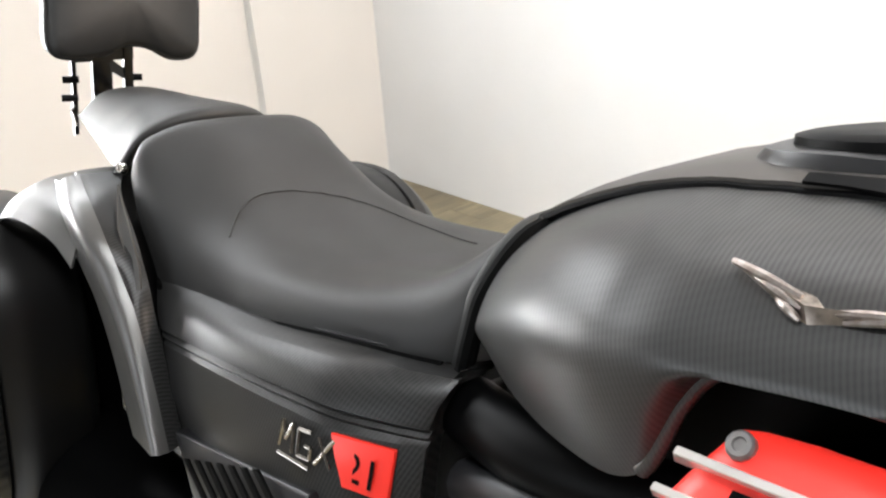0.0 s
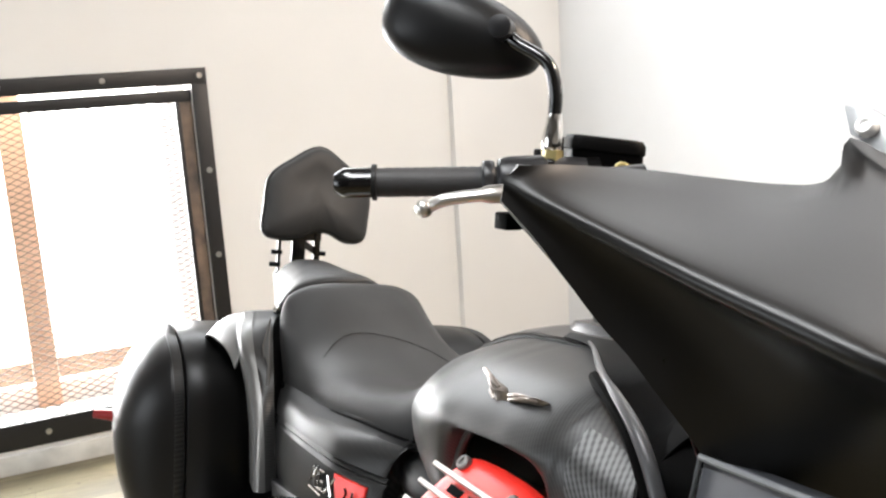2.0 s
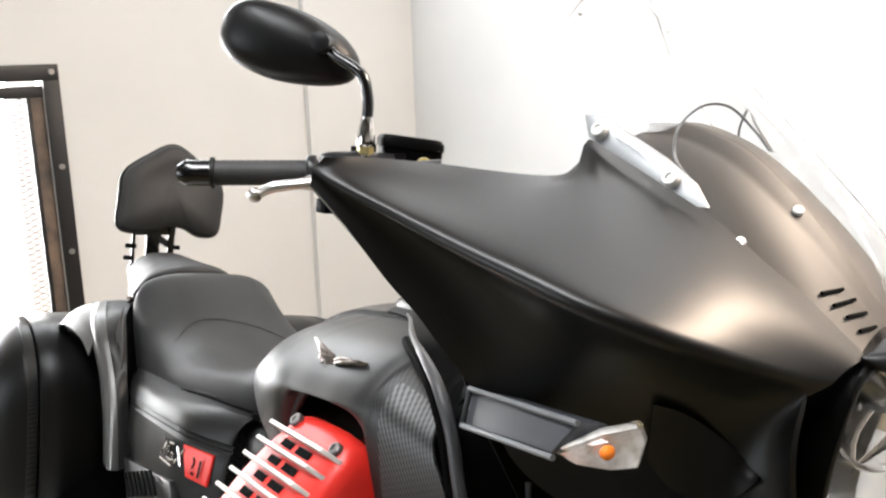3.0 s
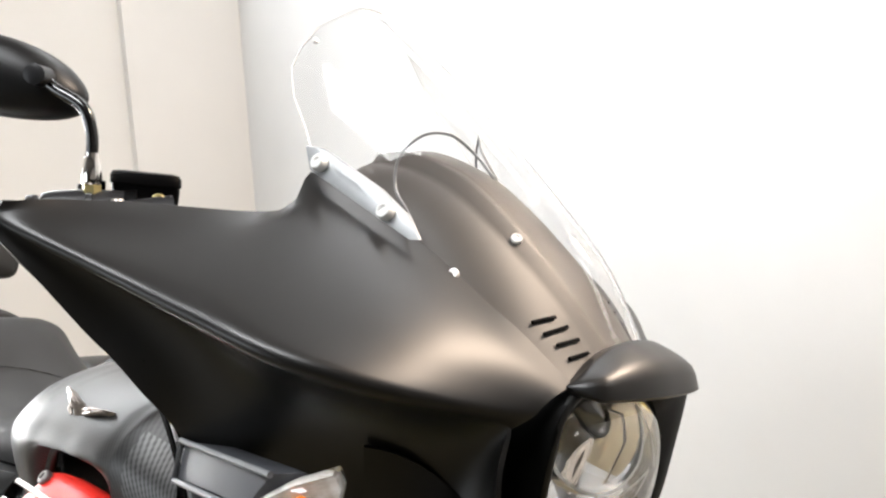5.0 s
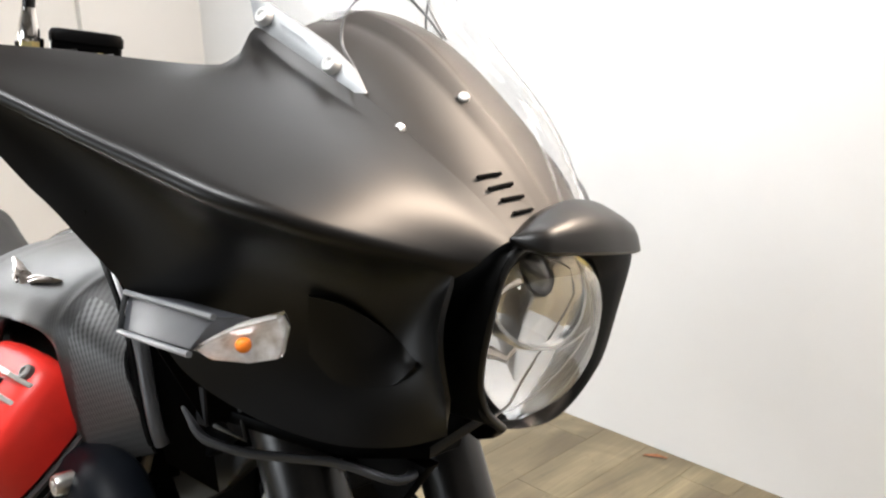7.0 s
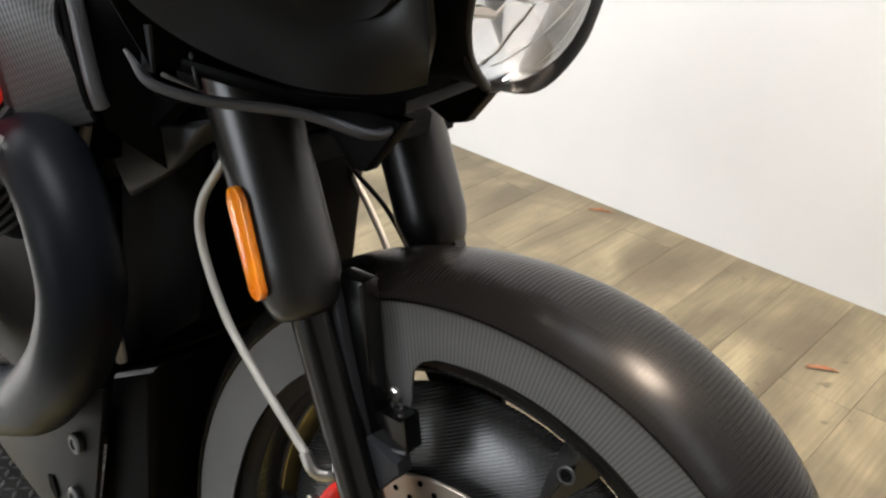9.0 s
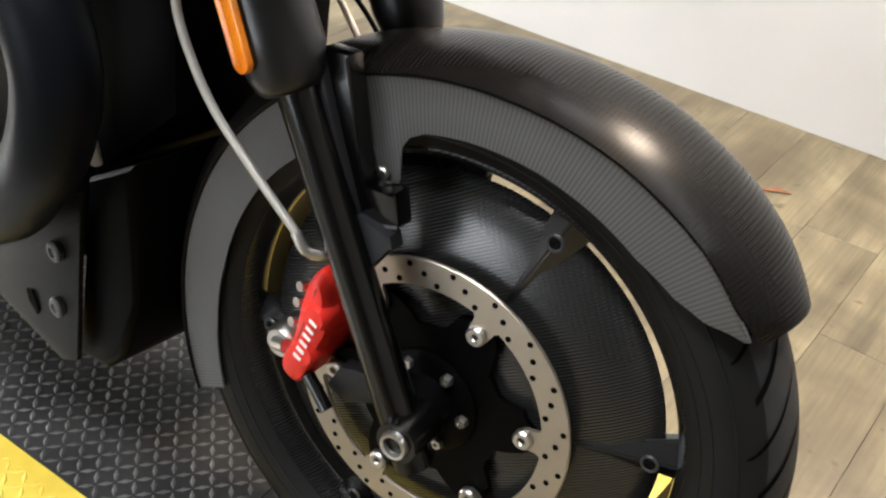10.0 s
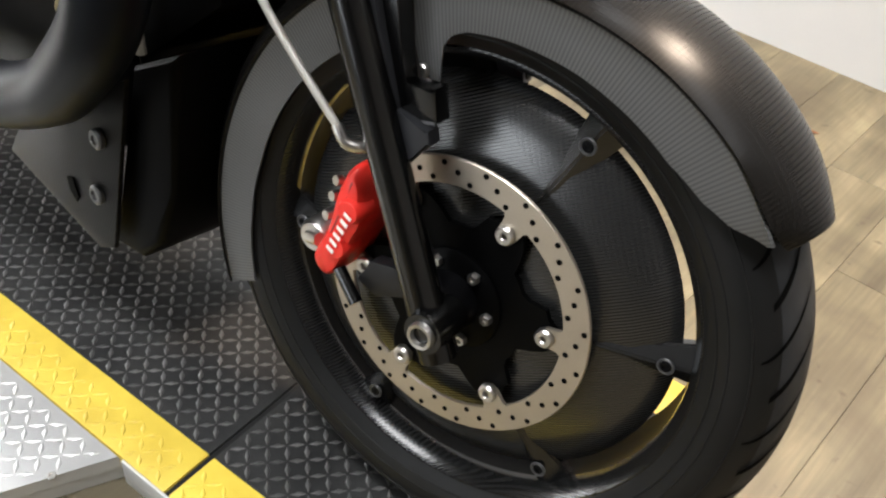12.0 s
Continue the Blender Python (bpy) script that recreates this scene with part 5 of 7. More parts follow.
for p0, p1, w in (((-0.68, -0.2105, 0.9095), (-0.632, -0.2165, 0.902), 0.0032), ((-0.664, -0.2135, 0.9055), (-0.63, -0.2205, 0.8965), 0.003), ((-0.645, -0.2195, 0.898), (-0.628, -0.2245, 0.891), 0.003), ((-0.612, -0.2185, 0.8995), (-0.572, -0.213, 0.9065), 0.003), ((-0.606, -0.2205, 0.8965), (-0.56, -0.212, 0.9075), 0.0026)):
    o1 = V((0.0, -0.8, 0.6)) * 0.009
    part("badge_feather", tube(bmesh.new(), [V(p0) + o1 * 0.8, (V(p0) + V(p1)) / 2 + o1 * 1.15, V(p1) + o1], lambda q: w * (0.35 + 0.65 * math.sin(math.pi * (0.15 + 0.75 * q))), 8, 3), BADGEBRIGHT, bike, "worn bright feather of the badge")

# -- front wheel --
hw = thing("front_wheel", "", "")
hw.parent = bike
hw.matrix_local = MH
hw["label"] = "front wheel with carbon dish and drilled brake disc"


def wpart(name, bm, material, label="", sharp=38):
    return part(name, bm, material, hw, label, sharp=sharp)


bm = bmesh.new()
prof = [(0.262, -0.044), (0.268, -0.05), (0.285, -0.0585), (0.305, -0.0605), (0.322, -0.054), (0.335, -0.042), (0.344, -0.024), (0.348, 0.0), (0.344, 0.024), (0.335, 0.042), (0.322, 0.054), (0.305, 0.0605), (0.285, 0.0585), (0.268, 0.05), (0.262, 0.044)]
lathe(bm, [tuple(p) for p in spline(prof, 3)], 128)
wpart("tyre", bm, RUBBER, "black road tyre with curved grooves")
for r, h in ((0.279, -0.0562), (0.291, -0.0598), (0.312, -0.0592)):
    wpart("wall_ridge", lathe(bmesh.new(), [(r - 0.0014, h + 0.001), (r - 0.0007, h - 0.0008), (r + 0.0007, h - 0.0008), (r + 0.0014, h + 0.001)], 128), RUBBER, "raised ring on the tyre wall")
bm = bmesh.new()
lathe(bm, [(r + 0.0003, h) for r, h in (tuple(p) for p in spline(prof, 6)) if abs(h) < 0.046 and r > 0.32], 128)
wpart("tread_band", bm, TREAD, "worn tread of the tyre, bluish sheen in its grey")
# grooves: thin curved slivers round the shoulder, standing just clear of the rubber
psp = [np.array(p) for p in spline(prof, 12)]
half = [p for p in psp if p[1] <= 0.004 and p[0] > 0.318]
for k in range(44):
    a = 360 / 44 * k
    pts = half[::4]
    L_, R_ = [], []
    for i, (r, h) in enumerate(pts):
        f = i / (len(pts) - 1)
        w = 0.75 * math.sin(math.pi * (0.12 + 0.85 * f)) * (1 if k % 2 else 0.7)
        c = a + 11 * f ** 1.4
        for lst, e in ((L_, -w), (R_, w)):
            q = radians(c + e)
            lst.append(V(((r + 0.0009) * math.cos(q), h - 0.0006, (r + 0.0009) * math.sin(q))))
    if k % 2:
        L_, R_ = L_[2:], R_[2:]
    wpart("tread_groove", sheet(bmesh.new(), [L_, R_]), RECESSDARK, "dark curved tread groove")
bm = bmesh.new()
lathe(bm, [(0.258, -0.015), (0.251, -0.016), (0.25, -0.024), (0.253, -0.036), (0.262, -0.047), (0.271, -0.046), (0.271, -0.03), (0.264, -0.02)], 128)
wpart("rim", bm, CARBONRIM, "gloss carbon rim lip", 50)
bm = bmesh.new()
lathe(bm, [(0.251, -0.0155), (0.253, -0.004), (0.253, 0.012), (0.250, 0.026), (0.246, 0.042), (0.244, 0.05), (0.247, 0.052), (0.271, 0.05), (0.271, 0.03), (0.262, 0.02), (0.26, 0.0), (0.258, -0.0145)], 128)
wpart("rim_barrel", bm, PLASTIC, "matt black rim barrel", 50)
# dish of carbon: convex, with a turned-down outer edge
for s in (1,):
    bm = bmesh.new()
    lathe(bm, [(0.05, -0.05 * s), (0.10, -0.05 * s), (0.15, -0.046 * s), (0.19, -0.038 * s), (0.212, -0.029 * s), (0.226, -0.02 * s), (0.2335, -0.012 * s), (0.226, -0.008 * s)], 96)
    wpart("dish", bm, CARBONDISH, "gloss carbon wheel dish")
A0 = 66.5
for k in range(6):
    a = A0 - 60 * k
    m = Matrix.Rotation(radians(-a), 4, "Y")
    for s in (1,):
        bm = bmesh.new()
        tip, l, r = V((0.137, -0.051, 0)), V((0.252, -0.016, 0.024)), V((0.252, -0.016, -0.024))
        mid_r = V((0.236, -0.034, 0.0))
        end = V((0.256, -0.030, 0))
        vs = [bm.verts.new(p) for p in (tip, l, mid_r, r, end, V((0.14, -0.03, 0)), V((0.252, -0.004, 0.024)), V((0.252, -0.004, -0.024)))]
        for f in ((0, 1, 2), (0, 2, 3), (1, 4, 2), (2, 4, 3), (0, 5, 6, 1), (0, 3, 7, 5), (1, 6, 7, 3, 4), (5, 7, 6)):
            bm.faces.new([vs[i] for i in f])
        bmesh.ops.bevel(bm, geom=bm.edges[:], offset=0.002, segments=2, affect="EDGES")
        bmesh.ops.transform(bm, matrix=m, verts=bm.verts)
        sp = wpart("spoke", bm, SPOKE, "satin black spoke wedge", 25)
        bm = bmesh.new()
        bolt(bm, m @ V((0.228, -0.036, 0)), (0, -1, 0), 0.0065, 0.003)
        part("spoke_bolt", bm, DARKMETAL, sp)
        bm = bmesh.new()
        tube(bm, [m @ V((0.228 + 0.0078 * math.cos(q), -0.0375, 0.0078 * math.sin(q))) for q in (2 * math.pi * j / 16 for j in range(17))], 0.0016, 6, 1)
        part("spoke_washer", bm, FRAMEGREY, sp)
# brake disc: a drilled ring on a black carrier
for s, main in ((-1, True), (1, False)):
    y = 0.065 * s
    bm = bmesh.new()
    lathe(bm, [(0.131, y - 0.0025), (0.159, y - 0.0025), (0.16, y - 0.0015), (0.16, y + 0.0015), (0.159, y + 0.0025), (0.131, y + 0.0025), (0.13, y), (0.131, y - 0.0025)], 128)
    lugs = []
    if main:
        for k in range(6):
            a = radians(A0 - 60 * k)
            c = V((math.cos(a), 0, math.sin(a)))
            t = V((-math.sin(a), 0, math.cos(a)))
            lugs.append([V((0, y - 0.0024, 0)) + c * rr + t * tt for rr, tt in ((0.136, 0.02), (0.126, 0.0125), (0.112, 0.011), (0.104, 0.006), (0.104, -0.006), (0.112, -0.011), (0.126, -0.0125), (0.136, -0.02))])
    disc = wpart("brake_disc", bm, DISCSTEEL, "drilled steel brake disc", 30)
    for q in lugs:
        part("disc_lug", slab(bmesh.new(), q, (0, 0.0046, 0)), DISCSTEEL, disc)
    if main:
        for k in range(60):
            a = radians(6 * k + 2)
            r = (0.1365, 0.1455, 0.1535)[k % 3]
            bm = bmesh.new()
            # black plug, just proud, for the shaded drilling
            rod(bm, (r * math.cos(a), y - 0.0031, r * math.sin(a)), (r * math.cos(a), y, r * math.sin(a)), 0.0031, 10)
            part("drill_plug", bm, RECESSDARK, disc)
        for k in range(6):
            a = radians(A0 - 60 * k)
            bm = bmesh.new()
            lathe(bm, [(0.003, -0.0045), (0.0045, -0.0065), (0.0085, -0.0065), (0.0105, -0.004), (0.0105, 0.002)], 20)
            part("bobbin", bm, ALU, disc, "bright disc bobbin", Matrix.Translation((0.112 * math.cos(a), y - 0.002, 0.112 * math.sin(a))))
    # carrier with six arms
    pts = []
    for k in range(72):
        a = 5 * k
        d = abs(((a - A0 + 30) % 60) - 30)
        r = 0.121 if d < 8 else (0.112 if d < 13 else 0.112 - 0.026 * min(1, (d - 13) / 7))
        pts.append((r * math.cos(radians(a)), y + 0.003, r * math.sin(radians(a))))
    wpart("disc_carrier", slab(bmesh.new(), pts, (0, 0.006, 0)), PLASTIC, "black disc carrier")
    wpart("hub_flange", lathe(bmesh.new(), [(0.0, y - 0.004), (0.05, y - 0.004), (0.058, y), (0.058, y + 0.01)], 40), PLASTIC, "black hub flange")
    for k in range(6):
        a = radians(A0 - 6 - 60 * k)
        bm = bmesh.new()
        bolt(bm, (0.046 * math.cos(a), y - 0.006, 0.046 * math.sin(a)), (0, -1, 0), 0.0068, 0.005, 6)
        wpart("hub_bolt", bm, ALU, "bright hub bolt")
wpart("hub", lathe(bmesh.new(), [(0.0, -0.1), (0.03, -0.1), (0.035, -0.06), (0.05, -0.05), (0.05, 0.05), (0.035, 0.06), (0.03, 0.1), (0.0, 0.1)], 32), DARKMETAL, "dark hub")

# -- fork (turned with the wheel) --
FD = V((-0.44, 0, 0.898))
for s in (-1, 1):
    y = -0.123 if s < 0 else 0.1
    base = V((0.0165 if s < 0 else 0.0015, y, -0.010))
    def at(d, off=0.0):
        return base + FD * d + V((0.898, 0, 0.44)) * off
    part("fork_slider", tube(bmesh.new(), [at(-0.02), at(0.0), at(0.2), at(0.4)], lambda q: 0.0195 if q > 0.1 else 0.0175, 24, 2), GLOSSBLACK, bike, "gloss black fork leg", MH)
    if s < 0:
        flank = [(-0.150, 0.335), (-0.122, 0.335), (-0.098, 0.27), (-0.072, 0.205), (-0.033, 0.199), (-0.029, 0.186), (-0.062, 0.148), (-0.02, 0.075), (0.036, -0.03), (0.012, -0.034), (-0.06, 0.11)]
        part("fork_rib", slab(bmesh.new(), [(x, -0.117, z) for x, z in flank], (0, 0.02, 0), 0.003), SLATE, bike, "slate grey cast fork flank", MH)
        stay = [(-0.128, 0.345), (-0.1, 0.345), (-0.082, 0.26), (-0.072, 0.226), (-0.039, 0.236), (-0.031, 0.204), (-0.07, 0.19), (-0.088, 0.215), (-0.11, 0.28)]
        part("fender_mount", slab(bmesh.new(), [(x, -0.106, z) for x, z in stay], (0, 0.024, 0), 0.004), GLOSSBLACK, bike, "black fender mounting lug", MH)
        part("mount_edge", tube(bmesh.new(), [(-0.070, -0.107, 0.194), (-0.033, -0.105, 0.203)], 0.0022, 8, 1), FRAMEGREY, bike, "grey edge of the fender mount", MH)
        part("axle_clamp", tube(bmesh.new(), [(0.018, -0.15, 0.01), (0.018, -0.1, 0.01)], 0.0215, 24, 1), GLOSSBLACK, bike, "black axle clamp", MH)
        bm = bmesh.new()
        lathe(bm, [(0.0095, -0.155), (0.0105, -0.160), (0.0135, -0.1605), (0.0148, -0.157), (0.0148, -0.15), (0.0095, -0.15)], 28)
        part("axle_end", bm, ALU, bike, "bright hollow axle end", MH @ Matrix.Translation((0.018, 0.004, 0.01)))
    cov = tube(bmesh.new(), [at(0.352, -0.004), at(0.368, -0.004), at(0.42, -0.003), at(0.5, -0.002), at(0.6, -0.002), at(0.68, -0.002)], lambda q: 0.0215 + 0.0175 * min(1.0, q / 0.3) ** 0.7, 28, 4)
    cover_ = part("fork_cover", cov, FORKPAINT, bike, "satin black fork cover", MH)
    if s < 0:
        b_ = bmesh.new()
        ax = [V((-0.165, -0.161, 0.336)), V((-0.194, -0.161, 0.405))]
        n_ = V((-0.25, -0.95, -0.1)).normalized()
        u_ = (ax[1] - ax[0]).normalized()
        w_ = n_.cross(u_).normalized()
        pts = []
        for k in range(24):
            q = 2 * math.pi * k / 24
            e = ax[1] if math.sin(q) >= 0 else ax[0]
            pts.append(e + w_ * 0.0125 * math.cos(q) + u_ * 0.0125 * math.sin(q))
        slab(b_, pts, n_ * 0.007, 0.002)
        part("reflector", b_, ORANGE, cover_, "amber side reflector", MH)
        pts2 = [p + (p - (ax[0] + ax[1]) / 2) * 0.0 + w_ * 0.004 - n_ * 0.002 for p in pts]
        part("reflector_back", slab(bmesh.new(), pts2, n_ * 0.004), PLASTIC, cover_, "", MH)
far_flank = [(x - 0.015, 0.09, z) for x, z in flank]
part("fork_rib", slab(bmesh.new(), far_flank, (0, 0.02, 0), 0.003), SLATE, bike, "slate grey cast fork flank", MH)
# added block, closes the view through the wheel to the bright floor
part("far_block", slab(bmesh.new(), [(-0.19, 0.094, 0.31), (-0.07, 0.094, 0.29), (-0.04, 0.094, 0.22), (-0.05, 0.094, 0.15), (-0.13, 0.094, 0.13), (-0.19, 0.094, 0.2)], (0, 0.014, 0), 0.004), PLASTIC, bike, "black block added at the far fork leg", MH)
part("lower_yoke", slab(bmesh.new(), [(-0.265, -0.13, 0.425), (-0.185, -0.13, 0.455), (-0.185, 0.13, 0.455), (-0.265, 0.13, 0.425)], (0.008, 0, -0.026), 0.006), PLASTIC, bike, "black lower fork yoke", MH)
part("steering_head", tube(bmesh.new(), [(-0.32, 0.02, 0.54), (-0.42, 0.02, 0.70)], 0.04, 16, 1), PLASTIC, bike, "black steering head", MH)

# brake hose and caliper
part("brake_hose", tube(bmesh.new(), [(-0.232, -0.135, 0.45), (-0.232, -0.146, 0.425), (-0.25, -0.152, 0.385), (-0.249, -0.152, 0.345), (-0.217, -0.15, 0.283), (-0.17, -0.147, 0.232), (-0.112, -0.143, 0.178)], 0.0042, 10, 6), HOSE, bike, "pale braided brake hose", MH)
part("hose_end", tube(bmesh.new(), [(-0.116, -0.143, 0.182), (-0.104, -0.143, 0.168), (-0.092, -0.135, 0.165), (-0.087, -0.12, 0.163)], 0.0062, 10, 3), ALU, bike, "bright hose fitting", MH)
part("brake_hose", tube(bmesh.new(), [(-0.26, 0.09, 0.40), (-0.30, 0.11, 0.36), (-0.27, 0.12, 0.31), (-0.235, 0.12, 0.26), (-0.22, 0.12, 0.2)], 0.0042, 8, 5), HOSE, bike, "", MH)
part("sensor_cable", tube(bmesh.new(), [(-0.27, 0.07, 0.41), (-0.30, 0.105, 0.365), (-0.25, 0.12, 0.32), (-0.21, 0.12, 0.28)], 0.003, 8, 5), PLASTIC, bike, "", MH)
part("cable_tie", tube(bmesh.new(), [(-0.305, 0.112, 0.358), (-0.295, 0.112, 0.35)], 0.009, 8, 1), PLASTIC, bike, "", MH)
cal_o = [(-0.12, 0.125), (-0.108, 0.129), (-0.099, 0.115), (-0.096, 0.097), (-0.09, 0.072), (-0.1, 0.05), (-0.106, 0.033), (-0.121, -0.001), (-0.13, -0.012), (-0.142, -0.016), (-0.157, -0.008), (-0.158, 0.009), (-0.141, 0.045), (-0.134, 0.075), (-0.13, 0.098)]
b_ = bmesh.new()
cal_o = [(-0.124 + (x + 0.124) * 0.84, z - 0.006) for x, z in cal_o]
ol = spline(cal_o, 3, True)
cx, cz_ = -0.118, 0.049
rings = [[(cx + (x - cx) * g, y, cz_ + (z - cz_) * g) for x, z in ol] for y, g in ((-0.04, 1.0), (-0.098, 1.0), (-0.106, 0.96), (-0.112, 0.86), (-0.114, 0.6), (-0.1145, 0.2))]
loft(b_, rings)
cal = part("brake_caliper", b_, RED, bike, "glossy red four-piston brake caliper", MH)
b_ = bmesh.new()
loft(b_, [[(x - 0.012, 0.15 + y * 0.8, z + 0.02) for x, y, z in r] for r in rings])
part("far_caliper", b_, DARKMETAL, bike, "dark back of the far brake caliper", MH)
for x, z, r in ((-0.122, 0.028, 0.016), (-0.11, 0.076, 0.015)):
    b_ = bmesh.new()
    lathe(b_, [(0.0, -0.118), (r * 0.8, -0.118), (r, -0.112), (r, -0.09)], 20)
    part("piston_boss", b_, RED, cal, "", MH @ Matrix.Translation((x, 0, z)))
b_ = bmesh.new()
for k in range(6):
    c = V((-0.125 + 0.0034 * k, -0.1195, 0.022 + 0.0096 * k))
    slab(b_, [c + V((-0.0045, 0, 0.0035)), c + V((0.0045, 0, -0.001)), c + V((0.0055, 0, 0.003)), c + V((-0.0035, 0, 0.0075))], (0, -0.001, 0))
part("caliper_marking", b_, mat("white_marking", (0.85, 0.83, 0.8), 0.4), cal, "unreadable white marking bars", MH)
for x, z in ((-0.1335, 0.098), (-0.1365, 0.078), (-0.142, 0.052)):
    part("caliper_bolt", rod(bmesh.new(), (x, -0.1, z), (x - 0.002, -0.108, z + 0.001), 0.0055, 10), ALU, cal, "bright caliper bolt", MH)
part("caliper_joint", tube(bmesh.new(), [(-0.112, -0.1115, 0.108), (-0.118, -0.113, 0.08), (-0.13, -0.113, 0.04), (-0.146, -0.1105, 0.004)], 0.0016, 6, 3), REDDARK, cal, "dark joint between the caliper halves", MH)
part("caliper_pin", rod(bmesh.new(), (-0.12, -0.105, -0.004), (-0.088, -0.112, -0.03), 0.0075, 12), GLOSSBLACK, cal, "", MH)
part("bleed_nipple", rod(bmesh.new(), (-0.168, -0.1, 0.012), (-0.15, -0.105, 0.018), 0.008, 10), ALU, cal, "", MH)
b_ = bmesh.new()
lathe(b_, [(0.0, -0.1), (0.016, -0.1), (0.02, -0.094), (0.02, -0.06)], 20)
part("caliper_wheel", b_, ALU, cal, "bright adjuster disc", MH @ Matrix.Translation((-0.164, 0, 0.012)))
part("caliper_arm", slab(bmesh.new(), [(-0.085, -0.1, 0.02), (-0.04, -0.1, 0.03), (-0.03, -0.1, 0.0), (-0.075, -0.1, -0.02), (-0.1, -0.1, -0.01)], (0, 0.02, 0), 0.003), GREYPLASTIC, bike, "grey caliper carrier", MH)

# -- front fender --
crown_r = [(30, 0.362), (36, 0.364), (45, 0.366), (55, 0.363), (65, 0.36), (75, 0.356), (85, 0.352), (95, 0.35), (105, 0.35), (115, 0.352), (125, 0.354), (140, 0.354), (155, 0.355), (170, 0.356), (185, 0.358), (198, 0.364)]
crease_r = [(30, 0.348), (38, 0.349), (50, 0.352), (65, 0.348), (83, 0.341), (102, 0.337), (115, 0.335), (130, 0.332), (150, 0.328), (165, 0.327), (180, 0.327), (205, 0.33)]
inner_r = [(30, 0.350), (36, 0.348), (38.5, 0.335), (41, 0.319), (46, 0.306), (54, 0.298), (63, 0.297), (75, 0.295), (89, 0.2905), (97, 0.2865), (100.5, 0.28), (102.5, 0.268), (103.5, 0.228), (110.5, 0.226), (112, 0.26), (115, 0.276), (124, 0.277), (137, 0.2765), (152, 0.2755), (170, 0.2755), (186, 0.282), (205, 0.295)]


def pol(a, r, y):
    return (r * math.cos(radians(a)), y, r * math.sin(radians(a)))


def tab(t, a):
    return float(np.interp(a, [p[0] for p in t], [p[1] for p in t]))


angles = [35 + 169 * k / 110 for k in range(111)]
rows = []
for a in angles:
    c, e = tab(crown_r, a) + 0.009, tab(crease_r, a)
    taper = 1.0 - 0.35 * max(0, (43 - a) / 8) ** 2 - 0.08 * min(1, max(0, (a - 115) / 45))
    rows.append([pol(a, e + (c - e) * h, 0.079 * w * taper) for w, h in [(v, 1 - abs(v) ** 2.1) for v in (-1, -0.96, -0.88, -0.76, -0.6, -0.42, -0.2, 0, 0.2, 0.42, 0.6, 0.76, 0.88, 0.96, 1)]])
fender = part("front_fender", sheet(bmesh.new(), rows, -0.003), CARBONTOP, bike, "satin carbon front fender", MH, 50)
for s in (-1, 1):
    rows = []
    for k in range(221):
        a = 37 + 167 * k / 220
        e, i_ = tab(crease_r, a) - 0.001, tab(inner_r, a)
        taper = 1.0 - 0.08 * min(1, max(0, (a - 115) / 45))
        y = 0.0755 * s * taper
        rows.append([pol(a, e, y * 1.03), pol(a, e - (e - i_) * 0.12, y), pol(a, e - (e - i_) * 0.5, y * 0.995), pol(a, i_, y * 0.97)])
    part("fender_side", sheet(bmesh.new(), rows, 0.003 * s), CARBONFEN, fender, "ribbed carbon fender side, lit tone in its colour", MH, 50)
part("fender_bolt", bolt(bmesh.new(), pol(107, 0.246, -0.079), (0, -1, 0), 0.007, 0.003), ALU, fender, "", MH)

# -- fairing (carried by the fork) --
YC = 0.025  # its middle plane


FC, FYAW = V((-0.047, 0.028, 0.0)), radians(9.5)
NX, NY = V((math.cos(FYAW), math.sin(FYAW), 0)), V((-math.sin(FYAW), math.cos(FYAW), 0))


def mir(p, s):
    """The same place on the other half of the fairing, which is turned with the bars."""
    p = V(p)
    return tuple(p if s > 0 else p - NY * 2 * (p - FC).dot(NY))


TOP = [(-0.366, -0.352, 0.815), (-0.357, -0.30, 0.813), (-0.345, -0.25, 0.811), (-0.318, -0.21, 0.808), (-0.292, -0.175, 0.806), (-0.276, -0.15, 0.808), (-0.272, -0.13, 0.82), (-0.281, -0.114, 0.842), (-0.251, -0.102, 0.826), (-0.212, -0.096, 0.808), (-0.172, -0.092, 0.79), (-0.138, -0.088, 0.77), (-0.105, -0.083, 0.747), (-0.072, -0.076, 0.725), (-0.045, -0.068, 0.702), (-0.028, -0.06, 0.686)]
CRE = [(-0.372, -0.357, 0.803), (-0.345, -0.345, 0.79), (-0.312, -0.332, 0.777), (-0.275, -0.318, 0.762), (-0.235, -0.307, 0.749), (-0.19, -0.297, 0.738), (-0.15, -0.288, 0.728), (-0.122, -0.275, 0.719), (-0.1, -0.258, 0.712), (-0.083, -0.238, 0.704), (-0.069, -0.213, 0.696), (-0.058, -0.185, 0.688), (-0.05, -0.16, 0.682), (-0.044, -0.138, 0.677), (-0.039, -0.12, 0.673), (-0.034, -0.104, 0.672)]
N = 70
PLAIN = TOP[:5] + [(-0.283, -0.158, 0.811), (-0.275, -0.142, 0.816), (-0.265, -0.12, 0.822)] + TOP[8:]
top, plain, cre = resample(TOP, N), resample(PLAIN, N), resample(CRE, N)
# keep the horn sharp by pairing along matching stretches
wing = []
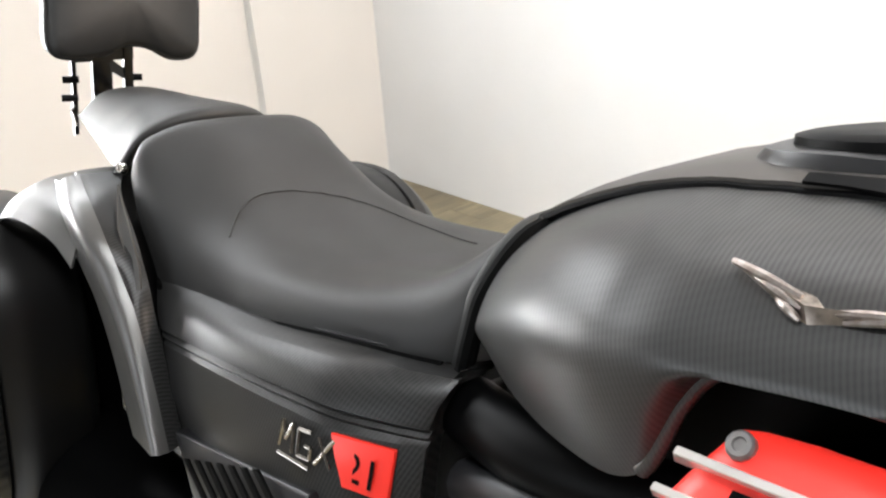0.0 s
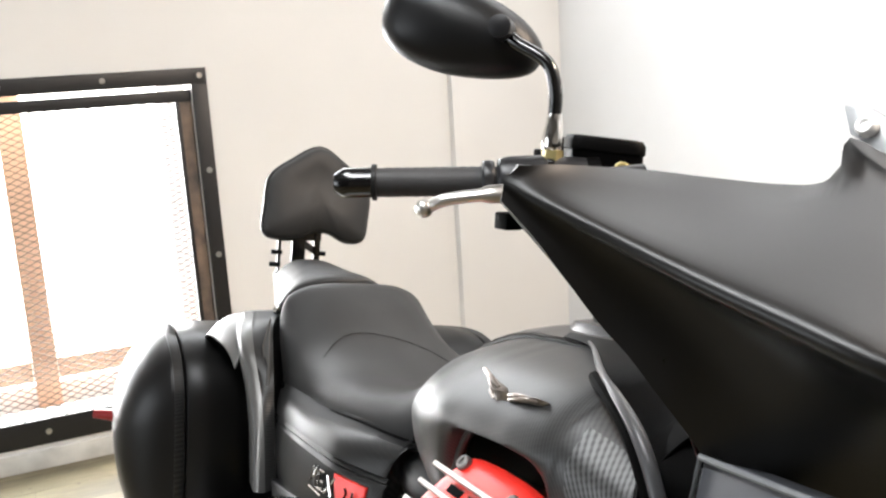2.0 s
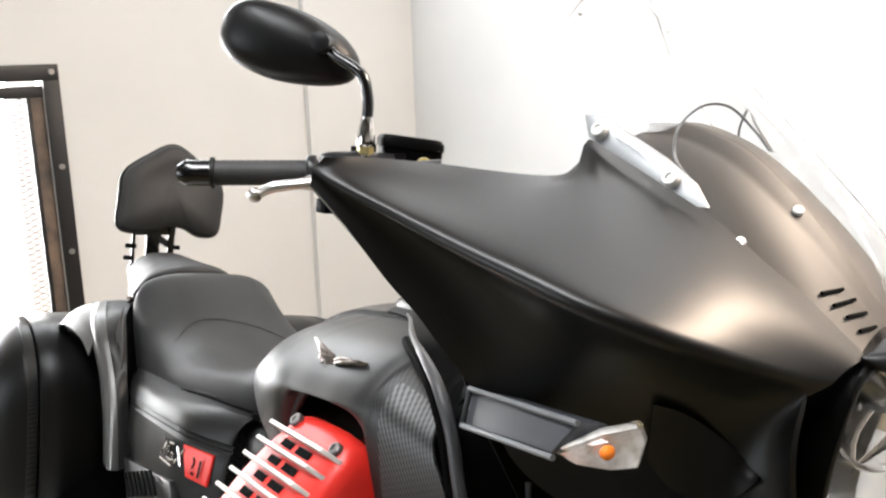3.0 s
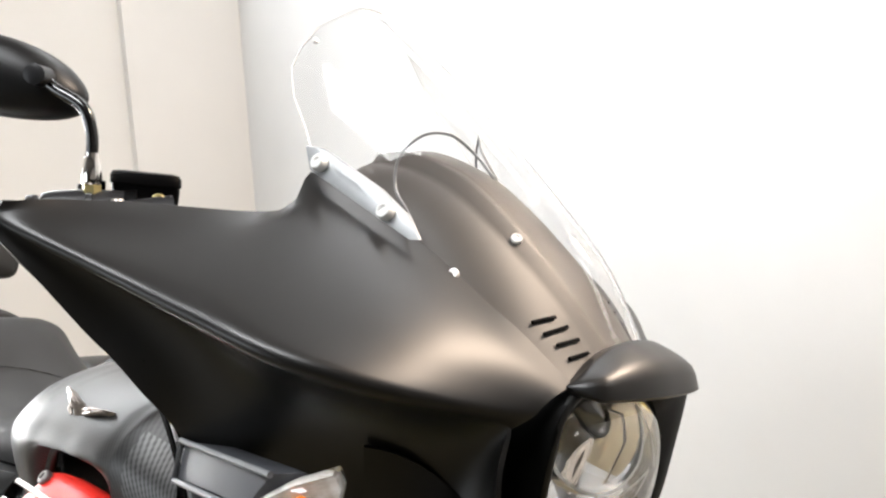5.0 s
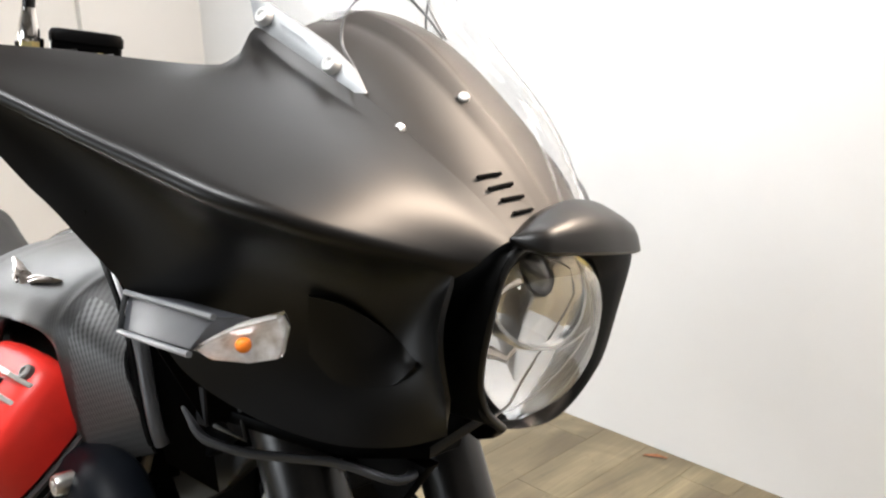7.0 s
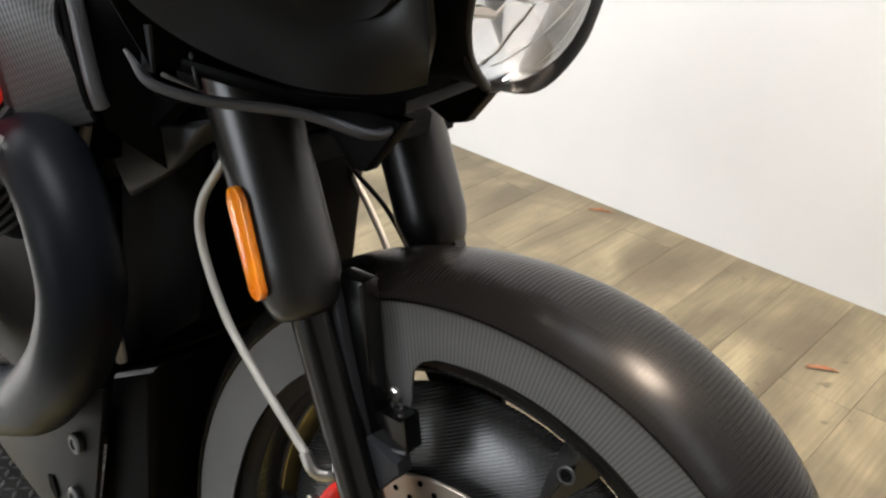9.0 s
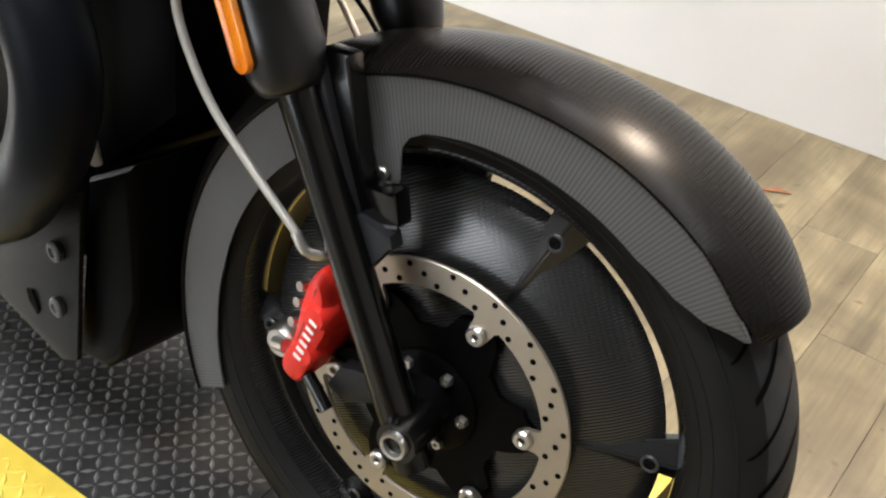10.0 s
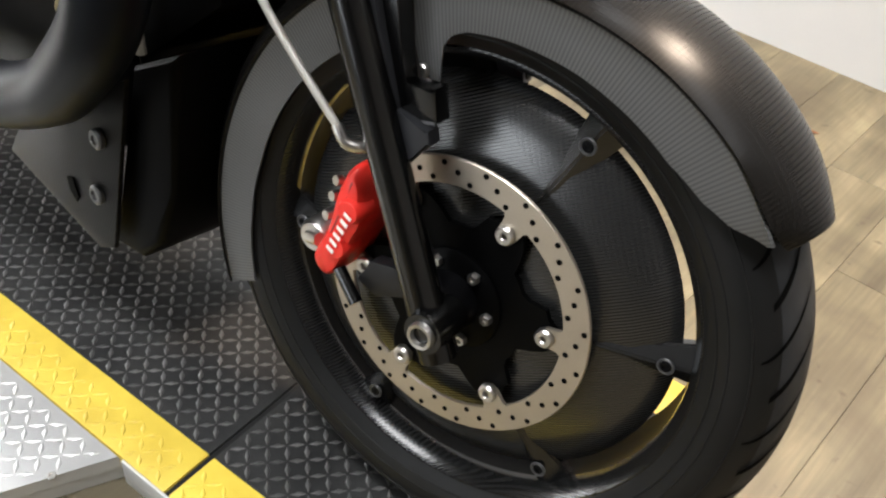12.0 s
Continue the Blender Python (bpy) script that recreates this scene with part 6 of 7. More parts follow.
for i, (a, c) in enumerate(zip(top, cre)):
    f = i / (N - 1)
    n_ = np.array([0.35, -0.55, 0.75])
    n_ = n_ / np.linalg.norm(n_)
    h = 0.012 * math.exp(-((f - 0.80) / 0.2) ** 2) - 0.004 * math.exp(-((f - 0.2) / 0.15) ** 2)
    col = []
    for k in range(9):
        g = k / 8
        p = plain[i] * (1 - g) + c * g + (a - plain[i]) * (1 - g) ** 4
        col.append(tuple(p + n_ * h * math.sin(math.pi * g) ** 0.9))
    wing.append(col)


def calm(grid, times):
    """Even out a sheet between its kept edges."""
    g = np.array(grid, float)
    for _ in range(times):
        g[1:-1, 1:-1] += 0.24 * (g[2:, 1:-1] + g[:-2, 1:-1] - 2 * g[1:-1, 1:-1]) + 0.02 * (g[1:-1, 2:] + g[1:-1, :-2] - 2 * g[1:-1, 1:-1])
    return [[tuple(p) for p in r] for r in g]


wing = calm(wing, 30)
LOW = [(-0.37, -0.36, 0.79), (-0.352, -0.342, 0.765), (-0.341, -0.322, 0.738), (-0.328, -0.302, 0.71), (-0.312, -0.288, 0.69), (-0.298, -0.272, 0.665), (-0.285, -0.25, 0.635), (-0.268, -0.232, 0.60), (-0.245, -0.215, 0.56), (-0.21, -0.195, 0.535), (-0.165, -0.175, 0.52), (-0.12, -0.15, 0.512), (-0.085, -0.115, 0.512), (-0.06, -0.09, 0.522)]
CRE2 = CRE[:-1] + [(-0.0385, -0.119, 0.668), (-0.038, -0.136, 0.64), (-0.037, -0.139, 0.612), (-0.039, -0.1238, 0.569)]
lowc, cre2 = resample(LOW, N), resample(CRE2, N)
under = []
for i, (c, w) in enumerate(zip(cre2, lowc)):
    f = i / (N - 1)
    n_ = np.array([0.25, -0.85, -0.3])
    h = -0.036 * math.sin(math.pi * f) - 0.012 * math.sin(math.pi * f * 2) ** 2
    under.append([tuple(c * (1 - g) + w * g + n_ / np.linalg.norm(n_) * h * math.sin(math.pi * g ** 0.75) ** 0.8) for g in (k / 7 for k in range(8))])
under = calm(under, 30)
# trim both sheets back from their shared crease and carry the wing round into the side with a wide fillet
def on_way(way, p):
    """Nearest place on a polyline: the segment's number, how far along it, and the point."""
    best = None
    for i in range(len(way) - 1):
        q, d = V(way[i]), V(way[i + 1]) - V(way[i])
        f = max(0.0, min(1.0, (p - q).dot(d) / max(1e-9, d.length_squared)))
        r = (p - q - d * f).length
        if best is None or r < best[0]:
            best = (r, i, f, q + d * f)
    return best[1:]


crease = [V(r[-1]) for r in wing]
for i in range(N):
    f = i / (N - 1)
    a, c = V(wing[i][-2]), crease[i]
    wing[i][-1] = tuple(c + (a - c).normalized() * min(0.022 * (1 - f) + 0.004, 0.7 * (a - c).length))
    c, a = V(under[i][0]), V(under[i][1])
    under[i][0] = tuple(c + (a - c).normalized() * min(0.020 * (1 - f) + 0.004, 0.8 * (a - c).length))
hem = [r[0] for r in under]
for i, c in enumerate(crease):
    a = V(wing[i][-1])
    k, f, e = on_way(hem, c)
    p1, p2 = a + (c - a) * 0.62, e + (c - e) * 0.62
    for g in (j / 8 for j in range(1, 9)):
        wing[i].append(tuple(a * (1 - g) ** 3 + p1 * 3 * g * (1 - g) ** 2 + p2 * 3 * g * g * (1 - g) + e * g ** 3))
g_ = np.array(wing, float)
soft = np.clip(1.0 - np.linspace(0, 1, N) / 0.62, 0.0, 1.0)[:, None, None] ** 1.3
for _ in range(40):
    g_[:, 7:16] += 0.45 * soft * (0.5 * (g_[:, 8:17] + g_[:, 6:15]) - g_[:, 7:16])
g_[2:-2, 4:] = 0.2 * (g_[:-4, 4:] + g_[1:-3, 4:] + g_[2:-2, 4:] + g_[3:-1, 4:] + g_[4:, 4:])
wing = [[tuple(p) for p in r] for r in g_]
for s in (1, -1):
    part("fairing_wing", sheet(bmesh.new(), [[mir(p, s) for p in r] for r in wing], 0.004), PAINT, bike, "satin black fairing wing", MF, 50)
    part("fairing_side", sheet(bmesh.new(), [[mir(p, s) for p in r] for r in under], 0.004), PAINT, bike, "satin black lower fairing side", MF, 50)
    # lip of the lower edge and little struts below
    part("lower_lip", tube(bmesh.new(), [mir(p, s) for p in ((-0.281, -0.188, 0.511), (-0.268, -0.189, 0.503), (-0.253, -0.191, 0.495), (-0.236, -0.189, 0.491), (-0.2, -0.175, 0.488), (-0.14, -0.137, 0.4875), (-0.095, -0.108, 0.477), (-0.1, -0.07, 0.48))], lambda q: 0.0025 + 0.0045 * min(1.0, q * 4), 10, 6, 0.6), ARMFACE, bike, "dark grey lower fairing lip", MF)
    part("lip_strut", slab(bmesh.new(), [mir(p, s) for p in ((-0.262, -0.188, 0.535), (-0.254, -0.187, 0.535), (-0.256, -0.182, 0.498), (-0.268, -0.183, 0.498))], (0, 0.003, 0)), ARMFACE, bike, "", MF)
    brace = part("lip_brace", slab(bmesh.new(), [mir(p, s) for p in ((-0.272, -0.152, 0.52), (-0.248, -0.151, 0.516), (-0.225, -0.161, 0.489), (-0.249, -0.163, 0.492))], (0, 0.003, 0)), GREYPLASTIC, bike, "", MF)
    part("brace_edge", tube(bmesh.new(), [mir(p, s) for p in ((-0.248, -0.153, 0.516), (-0.225, -0.163, 0.489), (-0.262, -0.168, 0.494))], 0.002, 6, 1), ARMEDGE, brace, "pale edge", MF)
    part("inner_fairing", sheet(bmesh.new(), [[mir(p, s) for p in r] for r in ([(-0.30, -0.27, 0.69), (-0.27, -0.18, 0.70), (-0.25, -0.06, 0.70), (-0.25, YC, 0.70)], [(-0.28, -0.235, 0.6), (-0.25, -0.16, 0.6), (-0.24, -0.06, 0.6), (-0.24, YC, 0.6)], [(-0.26, -0.18, 0.5), (-0.23, -0.12, 0.5), (-0.22, -0.05, 0.5), (-0.22, YC, 0.5)])], 0.003), PLASTIC, bike, "", MF)
part("fairing_floor", slab(bmesh.new(), [(-0.28, -0.17, 0.5), (-0.14, -0.135, 0.49), (-0.085, -0.08, 0.49), mir((-0.085, -0.08, 0.49), -1), mir((-0.14, -0.135, 0.49), -1), mir((-0.28, -0.17, 0.5), -1)], (0, 0, 0.012), 0.003), PLASTIC, bike, "black fairing underside", MF)
for s in (1, -1):
    part("chin_fin", slab(bmesh.new(), [mir(p, s) for p in ((-0.2, -0.075, 0.487), (-0.08, -0.09, 0.487), (-0.11, -0.095, 0.44), (-0.125, -0.09, 0.437))], (0, 0.02 * s, 0), 0.003), PLASTIC, bike, "small black chin fin", MF)

# leaf-shaped scoop face behind each signal, tilted so its shape gives the glint
for s in (1, -1):
    up_ = [(-0.1396, -0.175, 0.6387), (-0.122, -0.1547, 0.6317), (-0.1028, -0.1246, 0.6092), (-0.0775, -0.1125, 0.588)]
    lo_ = [(-0.1524, -0.1553, 0.5895), (-0.1344, -0.1396, 0.566), (-0.0978, -0.1195, 0.5671), (-0.077, -0.1118, 0.585)]
    o_ = np.array([0.5, -0.8, -0.1])
    rows = []
    for a_, c_ in zip(spline(up_, 4), spline(lo_, 4)):
        rows.append([mir(tuple(a_ * (1 - g) + c_ * g + o_ * (0.001 + 0.012 * g)), s) for g in (0, 0.33, 0.66, 1)])
    part("scoop_face", sheet(bmesh.new(), rows, 0.003 * s), PAINT, bike, "satin black scoop face tilted for its glint", MF, 60)
# centre cowl between the seams, with four slots on each side
CREST = [(-0.30, YC, 0.868), (-0.25, YC, 0.868), (-0.2, YC, 0.855), (-0.17, YC, 0.841), (-0.14, YC, 0.822), (-0.11, YC, 0.80), (-0.08, YC, 0.775), (-0.055, YC, 0.748), (-0.035, YC, 0.722), (-0.02, YC, 0.70)]
SEAM = [(-0.27, -0.102, 0.83), (-0.245, -0.1, 0.822), (-0.212, -0.096, 0.808), (-0.172, -0.092, 0.79), (-0.138, -0.088, 0.77), (-0.105, -0.083, 0.747), (-0.085, -0.079, 0.733), (-0.062, -0.073, 0.716), (-0.042, -0.066, 0.698), (-0.028, -0.06, 0.686)]
rows = []
for c, m_ in zip(resample(CREST, 24), resample(SEAM, 24)):
    r, e0 = [], V(m_)
    e1 = V(mir(m_, -1))
    mid_ = (e0 + e1) / 2
    for k in range(-12, 13):
        g = k / 12
        q = mid_.lerp(e0 if g < 0 else e1, abs(g))
        hgt = 1 - abs(g) ** 2.4
        ridge = 0.008 * max(0.0, min(1.0, (0.42 - abs(g)) / 0.07))
        q = q + NX * 0.012 * (1 - g * g)
        r.append((q.x, q.y, m_[2] + (c[2] - 0.008 - m_[2]) * hgt + ridge))
    rows.append(r)
COWLROWS = rows
part("centre_cowl", sheet(bmesh.new(), rows, 0.004), COWL, bike, "satin centre cowl, screen haze in its grey-brown tone", MF, 60)


SLOTS = [((-0.0703, -0.0594, 0.7314), (-0.0647, -0.0354, 0.734)), ((-0.0607, -0.056, 0.7228), (-0.057, -0.0285, 0.7262)), ((-0.0516, -0.0502, 0.7145), (-0.0487, -0.0235, 0.7164)), ((-0.0421, -0.0458, 0.7045), (-0.0405, -0.0215, 0.706))]
for a_, b2 in SLOTS:
    n_ = V((0.74, -0.2, 0.64))
    w_ = V((-0.64, 0, 0.74)) * 0.0013
    flat = []
    for p in (V(a_), V(b2)):
        i, j = min(((i, j) for i in range(1, 23) for j in range(1, 12)), key=lambda q: (V(COWLROWS[q[0]][q[1]]) - p).length)
        q = V(COWLROWS[i][j])
        m_ = (V(COWLROWS[i + 1][j]) - V(COWLROWS[i - 1][j])).cross(V(COWLROWS[i][j + 1]) - V(COWLROWS[i][j - 1])).normalized()
        flat.append(p - m_ * (p - q).dot(m_) + n_ * 0.0015)
    pts = [flat[0] - w_, flat[1] - w_, flat[1] + w_, flat[0] + w_]
    for s in (1, -1):
        part("cowl_slot", slab(bmesh.new(), [mir(p - n_ * 0.001, s) for p in pts], V(mir(pts[0] + n_ * 0.0016, s)) - V(mir(pts[0] - n_ * 0.001, s))), RECESSDARK, bike, "dark cowl slot", MF)

# clear tall screen with bright side plates
SX, SY = V((math.cos(radians(-5)), math.sin(radians(-5)), 0)), V((-math.sin(radians(-5)), math.cos(radians(-5)), 0))
rows = []
for k, (bx, bz) in enumerate(np.array(resample([(-0.02, 0, 0.705), (-0.06, 0, 0.772), (-0.12, 0, 0.826), (-0.19, 0, 0.882), (-0.26, 0, 0.935), (-0.32, 0, 0.975), (-0.352, 0, 0.99)], 25))[:, ::2]):
    # from the low front edge up over the cowl to the tall rounded top
    v = k / 24
    w = (1 + 0.124 * v) * float(np.interp(v, [0, 0.08, 0.15, 0.35, 0.5, 0.62, 0.7, 0.8, 0.88, 0.94, 0.98, 1.0], [0.03, 0.055, 0.078, 0.108, 0.112, 0.104, 0.098, 0.092, 0.082, 0.065, 0.042, 0.015]))
    r = []
    for j in range(-8, 9):
        q = j / 8 * w / 0.11
        r.append(tuple(FC + SX * (bx + 0.047 - 0.021 * v - 0.094 * q * q) + SY * (j / 8 * w - 0.0148 * v) + V((0, 0, bz + 0.03 * v - 0.057 * (1 + 1.4 * max(0.0, 1 - v / 0.45)) * q * q))))
    rows.append(r)
scr = part("windscreen", sheet(bmesh.new(), rows, 0.003), GLASS, bike, "clear tall plastic windscreen", MF, 60)
scr.visible_shadow = False
for k in (1, -2):
    part("screen_rivet", bolt(bmesh.new(), rows[22][k], (0.8, 0, 0.6), 0.0038, 0.002), BRIGHTBOLT, scr, "bright screen rivet", MF)
rim = [r[0] for r in rows[13:]] + rows[-1][1:-1] + [r[-1] for r in rows[:8:-1]]
part("screen_edge", tube(bmesh.new(), rim, 0.0008, 6, 1), SCREENEDGE, scr, "faint pale edge of the screen", MF)
for s in (1, -1):
    pl = [(-0.287, -0.117, 0.868), (-0.268, -0.112, 0.866), (-0.2, -0.105, 0.832), (-0.165, -0.108, 0.812), (-0.15, -0.11, 0.794), (-0.158, -0.114, 0.794), (-0.278, -0.119, 0.847)]
    plate = part("screen_plate", slab(bmesh.new(), [mir(p, s) for p in pl], (0, 0.003 * s, 0.001), 0.0008), PLATE, bike, "bright aluminium screen plate", MF)
    for p in ((-0.266, -0.116, 0.853), (-0.186, -0.112, 0.815)):
        part("plate_bolt", bolt(bmesh.new(), mir((p[0], p[1] - 0.003, p[2] + 0.001), s), (0.1, -s, 0.4), 0.008, 0.004), BRIGHTBOLT, plate, "", MF)
    loop = [(-0.157, -0.106, 0.80), (-0.185, -0.088, 0.815), (-0.21, -0.078, 0.835), (-0.214, -0.07, 0.862), (-0.205, -0.05, 0.882), (-0.195, -0.025, 0.884), (-0.185, -0.004, 0.87), (-0.165, 0.005, 0.845)]
    part("deflector_edge", tube(bmesh.new(), [mir(p, s) for p in loop], 0.0013, 6, 5), mat("dark_screen_edge", (0.12, 0.12, 0.12), 0.3), bike, "dark edge of a small deflector", MF)
for s in (1, -1):
    part("seam_bolt", bolt(bmesh.new(), mir((-0.128, -0.091, 0.768), s), (0.3, -s, 0.5), 0.0045, 0.002), BRIGHTBOLT, bike, "", MF)

HYAW = radians(5)
HX, HYV = V((math.cos(HYAW), math.sin(HYAW), 0)), V((-math.sin(HYAW), math.cos(HYAW), 0))


def hloc(x, y, z):
    """Ahead, left and up along the headlight's own axis."""
    return tuple(FC + HX * x + HYV * y + V((0, 0, z - 0.11 * y)))


part("ridge_bolt", bolt(bmesh.new(), (-0.117, -0.021, 0.7955), (0.55, -0.5, 0.65), 0.0052, 0.002), BRIGHTBOLT, bike, "", MF)
# headlight: hood, bezel, domed clear lens, reflector bowl and bulb cap
hood = []
for k in range(33):
    g = -1 + k / 16
    d = abs(g) ** (2.2 if g < 0 else 3.0)
    y = 0.093 * g if g < 0 else 0.098 * g
    back = hloc(0.019 - 0.008 * d, y, 0.7135 - 0.035 * d)
    low = hloc(0.062 - 0.026 * d, y * 1.12, 0.6745 - 0.003 * d)
    mid = hloc(0.054 - 0.022 * d, y * 1.08, 0.699 - 0.016 * d)
    lip = hloc(0.028 - 0.01 * d, y * 1.03, 0.714 - 0.031 * d)
    pts = [tuple(p) for p in spline([hloc(0.004 - 0.006 * d, y * 0.97, 0.706 - 0.034 * d), back, lip, mid, low], 3)]
    row = pts + [hloc(0.058 - 0.026 * d, y * 1.1, 0.6715 - 0.003 * d), hloc(0.03 - 0.02 * d, y * 1.08, 0.676 - 0.008 * d)]
    shut, end = max(0.0, (abs(g) - 0.86) / 0.14) ** 1.5, V(hloc(0.012, math.copysign(0.1, g), 0.679))
    hood.append([tuple(V(p).lerp(end, shut * 0.97)) for p in row])
part("headlight_hood", sheet(bmesh.new(), hood, 0.004), PAINT, bike, "satin black headlight hood", MF, 50)
near_half = [(-0.03, 0.690), (-0.072, 0.681), (-0.098, 0.672), (-0.113, 0.656), (-0.119, 0.63), (-0.120, 0.60), (-0.118, 0.575), (-0.111, 0.552), (-0.094, 0.530), (-0.062, 0.511)]
far_half = [(0.05, 0.500), (0.10, 0.513), (0.148, 0.536), (0.17, 0.556), (0.182, 0.60), (0.193, 0.645), (0.188, 0.664), (0.165, 0.672), (0.11, 0.682), (0.04, 0.690)]
so = near_half + [(0.0, 0.501)] + far_half
so = [tuple(p) for p in spline(so, 3, True)]
LZ, LW, LH = 0.588, 0.098, 0.071


def oval(g, x, n=48, angles=None):
    pts = []
    for t in angles or [2 * math.pi * k / n for k in range(n)]:
        y, z = LW * g * math.copysign(abs(math.cos(t)) ** 0.85, math.cos(t)), LH * g * math.copysign(abs(math.sin(t)) ** 0.85, math.sin(t))
        pts.append(hloc(x + 0.15 * z, y - 0.006, LZ + z))
    return pts


round_ = [math.atan2((z - LZ) / LH, y / LW) for y, z in so]
rings = []
for x, m_ in ((-0.05, 0.55), (-0.02, 0.14), (-0.004, 0.0), (0.004, 0.02), (0.009, 0.1), (0.010, 0.3), (0.007, 0.6), (-0.002, 0.92), (-0.02, 1.0), (-0.03, 1.0)):
    outer_ = [hloc(x - 0.012 * (abs(y) / 0.16) ** 2 + 0.15 * (z - LZ), y, z) for y, z in so]
    rings.append([tuple(V(p).lerp(V(q), m_)) for p, q in zip(outer_, oval(1.17, x, angles=round_))])
b_ = bmesh.new()
loft(b_, rings, cap=False)
head = part("headlight_bezel", b_, BEZEL, bike, "black headlight bezel", MF, 40)
band = [hloc(0.007 - 0.012 * (abs(y) / 0.16) ** 2 + 0.15 * (z - LZ), y + 0.007, z - 0.002) for y, z in near_half]
part("bezel_rim", tube(bmesh.new(), band, lambda q: 0.0062 - 0.002 * abs(2 * q - 1), 12, 4), PAINT, head, "satin black rim of the bezel", MF)
b_ = bmesh.new()
loft(b_, [oval(g, x) for g, x in ((1.165, -0.026), (1.155, -0.010), (1.08, 0.004), (0.92, 0.016), (0.65, 0.026), (0.33, 0.031), (0.05, 0.033))])
part("headlight_lens", b_, LENS, head, "clear domed headlight lens", MF).visible_shadow = False
b_ = bmesh.new()
# stepped facets of the bowl
steps = []
for g, x in ((1.13, -0.022), (1.0, -0.04), (0.93, -0.038), (0.78, -0.062), (0.75, -0.058), (0.5, -0.08), (0.47, -0.076), (0.2, -0.09), (0.02, -0.09)):
    flat, deep = oval(g, x, 36), oval(g * 0.965, x - 0.006, 36)
    steps.append([deep[k] if k % 3 == 0 else flat[k] for k in range(36)])
loft(b_, steps, cap=False)
part("headlight_bowl", b_, REFLECTOR, head, "faceted bright reflector bowl", MF, 8)
# upper reflector cone with its shelf, and the round bulb shield in it
turns = [2 * math.pi * k / 30 for k in range(30)]
b_ = bmesh.new()
loft(b_, [[hloc(x, -0.012 + 0.058 * q * math.cos(t), 0.622 + 0.037 * q * math.sin(t)) for t in turns] for x, q in ((-0.028, 1.06), (-0.018, 1.05), (-0.018, 0.98), (-0.035, 0.9), (-0.05, 0.66), (-0.07, 0.3))], cap=False)
part("upper_reflector", b_, REFLECTOR, head, "bright cone round the bulb", MF)
b_ = bmesh.new()
loft(b_, [[hloc(-0.012 + h, -0.018 + 0.017 * q * math.cos(t), 0.634 + 0.015 * q * math.sin(t)) for t in turns] for h, q in ((0.004, 0.1), (0.002, 0.5), (-0.003, 0.85), (-0.010, 1.0), (-0.03, 1.0), (-0.032, 0.86))], cap=False)
part("bulb_shield", b_, SHIELD, head, "dark grey bulb shield", MF)
# moulded ribs inside the lens
for y0, z0, y1, z1 in ((0.03, 0.60, -0.055, 0.53), (0.062, 0.60, 0.0, 0.522), (0.02, 0.655, 0.045, 0.60), (0.048, 0.655, 0.07, 0.61), (-0.03, 0.583, 0.03, 0.60)):
    rib = []
    for k in range(7):
        f = k / 6
        y, z = y0 + (y1 - y0) * f, z0 + (z1 - z0) * f
        d = math.hypot(y / LW, (z - LZ) / LH)
        rib.append(hloc(0.024 - 0.022 * d * d + 0.15 * (z - LZ), y, z))
    part("lens_rib", tube(bmesh.new(), rib, 0.0010, 6, 2), RIBGLASS, head, "moulded lens rib", MF)
inner_facets = ((-0.07, 0.575, 0.04, 0.022, -12), (-0.01, 0.553, 0.045, 0.026, 8), (0.05, 0.57, 0.04, 0.026, 20))
for y, z, w, hgt, turn in inner_facets:
    q = math.radians(turn)
    cs = [(-w / 2, -hgt), (w / 2, -hgt * 0.8), (w / 2, hgt * 0.7), (-w / 2, hgt)]
    part("reflector_facet", slab(bmesh.new(), [hloc(-0.045 + 0.3 * a_ * math.sin(q) + 0.5 * c_, y + a_, z + c_ * 0.8) for a_, c_ in cs], (-0.003, 0, 0), 0.001), REFLECTOR, head, "", MF)

# turn signal on its grey arm
b_ = bmesh.new()
slab(b_, [(-0.278, -0.244, 0.623), (-0.143, -0.262, 0.634), (-0.156, -0.275, 0.609), (-0.278, -0.25, 0.593)], (0.006, 0.03, -0.004), 0.003)
arm = part("signal_arm", b_, ARMFACE, bike, "black turn signal arm with pale edges", MF)
edge = [(-0.140, -0.266, 0.635), (-0.279, -0.246, 0.624), (-0.279, -0.252, 0.592), (-0.150, -0.279, 0.608)]
part("arm_edge", tube(bmesh.new(), edge, 0.0026, 8, 1), ARMEDGE, arm, "pale arm edge", MF)
tri_a = [tuple(V((-0.106, -0.23, 0.622)) + (V(p) - V((-0.106, -0.23, 0.622))) * 0.76) for p in ((-0.168, -0.287, 0.607), (-0.15, -0.285, 0.618), (-0.128, -0.268, 0.633), (-0.108, -0.232, 0.641), (-0.105, -0.226, 0.628), (-0.11, -0.228, 0.6), (-0.125, -0.252, 0.597), (-0.15, -0.278, 0.6))]
cen = V((-0.126, -0.251, 0.6175))
b_ = bmesh.new()
rings = []
for w, g in ((0.022, 0.92), (0.01, 1.0), (0.0, 1.0), (-0.007, 0.92), (-0.011, 0.7), (-0.013, 0.3)):
    rings.append([cen + (V(p) - cen) * g + V((-0.75, 1, 0.0)).normalized() * w for p in tri_a])
loft(b_, rings)
sig = part("signal_lens", b_, LENS, bike, "clear wedge turn signal lens", MF)
sig.visible_shadow = False
b_ = bmesh.new()
loft(b_, [[cen + (V(p) - cen) * g + V((-0.75, 1, 0.0)).normalized() * w for p in tri_a] for w, g in ((0.0, 0.86), (0.012, 0.84), (0.02, 0.6))])
part("signal_bowl", b_, SIGNALBOWL, sig, "dull reflector", MF, 10)
b_ = bmesh.new()
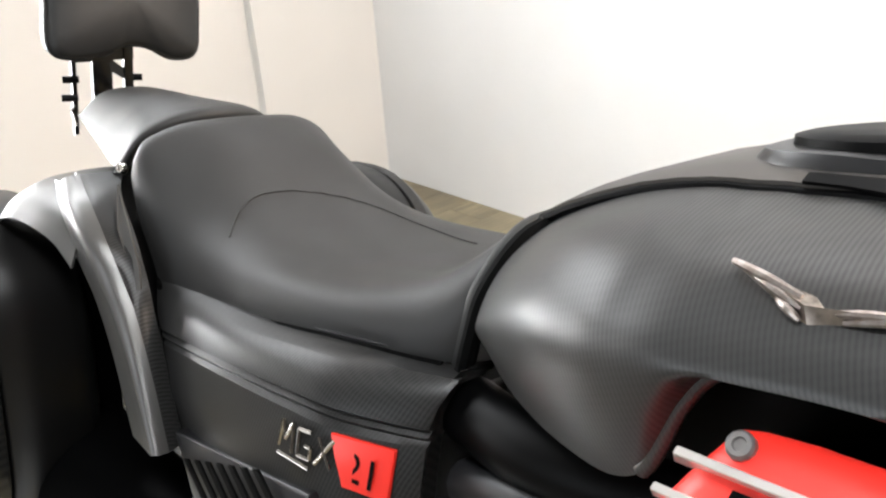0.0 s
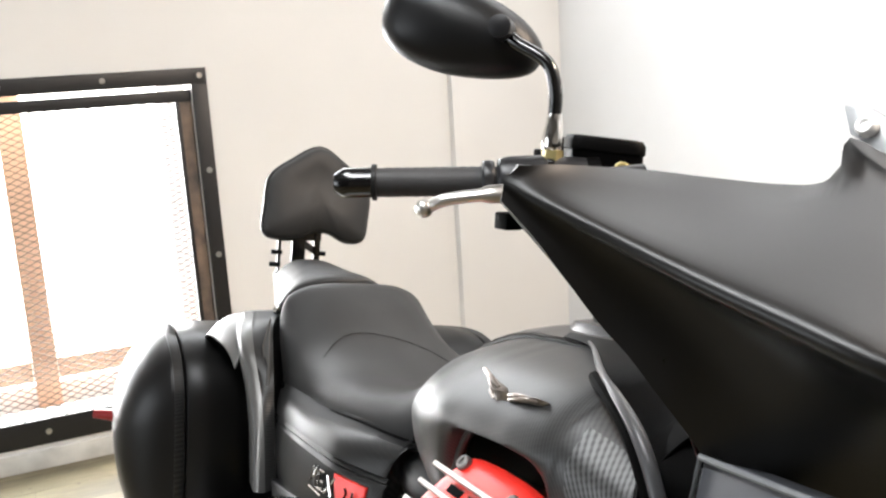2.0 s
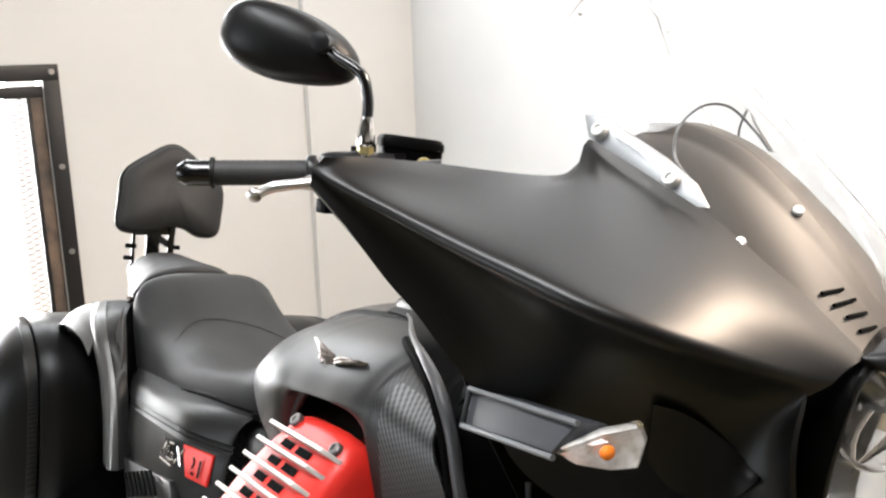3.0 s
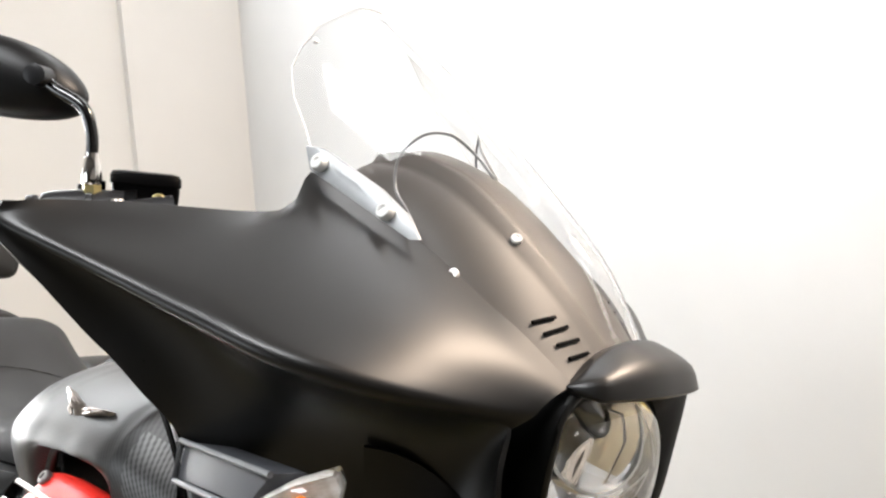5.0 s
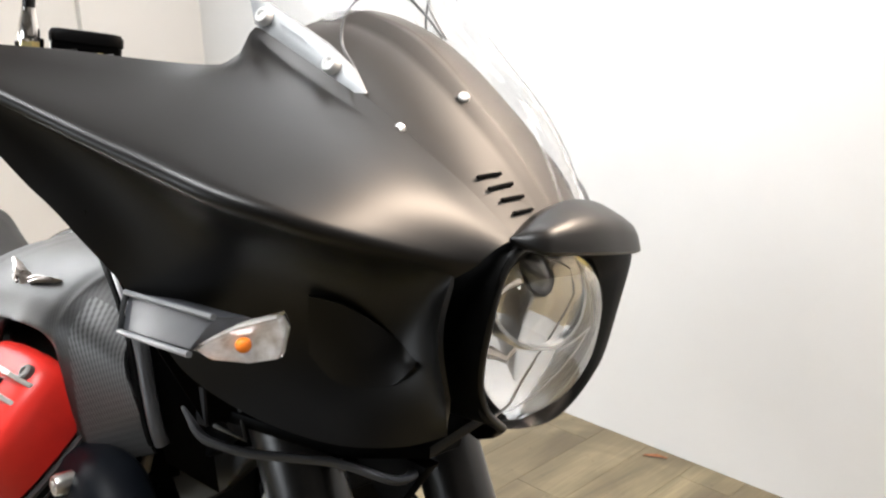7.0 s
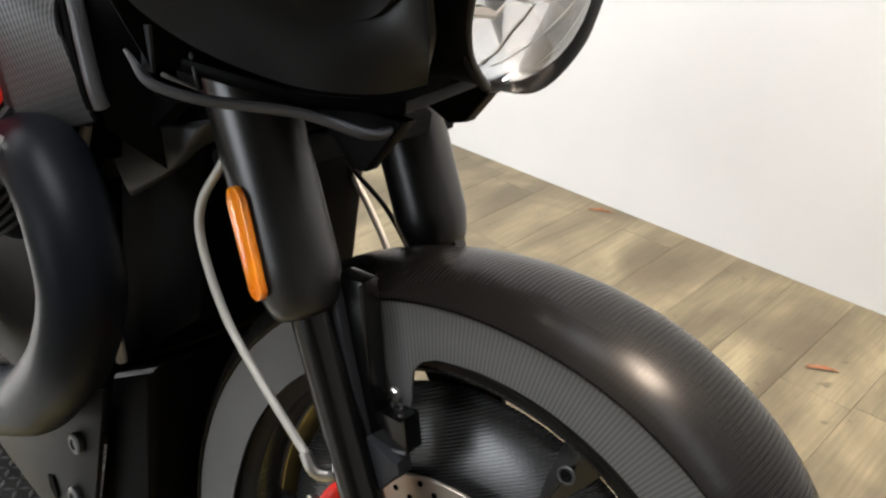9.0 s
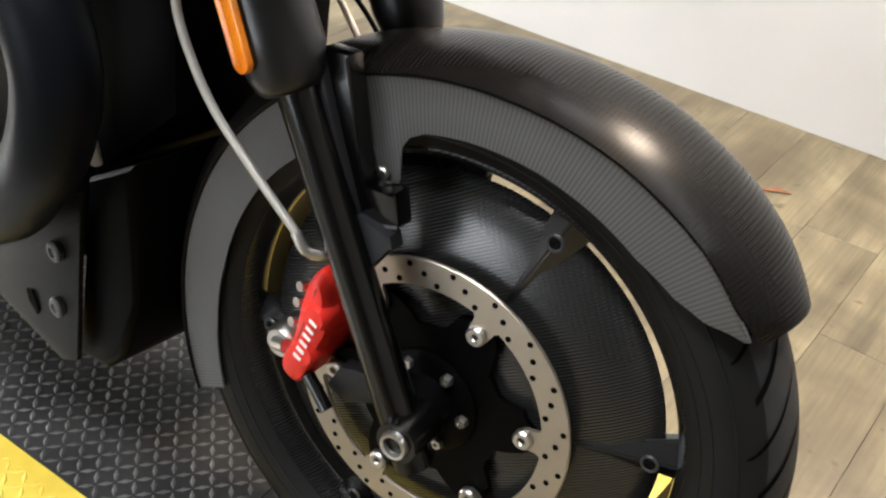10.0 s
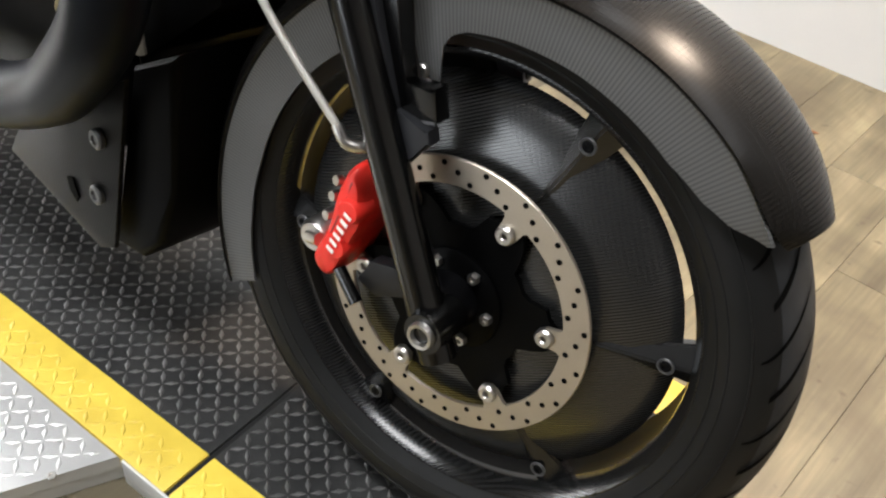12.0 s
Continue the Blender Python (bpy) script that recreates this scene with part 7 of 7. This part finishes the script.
bmesh.ops.create_uvsphere(b_, u_segments=16, v_segments=10, radius=0.006)
bmesh.ops.translate(b_, verts=b_.verts, vec=cen + V((0.008, -0.006, 0.001)))
part("signal_bulb", b_, BULB, sig, "orange bulb", MF)

# -- handlebar, grip, lever, reservoir, mirror --
GE, GI = V((-0.628, -0.352, 0.782)), V((-0.52, -0.19, 0.795))
gd = (GI - GE).normalized()
part("handlebar", tube(bmesh.new(), [GI, GI + gd * 0.05, V((-0.44, -0.08, 0.76)), V((-0.42, YC, 0.74))], 0.0125, 14, 4), GLOSSBLACK, bike, "black handlebar", MF)
grip = part("grip", tube(bmesh.new(), [GE + gd * 0.03, GI], 0.0132, 20, 1), GRIP, bike, "black ribbed rubber grip", MF)
for k in range(16):
    q = GE + gd * (0.042 + 0.0085 * k)
    part("grip_rib", tube(bmesh.new(), [q, q + gd * 0.0055], 0.0135, 20, 1), GRIP, grip, "", MF)
part("grip_flange", tube(bmesh.new(), [GE + gd * 0.03, GE + gd * 0.034], 0.0165, 20, 1), RUBBER, grip, "", MF)
part("bar_end", tube(bmesh.new(), [GE - gd * 0.004, GE + gd * 0.004, GE + gd * 0.012, GE + gd * 0.03], lambda q: 0.0085 + 0.0052 * min(1, q * 3), 20, 1), GLOSSBLACK, grip, "black bar end weight", MF)
part("bar_end_cap", tube(bmesh.new(), [GE - gd * 0.005, GE + gd * 0.001], lambda q: 0.006 + 0.002 * q, 16, 1), GREYPLASTIC, grip, "", MF)
part("switch_housing", tube(bmesh.new(), [GI - gd * 0.052, GI - gd * 0.049, GI - gd * 0.04, GI - gd * 0.02, GI - gd * 0.006, GI + gd * 0.004, GI + gd * 0.03], lambda q: 0.0165 + 0.0065 * math.sin(math.pi * min(1, q * 0.9)) ** 0.6, 24, 4), GREYPLASTIC, bike, "dark grey switch housing", MF)
up = V((0, 0, 1))
fw = gd.cross(up).normalized()
if fw.x < 0:
    fw = -fw
part("brake_lever", tube(bmesh.new(), [GE + gd * 0.085 + fw * 0.05 - up * 0.018, GE + gd * 0.1 + fw * 0.056 - up * 0.012, GE + gd * 0.135 + fw * 0.058 - up * 0.008, GE + gd * 0.19 + fw * 0.04 - up * 0.008, GE + gd * 0.215 + fw * 0.025 - up * 0.008], lambda q: 0.0052 if q < 0.5 else 0.0075, 14, 5, 1.2), ALU, bike, "pale aluminium brake lever", MF)
b_ = bmesh.new()
bmesh.ops.create_uvsphere(b_, u_segments=16, v_segments=10, radius=0.0082)
bmesh.ops.translate(b_, verts=b_.verts, vec=GE + gd * 0.08 + fw * 0.05 - up * 0.02)
part("lever_ball", b_, ALU, bike, "", MF)
part("brake_switch", box(bmesh.new(), (-0.008, -0.009, -0.008), (0.01, 0.009, 0.007), 0.002), PLASTIC, bike, "small black brake switch", MF @ Matrix.Translation(GI - gd * 0.042 + fw * 0.03 - up * 0.033))
part("switch_cable", tube(bmesh.new(), [GI - gd * 0.03 + fw * 0.03 - up * 0.038, GI + gd * 0.05 + fw * 0.03 - up * 0.045, GI + gd * 0.13 + fw * 0.03 - up * 0.045], 0.003, 8, 3), PLASTIC, bike, "", MF)
# master cylinder, clamp and lever pivot beside the grip
part("bar_clamp", tube(bmesh.new(), [GI + gd * 0.028, GI + gd * 0.04], 0.0205, 20, 1), PLASTIC, bike, "black bar clamp", MF)
part("grip_collar", tube(bmesh.new(), [GI - gd * 0.066, GI - gd * 0.063, GI - gd * 0.056, GI - gd * 0.054], lambda q: 0.015 + 0.004 * math.sin(math.pi * min(1, q)) ** 0.5, 24, 3), GREYPLASTIC, bike, "ribbed grip collar", MF)
part("switch_ring", tube(bmesh.new(), [GI - gd * 0.008, GI - gd * 0.002], 0.0235, 24, 1), GLOSSBLACK, bike, "black switch ring", MF)
part("master_cylinder", tube(bmesh.new(), [GI + gd * 0.0 + fw * 0.034 - up * 0.006, GI + gd * 0.03 + fw * 0.03 - up * 0.002, GI + gd * 0.075 + fw * 0.024], lambda q: 0.011 + 0.004 * q, 16, 2), GREYPLASTIC, bike, "dark grey brake master cylinder", MF)
part("lever_pivot", bolt(bmesh.new(), GI + gd * 0.022 + fw * 0.03 + up * 0.008, (0, 0, 1), 0.007, 0.005), ALU, bike, "bright lever pivot screw", MF)
for d, h in ((-0.012, 0.022), (0.0, 0.025)):
    part("switch_button", box(bmesh.new(), (-0.006, -0.006, -0.004), (0.006, 0.006, 0.006), 0.002), PLASTIC, bike, "", MF @ Matrix.Translation(GI + gd * d - fw * 0.01 + up * h))
# fluid reservoir
rc = V((-0.515, -0.138, 0.822))
b_ = bmesh.new()
rings = []
ex, ey = V((0.5, 0.86, -0.06)).normalized(), V((0.86, -0.5, 0)).normalized()
for z, g in ((-0.03, 0.92), (-0.005, 1.0), (0.0, 1.0), (0.001, 1.05), (0.009, 1.05), (0.013, 0.97), (0.014, 0.8)):
    rings.append([rc + up * z + ex * 0.034 * g * math.copysign(abs(math.cos(t)) ** 0.35, math.cos(t)) + ey * 0.025 * g * math.copysign(abs(math.sin(t)) ** 0.35, math.sin(t)) for t in (2 * math.pi * k / 32 for k in range(32))])
loft(b_, rings)
res = part("fluid_reservoir", b_, PLASTIC, bike, "black brake fluid reservoir", MF)
part("sight_glass", bolt(bmesh.new(), rc + ey * 0.026 + ex * 0.012 - up * 0.014, ey, 0.008, 0.003), BRASS, res, "", MF)
# mirror
MB, MT = V((-0.519, -0.196, 0.804)), V((-0.565, -0.224, 0.928))
part("mirror_nut", tube(bmesh.new(), [MB, MB + up * 0.018], 0.0095, 6, 1), BRASS, bike, "dull brass mirror nut", MF)
part("mirror_socket", tube(bmesh.new(), [MB + up * 0.018, MB + up * 0.024, MB + up * 0.038, MB + up * 0.05], lambda q: 0.0078 + 0.0025 * math.sin(math.pi * min(1, q * 1.1 + 0.1)) - 0.001 * q, 16, 3), CHROME, bike, "chrome mirror stem socket", MF)
part("mirror_stem", tube(bmesh.new(), [MB + up * 0.045, MB + up * 0.07 + V((-0.001, 0, 0)), MB + up * 0.095 + V((-0.008, -0.006, 0)), MT + V((0.012, 0.006, -0.012)), MT], 0.0062, 12, 5), GLOSSBLACK, bike, "black curved mirror stem", MF)
ml, mr = V((-0.69, -0.31, 0.937)), V((-0.545, -0.17, 0.925))
mx = (mr - ml).normalized()
mc = (ml + mr) / 2
mn = mx.cross(up).normalized()
if mn.x < 0:
    mn = -mn
mo = [(-0.100, 0.0), (-0.092, 0.026), (-0.065, 0.043), (-0.02, 0.043), (0.03, 0.033), (0.07, 0.015), (0.092, -0.006), (0.094, -0.022), (0.08, -0.038), (0.04, -0.046), (-0.02, -0.046), (-0.065, -0.036), (-0.092, -0.02)]
ms = spline([(u * 0.81 + 0.004, v * 0.95) for u, v in mo], 3, True)
b_ = bmesh.new()
loft(b_, [[mc + mx * u * g + up * v * g + mn * d for u, v in ms] for d, g in ((-0.02, 0.96), (-0.016, 1.0), (-0.004, 0.99), (0.01, 0.9), (0.02, 0.7), (0.026, 0.4), (0.028, 0.1))])
mirror = part("mirror_shell", b_, MIRRORBACK, bike, "black plastic mirror shell", MF)
b_ = bmesh.new()
loft(b_, [[mc + mx * u * 0.93 + up * v * 0.93 + mn * d for u, v in ms] for d in (-0.0215, -0.019)])
part("mirror_glass", b_, mat("mirror_glass", (0.9, 0.9, 0.9), 0.02, 1.0), mirror, "silvered mirror glass", MF)
part("mirror_joint", tube(bmesh.new(), [MT - mn * 0.006, MT + mn * 0.02, MT + mn * 0.026], lambda q: 0.0105 if q < 0.8 else 0.006, 14, 2), GREYPLASTIC, mirror, "", MF)
# a leg to lean on
part("side_stand", tube(bmesh.new(), [(-0.85, 0.12, 0.3), (-0.95, 0.3, 0.03)], 0.014, 10, 1), DARKMETAL, bike, "black side stand")

# ---- small things on the floor ----
for (x, y), n_ in (((-0.86, 1.63), "wood_chip"), ((-0.1, 1.36), "wood_chip")):
    b_ = bmesh.new()
    sheet(b_, [[(-0.035, -0.003, 0.002), (0, -0.006, 0.006), (0.03, -0.002, 0.003)], [(-0.03, 0.004, 0.003), (0.004, 0.004, 0.009), (0.035, 0.003, 0.002)]], 0.001)
    ob = link(n_, b_, SPOTMAT, None, "thin reddish-brown wood chip on the plank floor", "", "debris")
    ob.matrix_world = pose(x, y, FLOOR + 0.001, 0, 0, 25)

# ---- floor planks ----
rng = random.Random(7)
PW = 0.152
cache = {}
for i in range(-24, 28):
    x = i * PW
    y = -4.2 + rng.uniform(0, 0.9)
    first = -4.2
    while first < 1.66:
        y = min(1.679, first + rng.choice((0.61, 0.915, 1.22)))
        if i % 1 == 0 and first == -4.2:
            y = first + 0.3 * rng.randint(1, 4)
        ln = round(y - first - 0.0008, 4)
        if ln > 0.02:
            if ln not in cache:
                bm = bmesh.new()
                box(bm, (0.0003, 0, -0.012), (PW - 0.0003, ln, 0), 0.0007, 1)
                me = bpy.data.meshes.new("plank")
                bm.to_mesh(me)
                bm.free()
                me.materials.append(PLANK)
                cache[ln] = me
            ob = new("plank", cache[ln])
            ob.parent = floor
            ob.location = (x, first, FLOOR)
        first = y
